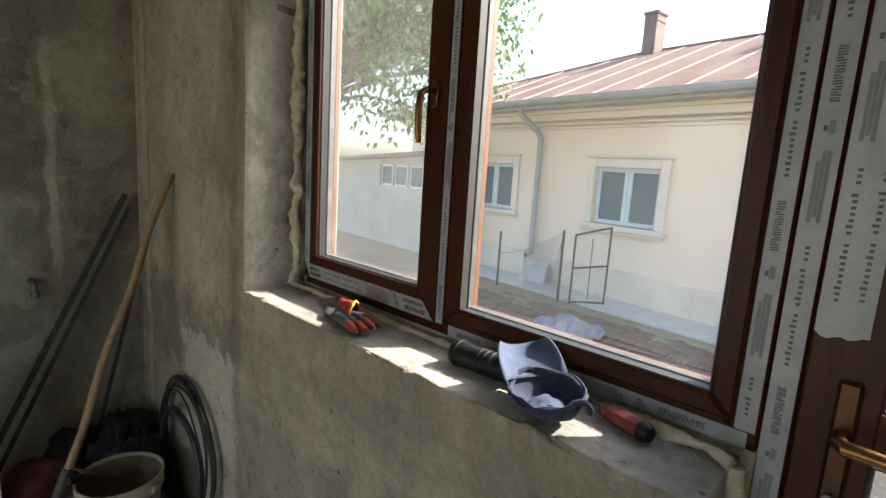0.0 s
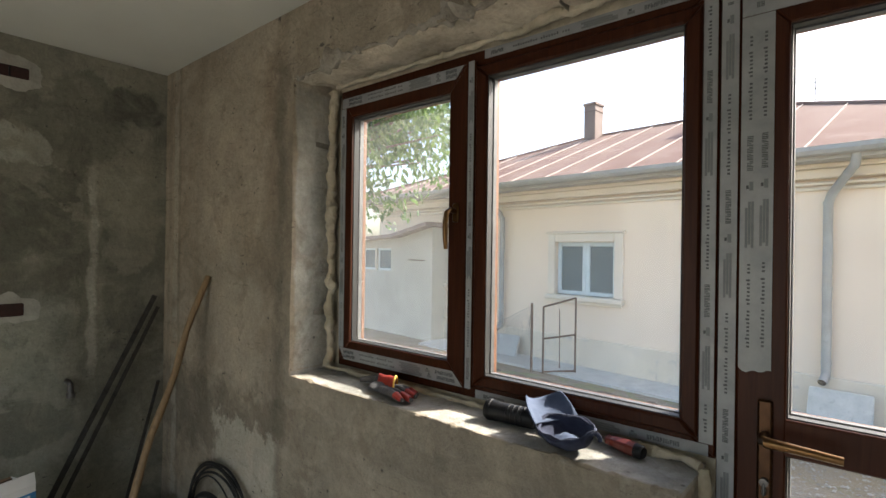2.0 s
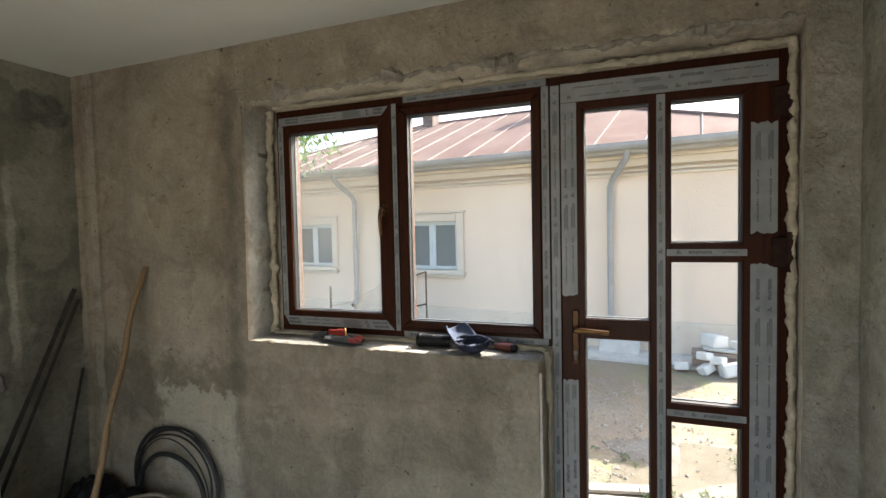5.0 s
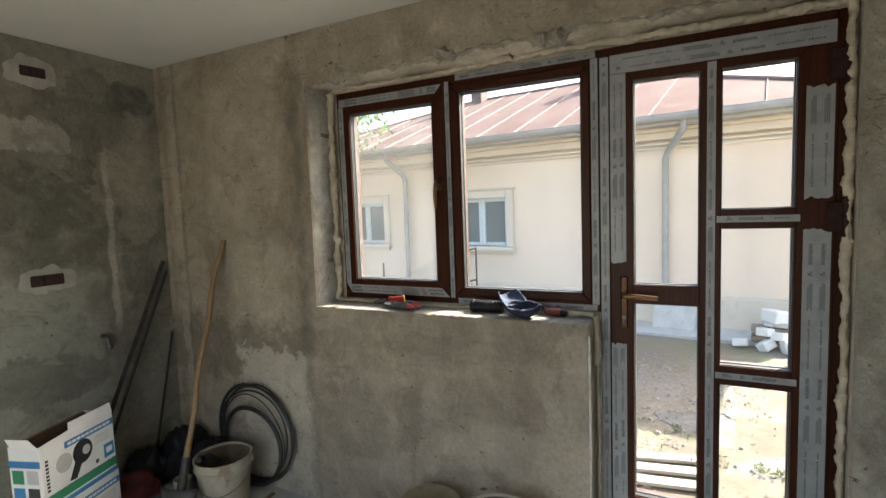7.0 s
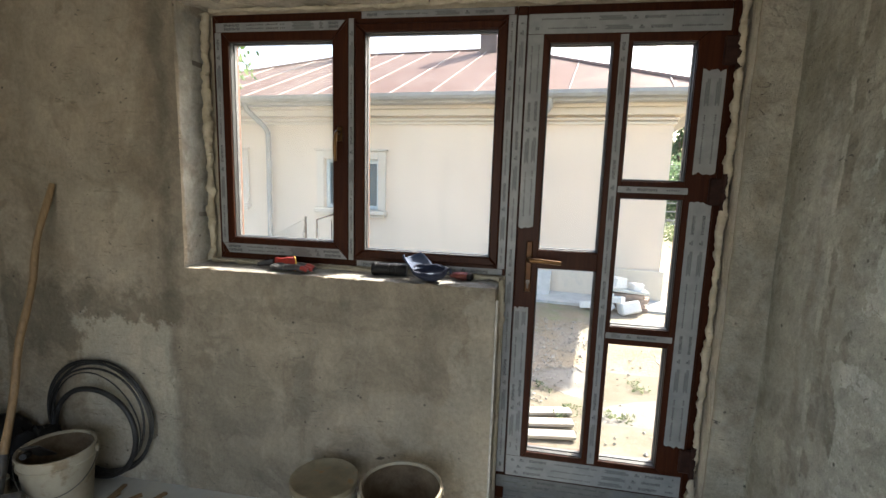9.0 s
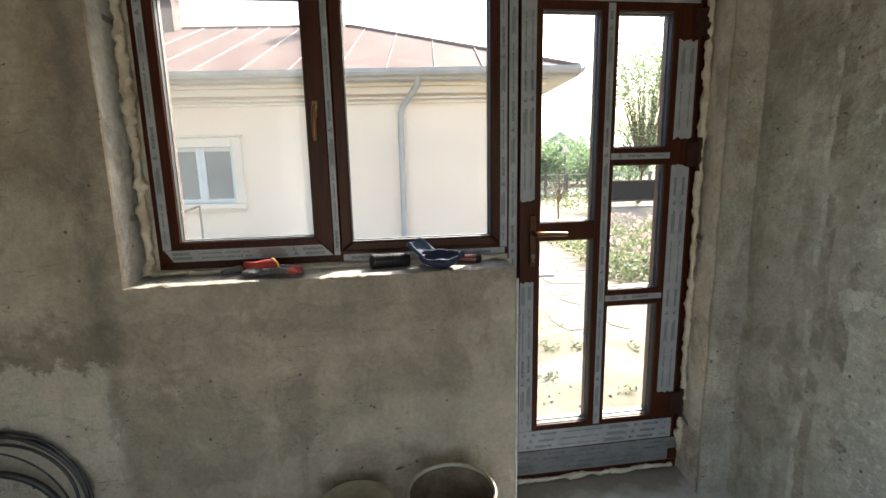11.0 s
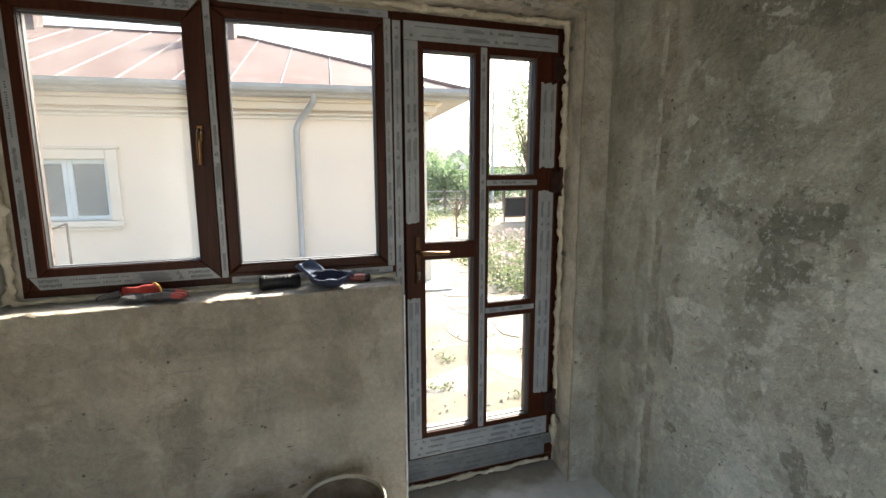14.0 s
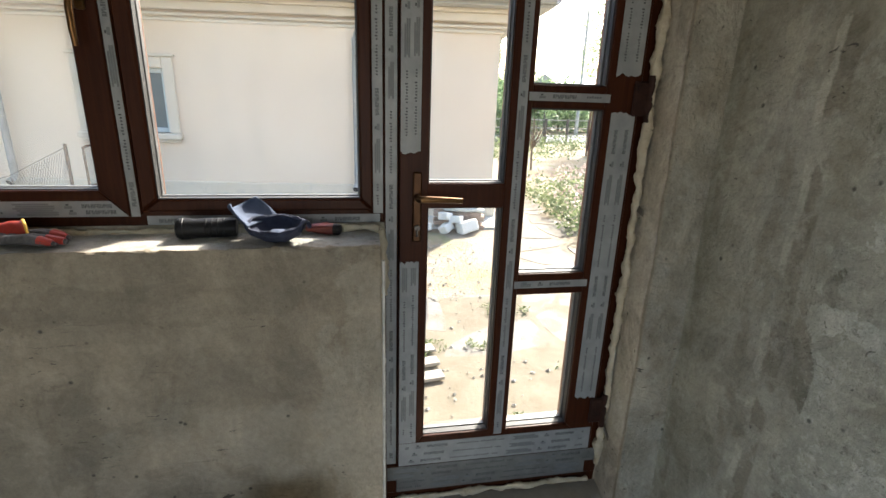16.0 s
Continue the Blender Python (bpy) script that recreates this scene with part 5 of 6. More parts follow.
for _ in range(50):
    x = RND.uniform(5.0, 9.6)
    y = -3.3 - 0.06 * (x - 4.9) - RND.random() * (1.0 + 0.45 * (x - 4.0))
    leaves(bm, (x, y, GROUND + RND.uniform(0.3, 0.55)), (0.22, 0.22, 0.08), 16, 0.07, RND, -0.6, 0.9)
tagged(part("bed_flowers", bm, FLOWER), "faded pinkish flower heads above the bed", "flowers", "", "stuff")
bm = B()
for _ in range(110):
    x, y = RND.uniform(14, 19.5), RND.uniform(-13, -3.5)
    if -6.2 - 0.5 * (x - 12) > y and x < 17:
        x = 17.5 + RND.random() * 2
    leaves(bm, (x, y, GROUND + 0.28), (0.4, 0.4, 0.34), 40, 0.11, RND, -0.4)
tagged(part("far_bed", bm, LEAF_DRY), "pale green shrubs before the fence", "plants", "", "stuff")
bm = B()
for _ in range(150):
    y = RND.uniform(-17, -1)
    leaves(bm, (28.0 + RND.uniform(-0.8, 0.8), y, GROUND + RND.uniform(0.3, 1.7) + 0.3 * math.sin(y)), (0.7, 0.7, 0.5), 60, 0.2, RND)
tagged(part("hedge", bm, LEAF_FAR), "loose green hedge beyond the fence", "hedge", "", "stuff")
t = thing("sapling", "bare little fruit sapling in the bed", "tree", (12.4, -5.0, GROUND))
bm = B()
tube(bm, [(0, 0, 0), (0.02, 0.02, 0.55), (0, 0.03, 0.9)], [0.035, 0.03, 0.022], 7)
for k in range(16):
    a = RND.uniform(0, 6.28)
    q = Vector((math.cos(a) * RND.uniform(0.2, 0.6), math.sin(a) * RND.uniform(0.2, 0.6), RND.uniform(1.0, 1.7)))
    tube(bm, [(0, 0.02, RND.uniform(0.5, 0.9)), q * 0.6 + Vector((0, 0, 0.35)), q], [0.016, 0.01, 0.004], 5)
part("trunk", bm, BARK, t)

# fence and road
fence = thing("fence", "low road fence of thin dark posts and pale rails", "fence", (20.5, -9, GROUND))
for k in range(16):
    y = -9 + k * 1.05
    bm = B()
    box(bm, (-0.055, y - 0.055, 0), (0.055, y + 0.055, 1.12), 0.012)
    part("post", bm, STEEL, fence)
for z in (0.3, 0.68, 1.04):
    bm = B()
    box(bm, (0.037, -9.2, z), (0.07, 7, z + 0.045), 0.005)
    part("rail", bm, ZINC, fence)
bm = B()
prism(bm, [(21.2, -60, GROUND + 0.012), (26.5, -60, GROUND + 0.012), (25.0, 12, GROUND + 0.012), (21.2, 12, GROUND + 0.012)], (0, 0, 0.02))
tagged(part("road", bm, ASPHALT), "grey asphalt road beyond the garden fence", "road", "", "structure")
gate = thing("yard_gate", "dark sheet-metal yard gate in a tube frame", "gate", (16.0, -8.45, GROUND), 176)
bm = B()
for p, q in (((0, 0, 0), (0, 0, 1.72)), ((0, 2.6, 0), (0, 2.6, 1.72)), ((0, 0, 1.64), (0, 2.6, 1.64)), ((0, 0, 0.96), (0, 2.6, 0.96)), ((0, 0, 0.2), (0, 2.6, 0.2))):
    tube(bm, [p, q], 0.034, 8)
part("gate_frame", bm, IRON, gate)
bm = B()
box(bm, (-0.012, 0.03, 0.23), (0.012, 2.57, 0.93))
part("panel", bm, BLACK_PLASTIC, gate, "dark sheet panel")
bm = B()
tube(bm, [(26, -12.6, GROUND), (26, -12.6, 6.2)], [0.11, 0.075], 10)
tagged(part("utility_pole", bm, CONCRETE, None, "", True), "grey concrete utility pole by the road", "pole")
far = thing("far_house", "far low house with a grey roof beyond the road", "house", (40, -21.5, GROUND), 20)
bm = B()
box(bm, (0, -4, 0), (6, 4, 2.4))
part("wall", bm, ANNEX, far)
bm = B()
prism(bm, [(-0.4, -4.4, 2.4), (6.4, -4.4, 2.4), (3, -4.4, 4.0)], (0, 8.8, 0))
part("roof", bm, ZINC, far)
sign = thing("road_sign", "small triangular white road sign on a post", "sign", (20.9, -8.6, GROUND))
bm = B()
tube(bm, [(0, 0, 0), (0, 0, 2.3)], 0.025, 8)
part("post", bm, STEEL, sign)
bm = B()
prism(bm, [(-0.03, -0.22, 2.1), (-0.03, 0.22, 2.1), (-0.03, 0, 2.47)], (0.01, 0, 0))
part("plate", bm, WHITE_STONE, sign)

# iron gate frame and netting by the neighbour's wall
ig = thing("iron_gate", "thin rusty iron gate frame standing in the yard", "gate", (6.85, 3.45, GROUND), 4)
bm = B()
for p, q in (((0, 0.0, 0), (0, 0.0, 1.32)), ((-0.30, 0.46, 0.0), (-0.30, 0.46, 1.16)), ((0, 0, 1.31), (-0.30, 0.46, 1.15)), ((0, 0, 0.06), (-0.30, 0.46, 0.03)), ((0, 0, 0.68), (-0.30, 0.46, 0.60))):
    tube(bm, [p, q], 0.017, 8)
part("gate_frame", bm, IRON, ig)
bm = B()
tube(bm, [(-0.15, 0.22, 0.1), (-0.15, 0.23, 1.12)], 0.008, 6)
part("rod", bm, IRON, ig)
nf = thing("netting_fence", "sagging wire netting fence on a rusty post", "fence", (6.5, 4.1, GROUND))
bm = B()
tube(bm, [(0, 0, 0), (0, 0, 1.2)], 0.022, 8)
part("post", bm, IRON, nf)
bm = B()
tube(bm, [(0.0, 1.30, 0), (0.0, 1.30, 1.02)], 0.02, 8)
part("post", bm, IRON, nf)
bm = B()
for k in range(22):
    for s in (1, -1):
        a, b = k / 22, min(1, max(0, k / 22 + s * 0.35))
        tube(bm, [(0.06 * a, 0.80 * a, 0.08 + 0.02 * s), (0.06 * b, 0.80 * b, 1.12 - 0.40 * b)], 0.0022, 4)
tube(bm, [(0, 0, 1.15), (0.06, 0.8, 0.74), (0.03, 1.05, 0.66), (0, 1.30, 0.62)], 0.004, 5)
part("netting", bm, STEEL, nf)
bm = B()
box(bm, (-0.03, -0.27, 0), (0.03, 0.27, 0.42), 0.008, pose(7.25, 5.15, GROUND + 0.02, 0, 24, 4))
tagged(part("concrete_slab", bm, CONCRETE), "grey concrete slab leaning against the plinth", "slab", "leaning slabs")
bm = B()
box(bm, (-0.03, -0.32, 0), (0.03, 0.32, 0.43), 0.008, pose(6.62, -0.08, GROUND + 0.02, 0, 24, -7))
tagged(part("concrete_slab", bm, CONCRETE), "wide grey concrete slab leaning against the plinth", "slab", "leaning slabs")
strip = B()
prism(strip, [(5.92, -2.4, GROUND - 0.05), (6.70, -2.4, GROUND - 0.05), (7.75, 7.2, GROUND - 0.05), (6.95, 7.2, GROUND - 0.05)], (0, 0, 0.085))
tagged(part("pavement", strip, CONCRETE), "cracked concrete strip along the neighbour's wall", "pavement", "", "structure")


def stone(bm, at, size, rnd, flat=0.7):
    r = bmesh.ops.create_icosphere(bm, subdivisions=1, radius=1.0)
    turn = Euler((rnd.uniform(0, 6), rnd.uniform(0, 6), rnd.uniform(0, 6))).to_matrix()
    for v in r["verts"]:
        v.co = turn @ (v.co * rnd.uniform(0.75, 1.1))
        v.co = Vector((v.co.x * size, v.co.y * size, v.co.z * size * flat)) + Vector(at)


# rubble by the corner of the house
pier = thing("brick_pier", "low remains of a stacked brick pier under a slab", "masonry", (6.2, -1.55, GROUND), -7)
for row in range(4):
    for k in range(3):
        for d in range(2):
            bm = B()
            box(bm, (-0.058, -0.118, -0.032), (0.058, 0.118, 0.032), 0.005, pose(-0.14 + 0.13 * d + RND.uniform(-.015, .015), -0.26 + 0.25 * k + 0.06 * (row % 2) + RND.uniform(-.02, .02), 0.034 + 0.068 * row, 0, 0, RND.uniform(-6, 6)))
            part("brick", bm, BRICK, pier)
bm = B()
box(bm, (-0.24, -0.36, 0), (0.1, 0.30, 0.05), 0.012, pose(0, 0, 0.274, 3, 4, 5))
part("slab", bm, CONCRETE, pier, "grey broken slab")
for x, y, h, s, tilt in ((6.12, -1.40, 0.42, 1.0, 0.3), (5.80, -1.58, 0.10, 1.0, 0.9), (5.86, -1.42, 0.20, 0.62, 0.5), (5.90, -1.25, 0.24, 0.6, 0.4), (5.84, -1.26, 0.07, 0.66, 1.2), (5.92, -0.96, 0.07, 0.62, 0.7), (6.12, -1.72, 0.36, 0.7, 0.2)):
    bm = B()
    z = GROUND + h
    box(bm, (-0.15 * s, -0.12 * s, -0.09 * s), (0.15 * s, 0.12 * s, 0.09 * s), 0.02 * s, Matrix.Translation((x, y, z)) @ Euler((tilt * 0.3, tilt * 0.2, tilt * 2)).to_matrix().to_4x4())
    for v in bm.verts:
        v.co += noise.noise_vector(v.co * 9) * 0.02 * s
    tagged(part("stone_block", bm, WHITE_STONE), "rough white stone block by the brick pier", "stone", "rubble heap")

# dark soil round the planks, pale boards lying before the door
bm = B()
n = 40
grid = []
for i in range(n + 1):
    row = []
    for j in range(n + 1):
        p, q = i / n * 2 - 1, j / n * 2 - 1
        x, y = 5.05 + 1.25 * p + 0.12 * q, 3.3 + 2.7 * q
        rim = max(0.0, 1 - (p * p) ** 2 - (q * q) ** 3) * (0.7 + 0.6 * noise.noise(Vector((x * 2.1, y * 2.1, 4))))
        row.append(bm.verts.new((x, y, GROUND - 0.02 + 0.06 * rim + 0.022 * noise.noise(Vector((x * 7, y * 7, 1))))))
    grid.append(row)
for i in range(n):
    for j in range(n):
        bm.faces.new((grid[i][j], grid[i + 1][j], grid[i + 1][j + 1], grid[i][j + 1]))
tagged(part("soil", bm, SOIL, None, "", True), "dark brown loose soil with debris round the planks", "soil", "", "stuff")
for k in range(3):
    bm = B()
    box(bm, (-0.055, -0.48, -0.014), (0.055, 0.48, 0.014), 0.004, pose(1.74 + 0.19 * k, -0.02, GROUND + 0.034, 0, 0, 9 + 2 * k))
    tagged(part("board", bm, BOARD_PALE), "pale bleached board lying on the gravel before the door", "board", "boards before the door")

# planks and a plastic sheet below the window
for k in range(7):
    bm = B()
    box(bm, (-0.07, -1.5, -0.018), (0.07, 1.5, 0.018), 0.004, pose(4.25 + 0.17 * k + RND.uniform(-.04, .04), 2.35 + RND.uniform(-.3, .3), GROUND + 0.05 + 0.045 * (k % 3), RND.uniform(-1.5, 1.5), 0, RND.uniform(-9, 9)))
    tagged(part("plank", bm, PLANK), "weathered grey-brown plank lying in the yard", "plank", "planks in the yard")
bm = B()
n = 22
grid = [[bm.verts.new((4.15 + 0.95 * i / n, 2.46 + 0.86 * j / n, GROUND + 0.17 + 0.10 * noise.noise(Vector((i * 0.33, j * 0.36, 2))) + 0.16 * math.sin(math.pi * i / n) * math.sin(math.pi * j / n))) for j in range(n + 1)] for i in range(n + 1)]
for i in range(n):
    for j in range(n):
        bm.faces.new((grid[i][j], grid[i + 1][j], grid[i + 1][j + 1], grid[i][j + 1]))
ob = part("plastic_sheet", bm, SHEET, None, "", True)
ob.modifiers.new("thick", "SOLIDIFY").thickness = 0.004
tagged(ob, "crumpled bluish plastic sheet over the planks", "plastic sheet")

# gravel between the door and the house
me_v, me_f = [], []
base = [(0, 0, 1), (0.9, 0, 0.1), (0, 0.9, 0), (-0.9, 0, 0.1), (0, -0.9, 0), (0, 0, -0.6)]
faces = [(0, 1, 2), (0, 2, 3), (0, 3, 4), (0, 4, 1), (5, 2, 1), (5, 3, 2), (5, 4, 3), (5, 1, 4)]
for _ in range(4200):
    x, y = RND.uniform(0.7, 5.2), RND.gauss(0.1, 0.9)
    if abs(y) > 2.6 or (y < 0.1 - 0.14 * x and x < 3.2 and RND.random() < 0.8):
        continue
    s = 0.006 + 0.022 * RND.random() ** 2
    a = RND.uniform(0, 6.28)
    o = len(me_v)
    for vx, vy, vz in base:
        vx, vy, vz = vx * RND.uniform(0.7, 1.2), vy * RND.uniform(0.7, 1.2), vz * RND.uniform(0.5, 1.0)
        me_v.append((x + s * (vx * math.cos(a) - vy * math.sin(a)), y + s * (vx * math.sin(a) + vy * math.cos(a)), GROUND + 0.012 + s * vz * 0.7))
    me_f += [tuple(i + o for i in f) for f in faces]
me = bpy.data.meshes.new("gravel")
me.from_pydata(me_v, [], me_f)
me.materials.append(GRAVEL)
tagged(new("gravel", me), "loose pale gravel strewn over the yard", "gravel", "", "stuff")

# flagstones from the door to the side path
bm = B()
prism(bm, [(0.4, -3.4, GROUND + 0.001), (3.3, -3.4, GROUND + 0.001), (3.3, -0.30, GROUND + 0.001), (0.4, 0.28, GROUND + 0.001)], (0, 0, 0.003))
tagged(part("sand_bed", bm, SAND), "pale sand and grit between the flagstones", "pavement", "", "structure")
pave = tagged(new("flagstone_path"), "irregular pale flagstones set in earth", "pavement", "", "structure")


def joint(i, j):
    r = random.Random(i * 131 + j * 17 + 5)
    return Vector((r.uniform(-0.27, 0.27), r.uniform(-0.27, 0.27), 0))


def in_paving(x, y):
    near_door = 0.4 < x < 3.15 and -3.4 < y < 0.25 - 0.18 * x
    side_path = 3.1 <= x < 13 and -3.05 - 0.07 * (x - 4) < y < -1.75 - 0.10 * (x - 4)
    return near_door or side_path


for i in range(0, 20):
    for j in range(-6, 2):
        s = 0.68
        cs = [Vector(((i + a) * s, (j + b) * s, 0)) + joint(i + a, j + b) for a, b in ((0, 0), (1, 0), (1, 1), (0, 1))]
        mid = sum(cs, Vector()) / 4
        if not in_paving(mid.x, mid.y):
            continue
        r = random.Random(i * 57 + j)
        outl = []
        for a, b in zip(cs, cs[1:] + cs[:1]):
            outl.append(a.lerp(mid, r.uniform(0.05, 0.22)))
            outl.append((a * 0.66 + b * 0.34).lerp(mid, r.uniform(0.0, 0.12)))
            outl.append((a * 0.34 + b * 0.66).lerp(mid, r.uniform(0.0, 0.12)))
        bm = B()
        z = GROUND - 0.03
        top = 0.030 + r.uniform(0, 0.006)
        vs = prism(bm, [(p.x, p.y, z) for p in outl], (0, 0, top))
        es = [e for e in bm.edges if min(e.verts[0].co.z, e.verts[1].co.z) > z + 0.02]
        bmesh.ops.bevel(bm, geom=es, offset=0.02, segments=1, affect="EDGES")
        part("flagstone", bm, FLAG, pave)


bm = B()
for _ in range(17):
    x, y = RND.uniform(0.9, 3.1), RND.uniform(-2.2, 0.1)
    for _ in range(3):
        leaves(bm, (x + RND.uniform(-.09, .09), y + RND.uniform(-.09, .09), GROUND + 0.025), (0.05, 0.05, 0.018), 12, 0.045, RND, -0.5, 0.3)
tagged(part("weeds", bm, LEAF_DRY), "small green weeds in the joints of the flagstones", "plants", "", "stuff")

# ---- things on the sill ----
def blob(bm, at, r, m=None, seed=0.0, amount=0.25, detail=3):
    """A lumpy ball with half-sizes r."""
    res = bmesh.ops.create_icosphere(bm, subdivisions=detail, radius=1.0)
    for v in res["verts"]:
        k = 1 + amount * noise.noise(v.co * 1.9 + Vector((seed, seed * 0.7, 0))) + amount * 0.5 * noise.noise(v.co * 5 + Vector((0, seed, 0)))
        v.co = Vector((v.co.x * r[0] * k, v.co.y * r[1] * k, v.co.z * r[2] * k))
        if m:
            v.co = m @ v.co
        v.co += Vector(at)
    return res["verts"]


def solid(ob, thickness):
    ob.modifiers.new("thick", "SOLIDIFY").thickness = thickness
    return ob


# cap, upside down with its peak up
cap = thing("cap", "dark blue cloth cap lying upside down on the sill", "cap", (0.068, 0.352, SILL + 0.002), -27)
bm = B()
rows, cols = 9, 30
grid = []
for i in range(rows):
    f = 0.03 + 0.97 * i / (rows - 1)
    ringv = []
    for j in range(cols):
        a = 2 * math.pi * j / cols
        w = math.sin(f * math.pi / 2)
        fold = 1 + 0.07 * math.sin(3 * a + 1) * f + 0.05 * noise.noise(Vector((math.cos(a) * 2, math.sin(a) * 2, f * 2)))
        z = 0.062 * (1 - math.cos(f * math.pi / 2)) * (1 - 0.30 * max(0, -math.cos(a)) * f) + 0.006 * noise.noise(Vector((math.cos(a) * 3, math.sin(a) * 3, f * 4)))
        ringv.append(bm.verts.new((0.070 * w * fold * math.cos(a), 0.086 * w * fold * math.sin(a), z)))
    grid.append(ringv)
bm.faces.new(grid[0][::-1])
for p, q in zip(grid, grid[1:]):
    for j in range(cols):
        bm.faces.new((p[j], p[(j + 1) % cols], q[(j + 1) % cols], q[j]))
solid(part("crown", bm, DENIM, cap, "", True), 0.003)
bm = B()
tube(bm, [v for v in [(0.066 * math.cos(a), 0.080 * math.sin(a), 0.056 - 0.020 * max(0, -math.cos(a)) + 0.004 * math.sin(5 * a)) for a in [2 * math.pi * j / 28 for j in range(28)]]], 0.0042, 7, True)
part("sweatband", bm, DENIM, cap, "dark blue folded band", True)
bm = B()
grid = []
for i in range(9):
    f = i / 8
    row = []
    for j in range(15):
        s = j / 14 * 2 - 1
        half = 0.070 * math.sqrt(max(0.02, 1 - (0.80 * f) ** 4))
        y = 0.028 + 0.040 * math.sqrt(max(0, 1 - s * s * 0.9)) + 0.078 * f * (1 - 0.15 * s * s)
        z = 0.046 + 0.040 * f + 0.024 * s * s * (0.3 + 0.7 * f)
        row.append(bm.verts.new((half * s + 0.004, y, z)))
    grid.append(row)
for p, q in zip(grid, grid[1:]):
    for j in range(14):
        bm.faces.new((p[j], p[j + 1], q[j + 1], q[j]))
peak = solid(part("peak", bm, DENIM_PALE, cap, "curved peak with a pale underside", True), 0.004)
bm = B()
tube(bm, [(0.012 + 0.026 * math.cos(a), -0.084, 0.040 + 0.024 * math.sin(a)) for a in [math.pi * k / 8 for k in range(9)]], 0.006, 6)
part("strap", bm, DENIM, cap, "", True)
# pale lump added inside the crown for a patch of sun
bm = B()
blob(bm, (0.0, -0.01, 0.022), (0.030, 0.040, 0.011), None, 3.0, 0.45)
part("lining", bm, DENIM_PALE, cap, "crumpled pale lump for a sun patch inside", True)

# black torch
torch = thing("torch", "black cylindrical torch lying beside the cap", "torch", (0.118, 0.555, SILL + 0.031))
bm = B()
lathe(bm, [(0.0, -0.085), (0.025, -0.084), (0.028, -0.078), (0.028, 0.02), (0.0275, 0.03), (0.030, 0.045), (0.030, 0.068), (0.026, 0.076), (0.018, 0.079), (0.0, 0.080)], 24, pose(0, 0, 0, -90, 0, 4))
part("body", bm, BLACK_PLASTIC, torch, "", True)
for k in range(4):
    bm = B()
    lathe(bm, [(0.0280, -0.003), (0.0292, -0.002), (0.0292, 0.002), (0.0280, 0.003)], 24, pose(0, 0, 0, -90, 0, 4) @ Matrix.Translation((0, 0, -0.05 + k * 0.016)))
    part("grip_ring", bm, BLACK_PLASTIC, torch)
bm = B()
lathe(bm, [(0.0301, 0.056), (0.0315, 0.058), (0.0315, 0.066), (0.0301, 0.068)], 24, pose(0, 0, 0, -90, 0, 4))
part("head_ring", bm, BLACK_PLASTIC, torch)

# screwdriver
drv = thing("screwdriver", "screwdriver with a red and black ribbed handle", "screwdriver", (0.118, 0.172, SILL + 0.020), -16)
bm = B()
lathe(bm, [(0.0, 0.0), (0.013, 0.001), (0.0175, 0.008), (0.018, 0.022)], 18, pose(0, 0, 0, -90, 0, 0))
part("end_cap", bm, BLACK_PLASTIC, drv, "", True)
bm = B()
prof = [(0.018, 0.022), (0.019, 0.045), (0.0165, 0.075), (0.0125, 0.092), (0.0145, 0.100), (0.013, 0.106), (0.0, 0.107)]
vs = lathe(bm, prof, 18, None)
for v in vs:
    a = math.atan2(v.co.y, v.co.x)
    k = 1 - 0.06 * (math.cos(6 * a) > 0.2)
    v.co.x, v.co.y = v.co.x * k, v.co.y * k
bmesh.ops.transform(bm, matrix=pose(0, 0, 0, -90, 0, 0), verts=bm.verts)
part("grip", bm, RED_GRIP, drv, "red ribbed grip")
bm = B()
lathe(bm, [(0.0, 0.106), (0.0035, 0.107), (0.0035, 0.19), (0.004, 0.2), (0.0, 0.205)], 10, pose(0, 0, 0, -90, 0, 0))
part("shaft", bm, STEEL, drv)

# work glove
glove = thing("work_glove", "red and dark grey work glove with a yellow hem", "glove", (0.075, 1.0, SILL + 0.002))
bm = B()
grid = []
for i in range(9):
    f = i / 8
    c = Vector((0.045 - 0.03 * f, 0.115 - 0.115 * f, 0.026 + 0.006 * f))
    row = []
    for j in range(20):
        a = 2 * math.pi * j / 20
        w, h = 0.030 + 0.016 * f, 0.020 + 0.012 * f
        k = 1 + 0.34 * noise.noise(Vector((math.cos(a) * 1.5, math.sin(a) * 1.5, f * 3))) * (1.3 - f) + 0.12 * noise.noise(Vector((math.cos(a) * 4, math.sin(a) * 4, f * 8)))
        row.append(bm.verts.new(c + Vector((0.7 * w * math.cos(a) * k, 0.5 * w * math.cos(a) * k, h * math.sin(a) * k))))
    grid.append(row)
for p, q in zip(grid, grid[1:]):
    for j in range(20):
        bm.faces.new((p[j], p[(j + 1) % 20], q[(j + 1) % 20], q[j]))
rim = [v.co.copy() for v in grid[-1]]
solid(part("cuff", bm, RED_CLOTH, glove, "red rubberised cuff", True), 0.003)
bm = B()
tube(bm, rim, 0.0035, 7, True)
part("hem", bm, YELLOW_CLOTH, glove, "yellow stitched hem", True)
bm = B()
blob(bm, (0.015, 0.06, 0.016), (0.040, 0.06, 0.017), None, 1.0)
part("palm", bm, GREY_CLOTH, glove, "dark grey knitted palm", True)
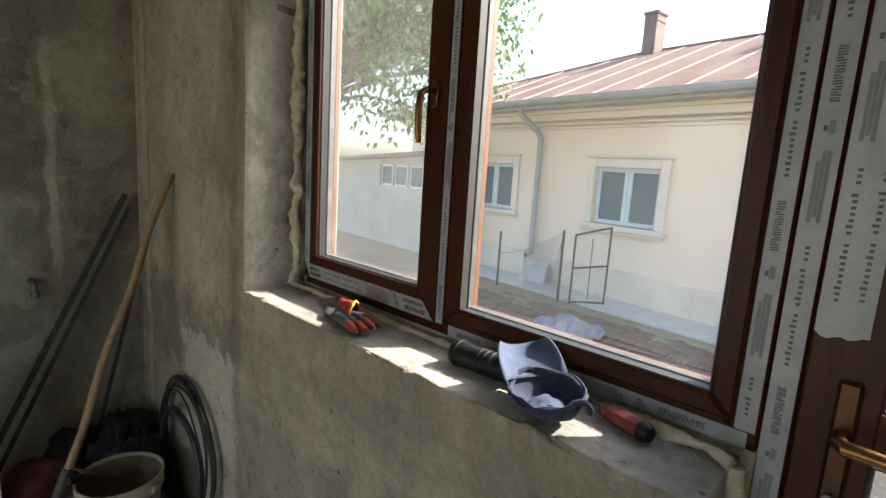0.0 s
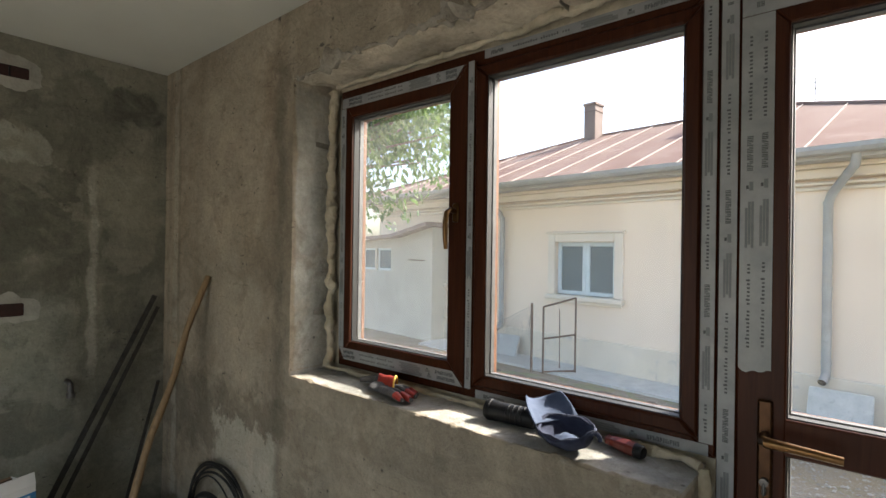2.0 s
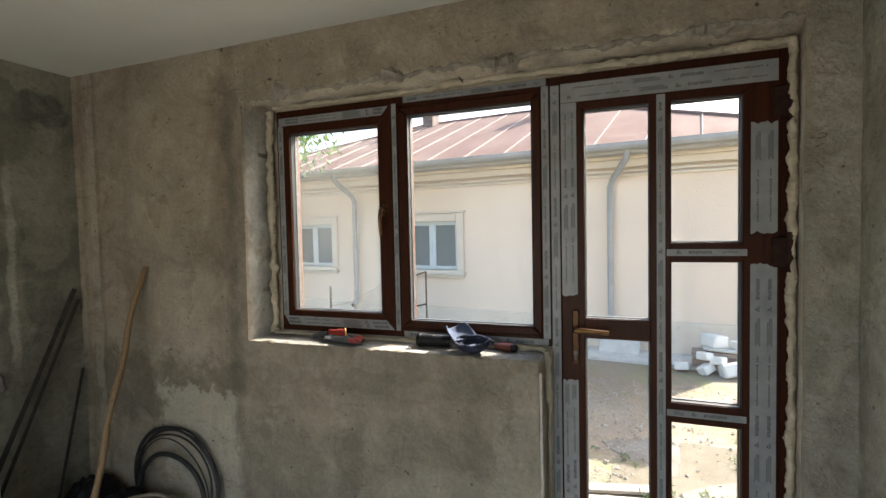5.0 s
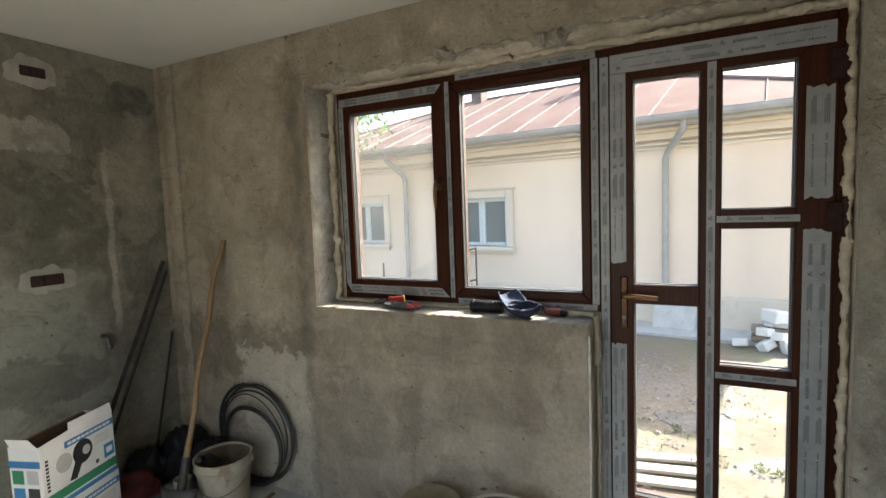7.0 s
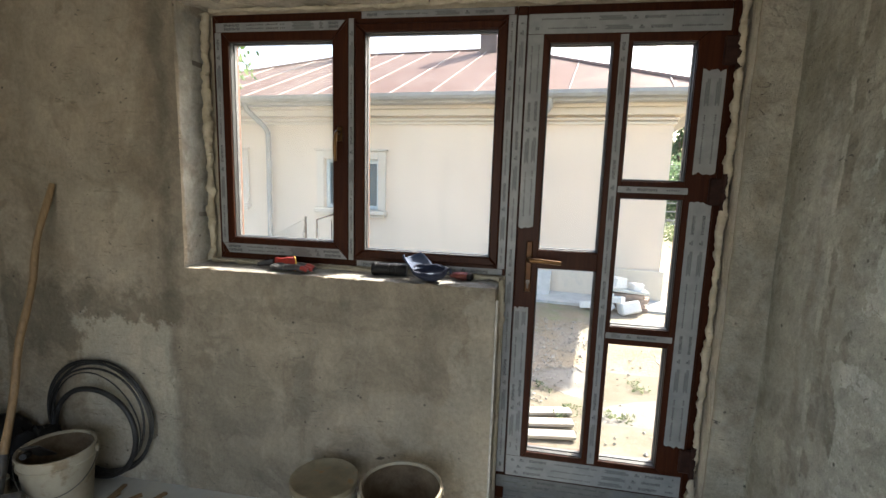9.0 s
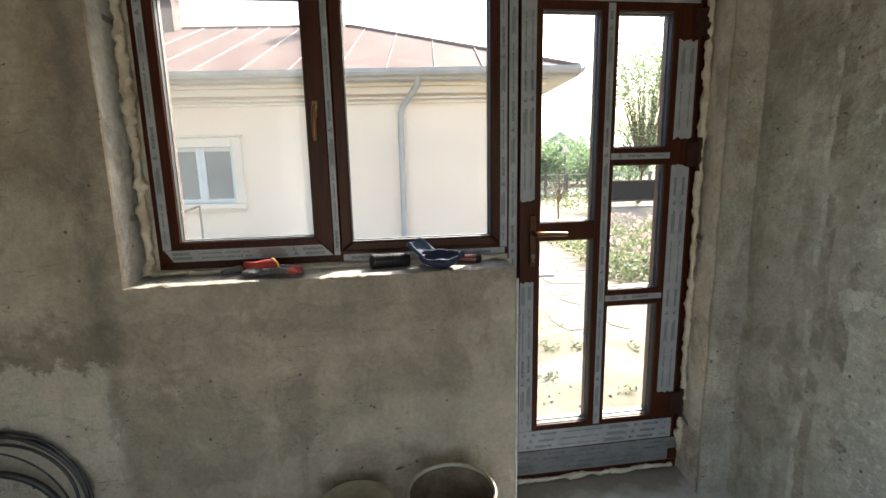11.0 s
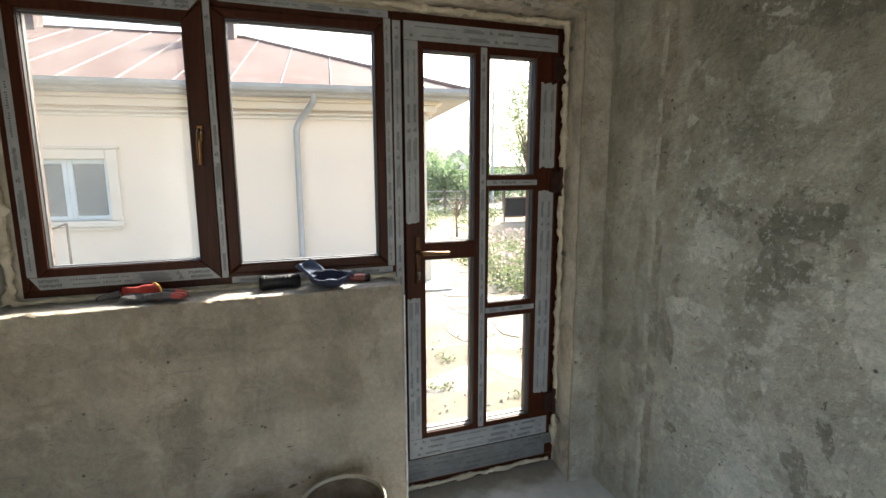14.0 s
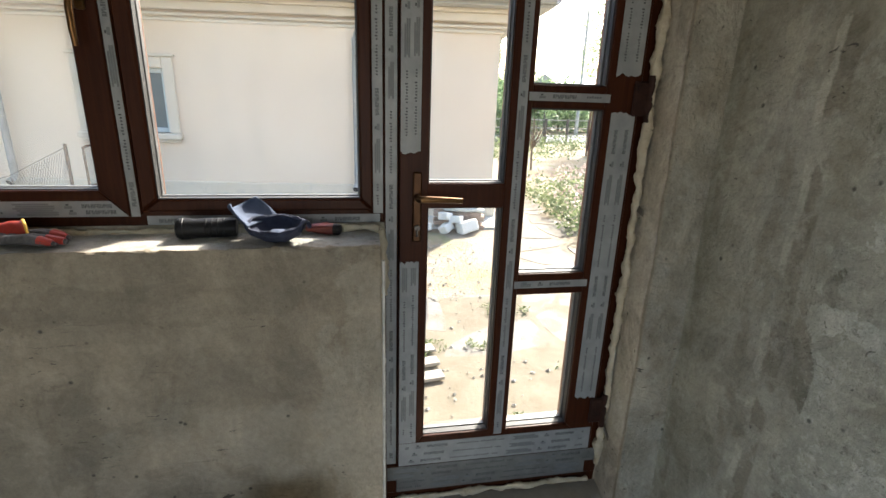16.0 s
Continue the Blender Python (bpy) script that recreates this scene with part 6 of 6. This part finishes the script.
for k, (dx, ln, up) in enumerate(((-0.045, 0.11, 0.016), (-0.022, 0.125, 0.014), (0.002, 0.12, 0.018), (0.028, 0.10, 0.015))):
    p0 = Vector((0.0 + dx * 0.4, 0.03, 0.02))
    p1 = Vector((dx * 0.9, -0.03, up + 0.012))
    p2 = Vector((dx * 1.1, 0.01 - ln, up))
    bm = B()
    tube(bm, [p0, p1, p1.lerp(p2, 0.6), p2], [0.012, 0.013, 0.0125, 0.006], 10, False, 0.25, k)
    fin = part("finger", bm, GREY_CLOTH, glove, "", True)
    bm = B()
    tube(bm, [p1.lerp(p2, 0.45) + Vector((0, 0, 0.002)), p2 + Vector((0, 0.006, 0.002))], [0.0132, 0.009], 10, False, 0.2, k)
    part("finger_tip", bm, RED_CLOTH, fin, "red coated fingertip", True)
bm = B()
tube(bm, [(0.06, 0.13, 0.02), (0.05, 0.17, 0.018), (0.03, 0.20, 0.014)], [0.016, 0.014, 0.008], 10, False, 0.3, 9)
part("thumb", bm, GREY_CLOTH, glove, "", True)

# broken plaster along the lintel
bm = B()
pts = [Vector((0.004, y, OPEN_TOP + 0.006 + lintel_slope(y))) for y in [OPEN_L - 0.02 - 2.3 * k / 180 for k in range(181)]]
pts = [p + Vector((0.014 * noise.noise(p * 9), 0, 0.020 * noise.noise(p * 7 + Vector((5, 0, 0))))) for p in pts]
tube(bm, pts, [0.021 * max(0.12, 0.35 + max(0, noise.noise(p * 8)) * 1.9 + 0.5 * noise.noise(p * 37)) for p in pts], 8, False, 0.75, 3)
tagged(part("broken_plaster", bm, RUBBLE, None, "", True), "broken pale plaster edge along the lintel", "plaster", "", "structure")
bm = B()
pts = [Vector((0.004, y, SILL - 0.006)) for y in [OPEN_L - 0.02 - 1.42 * k / 120 for k in range(121)]]
pts = [p + Vector((0.009 * noise.noise(p * 19), 0, 0.009 * noise.noise(p * 17) + 0.004 * noise.noise(p * 60))) for p in pts]
tube(bm, pts, [0.011 * (0.4 + max(0, noise.noise(p * 23)) * 1.5 + 0.5 * noise.noise(p * 57)) for p in pts], 7, False, 0.6, 4)
tagged(part("broken_plaster", bm, PLASTER, None, "", True), "crumbly grey plaster edge of the sill", "plaster", "", "structure")


bm = B()
box(bm, (-0.0045, 0.047, 0.0), (0.010, 0.0565, 1.085), 0.002)
tagged(part("corner_bead", bm, GALV_PALE), "pale galvanised corner bead at the end of the parapet", "trim", "", "structure")


# ---- things in the corner ----
def pail(name, label, at, h, r0, r1, lid=None, broken=False, inside=None, rz=0):
    """A plastic pail with thick wall, rolled rim, lugs and wire handle."""
    t = thing(name, label, "bucket", at, rz)
    bm = B()
    prof = [(0.0, 0.002), (r0 - 0.004, 0.0), (r0, 0.006), (r0 + (r1 - r0) * 0.82, h * 0.82), (r1 + 0.004, h * 0.825), (r1 + 0.004, h * 0.85), (r1 - 0.001, h * 0.855), (r1, h - 0.012), (r1 + 0.005, h - 0.010), (r1 + 0.005, h), (r1 - 0.002, h), (r1 - 0.004, h - 0.012), (r0 - 0.002, 0.012), (0.0, 0.012)]
    vs = lathe(bm, prof, 36)
    if broken:
        for v in vs:
            a = math.atan2(v.co.y, v.co.x)
            bite = max(0.0, math.cos((a - 3.0) * 2.2)) if abs(a - 3.0) < 0.7 else 0.0
            if v.co.z > h * 0.86:
                v.co.z -= 0.045 * bite * (v.co.z - h * 0.86) / (h * 0.14) * 1.6
    part("body", bm, PAIL, t, "", True)
    if inside:
        bm = B()
        lathe(bm, [(r0 - 0.002, 0.05), (r1 - 0.0045, h - 0.012), (r1 - 0.008, h - 0.012), (r0 - 0.008, 0.07), (0.0, 0.06)], 36)
        part("crust", bm, inside, t, "dried brown crust inside", True)
    for s in (1, -1):
        bm = B()
        box(bm, (-0.014, s * (r1 - 0.002), h - 0.055), (0.014, s * (r1 + 0.012), h - 0.022), 0.004)
        part("lug", bm, PAIL, t)
    bm = B()
    tube(bm, [((r1 + 0.012) * math.sin(a) * -0.9, (r1 + 0.010) * math.cos(a), h - 0.04 - 0.13 * math.sin(a)) for a in [math.pi * k / 16 for k in range(17)]], 0.0022, 6)
    part("wire_handle", bm, STEEL, t, "thin wire handle")
    if lid:
        bm = B()
        lathe(bm, [(r1 + 0.006, h - 0.02), (r1 + 0.008, h - 0.018), (r1 + 0.008, h + 0.004), (r1 + 0.002, h + 0.006), (r1 - 0.012, h - 0.004), (r1 * 0.5, h - 0.002), (0.0, h - 0.003)], 36)
        part("lid", bm, lid, t, "stained beige lid", True)
    return t


pail("bucket", "dirty white plastic bucket with a dried brown crust, broken rim", (-0.275, 0.375, 0.001), 0.38, 0.128, 0.158, None, True, CRUST, 20)
pail("lidded_pail", "dirty white pail closed with a stained beige lid", (-0.215, 0.725, 0.001), 0.315, 0.118, 0.134, LID, False, None, 70)
b3 = pail("bucket", "white plastic bucket with tools beside the shovel", (-0.285, 1.985, 0.001), 0.325, 0.118, 0.146, None, False, CRUST, 35)
bm = B()
box(bm, (-0.10, -0.035, -0.004), (0.12, 0.035, 0.004), 0.003, pose(-0.34, 2.02, 0.33, 0, 38, 30))
tr = tagged(part("trowel", bm, STEEL_DARK), "dark steel trowel standing in the bucket", "trowel")
bm = B()
tube(bm, [(-0.41, 1.985, 0.36), (-0.45, 1.96, 0.375)], [0.016, 0.013], 10)
part("grip", bm, BLACK_PLASTIC, tr, "", True)

# shovel leaning on the window wall
sh = thing("shovel", "shovel with a worn pale ash handle leaning on the wall", "shovel", (-0.50, 2.065, 0.0))
top, foot = Vector((0.49, 0.13, 1.49)), Vector((0.045, 0.01, 0.30))
bm = B()
pts = [foot.lerp(top, k / 14) + Vector((0.006 * math.sin(k * 0.9), 0.024 * (k / 10.5 if k < 10.5 else max(0, (14 - k) / 3.5)) + 0.005 * math.sin(k * 1.3), 0)) for k in range(15)]
tube(bm, pts, [0.0165 - 0.001 * (k / 14) + 0.0014 * math.sin(k * 2.1) for k in range(15)], 12)
part("shaft", bm, ASH, sh, "pale worn wooden shaft", True)
bm = B()
tube(bm, [foot.lerp(top, -0.08), foot.lerp(top, 0.05)], [0.023, 0.021], 12)
part("socket", bm, STEEL_DARK, sh, "", True)
bm = B()
grid = []
for i in range(9):
    f = i / 8
    row = []
    for j in range(9):
        s = j / 8 * 2 - 1
        w = 0.105 * (1.0 if f < 0.6 else math.sqrt(max(0.05, 1 - ((f - 0.6) / 0.42) ** 2)))
        row.append(bm.verts.new((0.0 - 0.05 * f - 0.03 * (1 - s * s) + s * 0.03, -w * s, 0.232 - 0.23 * f)))
    grid.append(row)
for p, q in zip(grid, grid[1:]):
    for j in range(8):
        bm.faces.new((p[j], p[j + 1], q[j + 1], q[j]))
solid(part("blade", bm, STEEL_DARK, sh, "dark steel blade", True), 0.004)


def angle_bar(a, b, w, material, label):
    """A steel angle: two thin flanges along the line from a to b."""
    a, b = Vector(a), Vector(b)
    m = (b - a).to_track_quat("Z", "Y").to_matrix().to_4x4()
    ln = (b - a).length
    bm = B()
    prism(bm, [(0, 0, 0), (w, 0, 0), (w, 0.004, 0), (0.004, 0.004, 0), (0.004, w, 0), (0, w, 0)], (0, 0, ln))
    bmesh.ops.transform(bm, matrix=Matrix.Translation(a) @ m, verts=bm.verts)
    return tagged(part("steel_bar", bm, material), label, "bar", "bars in the corner")


angle_bar((-0.71, 2.665, 0.0), (-0.055, 2.690, 1.36), 0.026, STEEL_DARK, "dark steel angle bar leaning in the corner")
angle_bar((-0.66, 2.640, 0.0), (-0.045, 2.680, 1.30), 0.02, STEEL_DARK, "dark steel angle bar leaning in the corner")
angle_bar((-0.27, 2.655, 0.0), (-0.035, 2.690, 0.90), 0.018, STEEL_DARK, "thin dark steel bar leaning in the corner")

# coil of black hose against the wall
coil = thing("hose_coil", "loose coil of thin black hose leaning on the wall", "hose", (-0.035, 2.0, 0.335))
for k, (r, dx, dy, dz) in enumerate(((0.298, 0.0, 0.012, 0.0), (0.290, -0.012, 0.004, 0.008), (0.284, 0.010, -0.006, 0.002), (0.275, -0.022, 0.012, -0.012), (0.294, 0.016, -0.002, -0.004), (0.262, -0.03, 0.02, -0.03))):
    bm = B()
    n = 56
    pts = []
    for j in range(n):
        a = 2 * math.pi * j / n
        rr = r * (1 + 0.018 * math.sin(2 * a + k) + 0.01 * math.sin(3 * a + 2 * k))
        pts.append((0.45 * dx + 0.006 * math.sin(2 * a + 1.3 * k) - 0.008 * (1 - math.sin(a)) * 0.5, dy + rr * math.cos(a), dz + rr * math.sin(a)))
    tube(bm, pts, 0.0056 if k != 5 else 0.0035, 7, True)
    part("loop", bm, HOSE, coil, "", True)
bm = B()
pts = [(-0.022 + 0.004 * math.sin(3 * a), 0.02 + 0.235 * math.cos(a), -0.075 + 0.235 * math.sin(a)) for a in [2 * math.pi * j / 48 for j in range(48)]]
tube(bm, pts, 0.013, 9, True)
part("thick_loop", bm, HOSE, coil, "thicker black inner loop", True)

# black lumps added for the darkness behind the shovel, and a red bag
bm = B()
blob(bm, (-0.145, 2.50, 0.15), (0.12, 0.17, 0.19), None, 2.0, 0.3, 4)
tagged(part("dark_lump", bm, BLACK_PLASTIC, None, "", True), "crumpled black lump added for the dark of the corner", "bag")
bm = B()
blob(bm, (-0.12, 2.29, 0.13), (0.10, 0.14, 0.15), None, 7.0, 0.3, 4)
tagged(part("dark_lump", bm, BLACK_PLASTIC, None, "", True), "black lump added for the dark beside the hose coil", "bag")
bm = B()
blob(bm, (-0.33, 2.60, 0.12), (0.13, 0.10, 0.14), None, 11.0, 0.3, 4)
tagged(part("dark_lump", bm, BLACK_PLASTIC, None, "", True), "small black lump added for the dark against the wall", "bag")
bm = B()
blob(bm, (-0.47, 2.53, 0.09), (0.15, 0.13, 0.10), None, 5.0, 0.25)
tagged(part("red_bag", bm, mottled("dark_red_bag", (0.05, 0.007, 0.007), (0.08, 0.011, 0.011), 0.5, 12), None, "", True), "crumpled dark red bag on the floor", "bag")
bm = B()
lathe(bm, [(0.0, 0.0), (0.045, 0.0), (0.05, 0.005), (0.05, 0.11), (0.052, 0.115), (0.047, 0.118), (0.045, 0.11), (0.044, 0.01), (0.0, 0.01)], 22, Matrix.Translation((-0.30, 2.33, 0.0)))
tagged(part("paint_tub", bm, PAIL, None, "", True), "small white plastic tub behind the shovel", "tub")
for k in range(9):
    bm = B()
    ln = RND.uniform(0.05, 0.11)
    box(bm, (-ln, -0.011, -0.006), (ln, 0.011, 0.006), 0.002, pose(-0.20 + RND.uniform(-.1, .06), 1.74 + RND.uniform(-.12, .1), 0.008 + 0.012 * (k % 3), 0, RND.uniform(-4, 4), RND.uniform(0, 180)))
    tagged(part("wood_scrap", bm, ASH), "short raw wooden offcut on the floor", "offcut", "wood scraps")


CARD_DARK = mottled("dark_brown_board", (0.075, 0.045, 0.03), (0.11, 0.068, 0.045), 0.9, 8)


def carton(at, rz, w, d, h, label, opened):
    """An open printed carton: four walls, floor, flaps and its printing as flat plates."""
    t = thing("carton", label, "box", at, rz, "stacked cartons")
    th = 0.004
    for name, a, b in (("front_panel", (0, 0, 0), (w, th, h)), ("back_panel", (0, d - th, 0), (w, d, h)), ("side_panel", (0, th, 0), (th, d - th, h)), ("side_panel", (w - th, th, 0), (w, d - th, h)), ("bottom_panel", (th, th, 0), (w - th, d - th, th))):
        bm = B()
        box(bm, a, b, 0.0012)
        part(name, bm, CARD_WHITE if name != "back_panel" else CARD_BROWN, t)
    if opened:
        bm = B()
        box(bm, (th, d - th - 0.012, 0.02), (w - th, d - th - 0.009, h - 0.004))
        part("inner_lining", bm, CARD_DARK, t, "dark brown inside of the carton")
        bm = B()
        prism(bm, [(0.0, -0.001, h), (w, -0.001, h), (w, 0.01, h + 0.045), (0.4 * w, 0.01, h + 0.045), (0.38 * w, 0.004, h + 0.012), (0, 0, h + 0.002)], (0, 0.003, 0))
        part("front_flap", bm, CARD_WHITE, t, "narrow creased flap")
        bm = B()
        prism(bm, [(-0.002, 0.01, h), (-0.002, d - 0.02, h), (-0.03, d - 0.03, h + 0.05), (-0.03, 0.02, h + 0.05)], (0.003, 0, 0))
        part("side_flap", bm, CARD_WHITE, t, "bent white flap")

    def plate(u0, u1, z0, z1, mat_, lift=0.0012):
        bm = B()
        box(bm, (u0 * w, -lift, z0 * h), (u1 * w, -0.0002, z1 * h))
        part("print_patch", bm, mat_, t)

    plate(0.30, 1.0, 0.80, 0.90, INK_BLUE)
    plate(0.0, 1.0, 0.10, 0.24, INK_GREEN)
    plate(0.0, 1.0, 0.0, 0.07, INK_BLUE)
    for k in range(9):
        plate(0.05, 0.085, 0.30 + k * 0.055, 0.335 + k * 0.055, INK_BLACK)
    plate(0.83, 0.98, 0.30, 0.52, INK_BLUE)
    plate(0.86, 0.95, 0.37, 0.46, CARD_WHITE, 0.002)
    for k in range(4):
        plate(0.70, 0.92, 0.60 + 0.04 * k, 0.615 + 0.04 * k, INK_GREY)
    plate(0.70, 0.74, 0.30, 0.36, INK_BLACK)
    for k in range(10):
        plate(0.34 + 0.062 * k, 0.34 + 0.062 * k + 0.048, 0.83, 0.87, CARD_WHITE, 0.002)
    for u, z, r, mat_, lift in ((0.28, 0.60, 0.042, INK_GREY, 0.0013), (0.53, 0.62, 0.055, INK_BLACK, 0.0013), (0.58, 0.62, 0.022, INK_GREY, 0.0022)):
        bm = B()
        prism(bm, [(u * w + r * math.cos(q), -lift, z * h + r * 1.05 * math.sin(q)) for q in [2 * math.pi * k / 24 for k in range(24)]], (0, lift - 0.0002, 0))
        part("print_patch", bm, mat_, t)
    bm = B()
    prism(bm, [(0.44 * w, -0.0014, 0.58 * h), (0.53 * w, -0.0014, 0.50 * h), (0.42 * w, -0.0014, 0.26 * h), (0.33 * w, -0.0014, 0.28 * h)], (0, 0.001, 0))
    part("print_patch", bm, INK_BLACK, t)
    for y0, y1, z0, z1, mat_ in ((0.02, 0.98, 0.70, 0.80, INK_BLUE), (0.1, 0.45, 0.46, 0.66, INK_GREY), (0.55, 0.9, 0.46, 0.66, INK_GREEN), (0.1, 0.45, 0.18, 0.40, INK_BLACK), (0.55, 0.9, 0.18, 0.40, INK_BLUE), (0.02, 0.98, 0.05, 0.12, INK_GREEN)):
        bm = B()
        box(bm, (-0.0012, y0 * d, z0 * h), (-0.0002, y1 * d, z1 * h))
        part("print_patch", bm, mat_, t)
    return t


carton((-1.005, 2.25, 0.001), 19.0, 0.415, 0.165, 0.325, "white, blue and green printed carton below another", False)
carton((-1.005, 2.25, 0.328), 19.0, 0.405, 0.165, 0.315, "open white, blue and green printed carton on another", True)


# ---- on the left wall ----
def chased_box(x0, x1, z0, z1, margin, label, seed):
    """A ragged gypsum patch round a brick-coloured plate, darkened for a hole's shade."""
    t = thing("socket_box", label, "socket box", ((x0 + x1) / 2, Y_LEFT, (z0 + z1) / 2), 0, "chased socket boxes")
    hw, hh = (x1 - x0) / 2, (z1 - z0) / 2
    bm = B()
    n = 64
    inner, outer = [], []
    for k in range(n):
        a = 2 * math.pi * k / n
        c, s = math.cos(a), math.sin(a)
        q = min(hw / max(1e-6, abs(c)), hh / max(1e-6, abs(s)))
        inner.append(Vector((c * q, -0.011, s * q)))
        wob = 1 + 0.6 * noise.noise(Vector((c * 1.4, s * 1.4, seed))) + 0.22 * noise.noise(Vector((c * 3, s * 3, seed))) + 0.12 * noise.noise(Vector((c * 13, s * 13, seed)))
        outer.append(Vector((c * (q + margin * wob), -0.0045, s * (q + margin * wob))))
    vi, vo = [bm.verts.new(p) for p in inner], [bm.verts.new(p) for p in outer]
    vb, vw = [bm.verts.new(p + Vector((0, 0.012, 0))) for p in inner], [bm.verts.new(p + Vector((0, 0.012, 0))) for p in outer]
    for k in range(n):
        j = (k + 1) % n
        bm.faces.new((vi[k], vi[j], vo[j], vo[k]))
        bm.faces.new((vb[k], vb[j], vi[j], vi[k]))
        bm.faces.new((vo[k], vo[j], vw[j], vw[k]))
    part("gypsum_patch", bm, WHITE_PATCH, t, "ragged pale gypsum patch", True)
    bm = B()
    box(bm, (-hw * 1.02, -0.0045, -hh * 1.05), (hw * 1.02, 0.006, hh * 1.05))
    part("recess", bm, BRICK_DARK, t, "dark red-brown plate for the shaded recess")
    bm = B()
    box(bm, (-hw * 0.25, -0.008, -hh * 1.0), (-hw * 0.12, -0.0046, hh * 1.0), 0.001)
    part("divider", bm, BLACK_PLASTIC, t)
    return t


chased_box(-0.718, -0.600, 2.392, 2.446, 0.055, "chased socket box hole in a ragged pale patch", 1.0)
chased_box(-0.766, -0.608, 1.302, 1.362, 0.045, "chased socket box hole in a pale gypsum patch", 4.0)
pipe = thing("pipe_stub", "capped grey water pipe stub in the wall", "pipe", (-0.44, Y_LEFT, 0.945))
bm = B()
tube(bm, [(0, 0.01, 0.02), (0, -0.03, 0.02), (0.004, -0.042, 0.012), (0.006, -0.045, -0.03)], 0.013, 12)
part("elbow", bm, STEEL, pipe, "", True)
bm = B()
lathe(bm, [(0.0, -0.055), (0.017, -0.053), (0.018, -0.03), (0.0, -0.028)], 12, Matrix.Translation((0.006, -0.045, 0)))
part("plug", bm, STEEL, pipe)
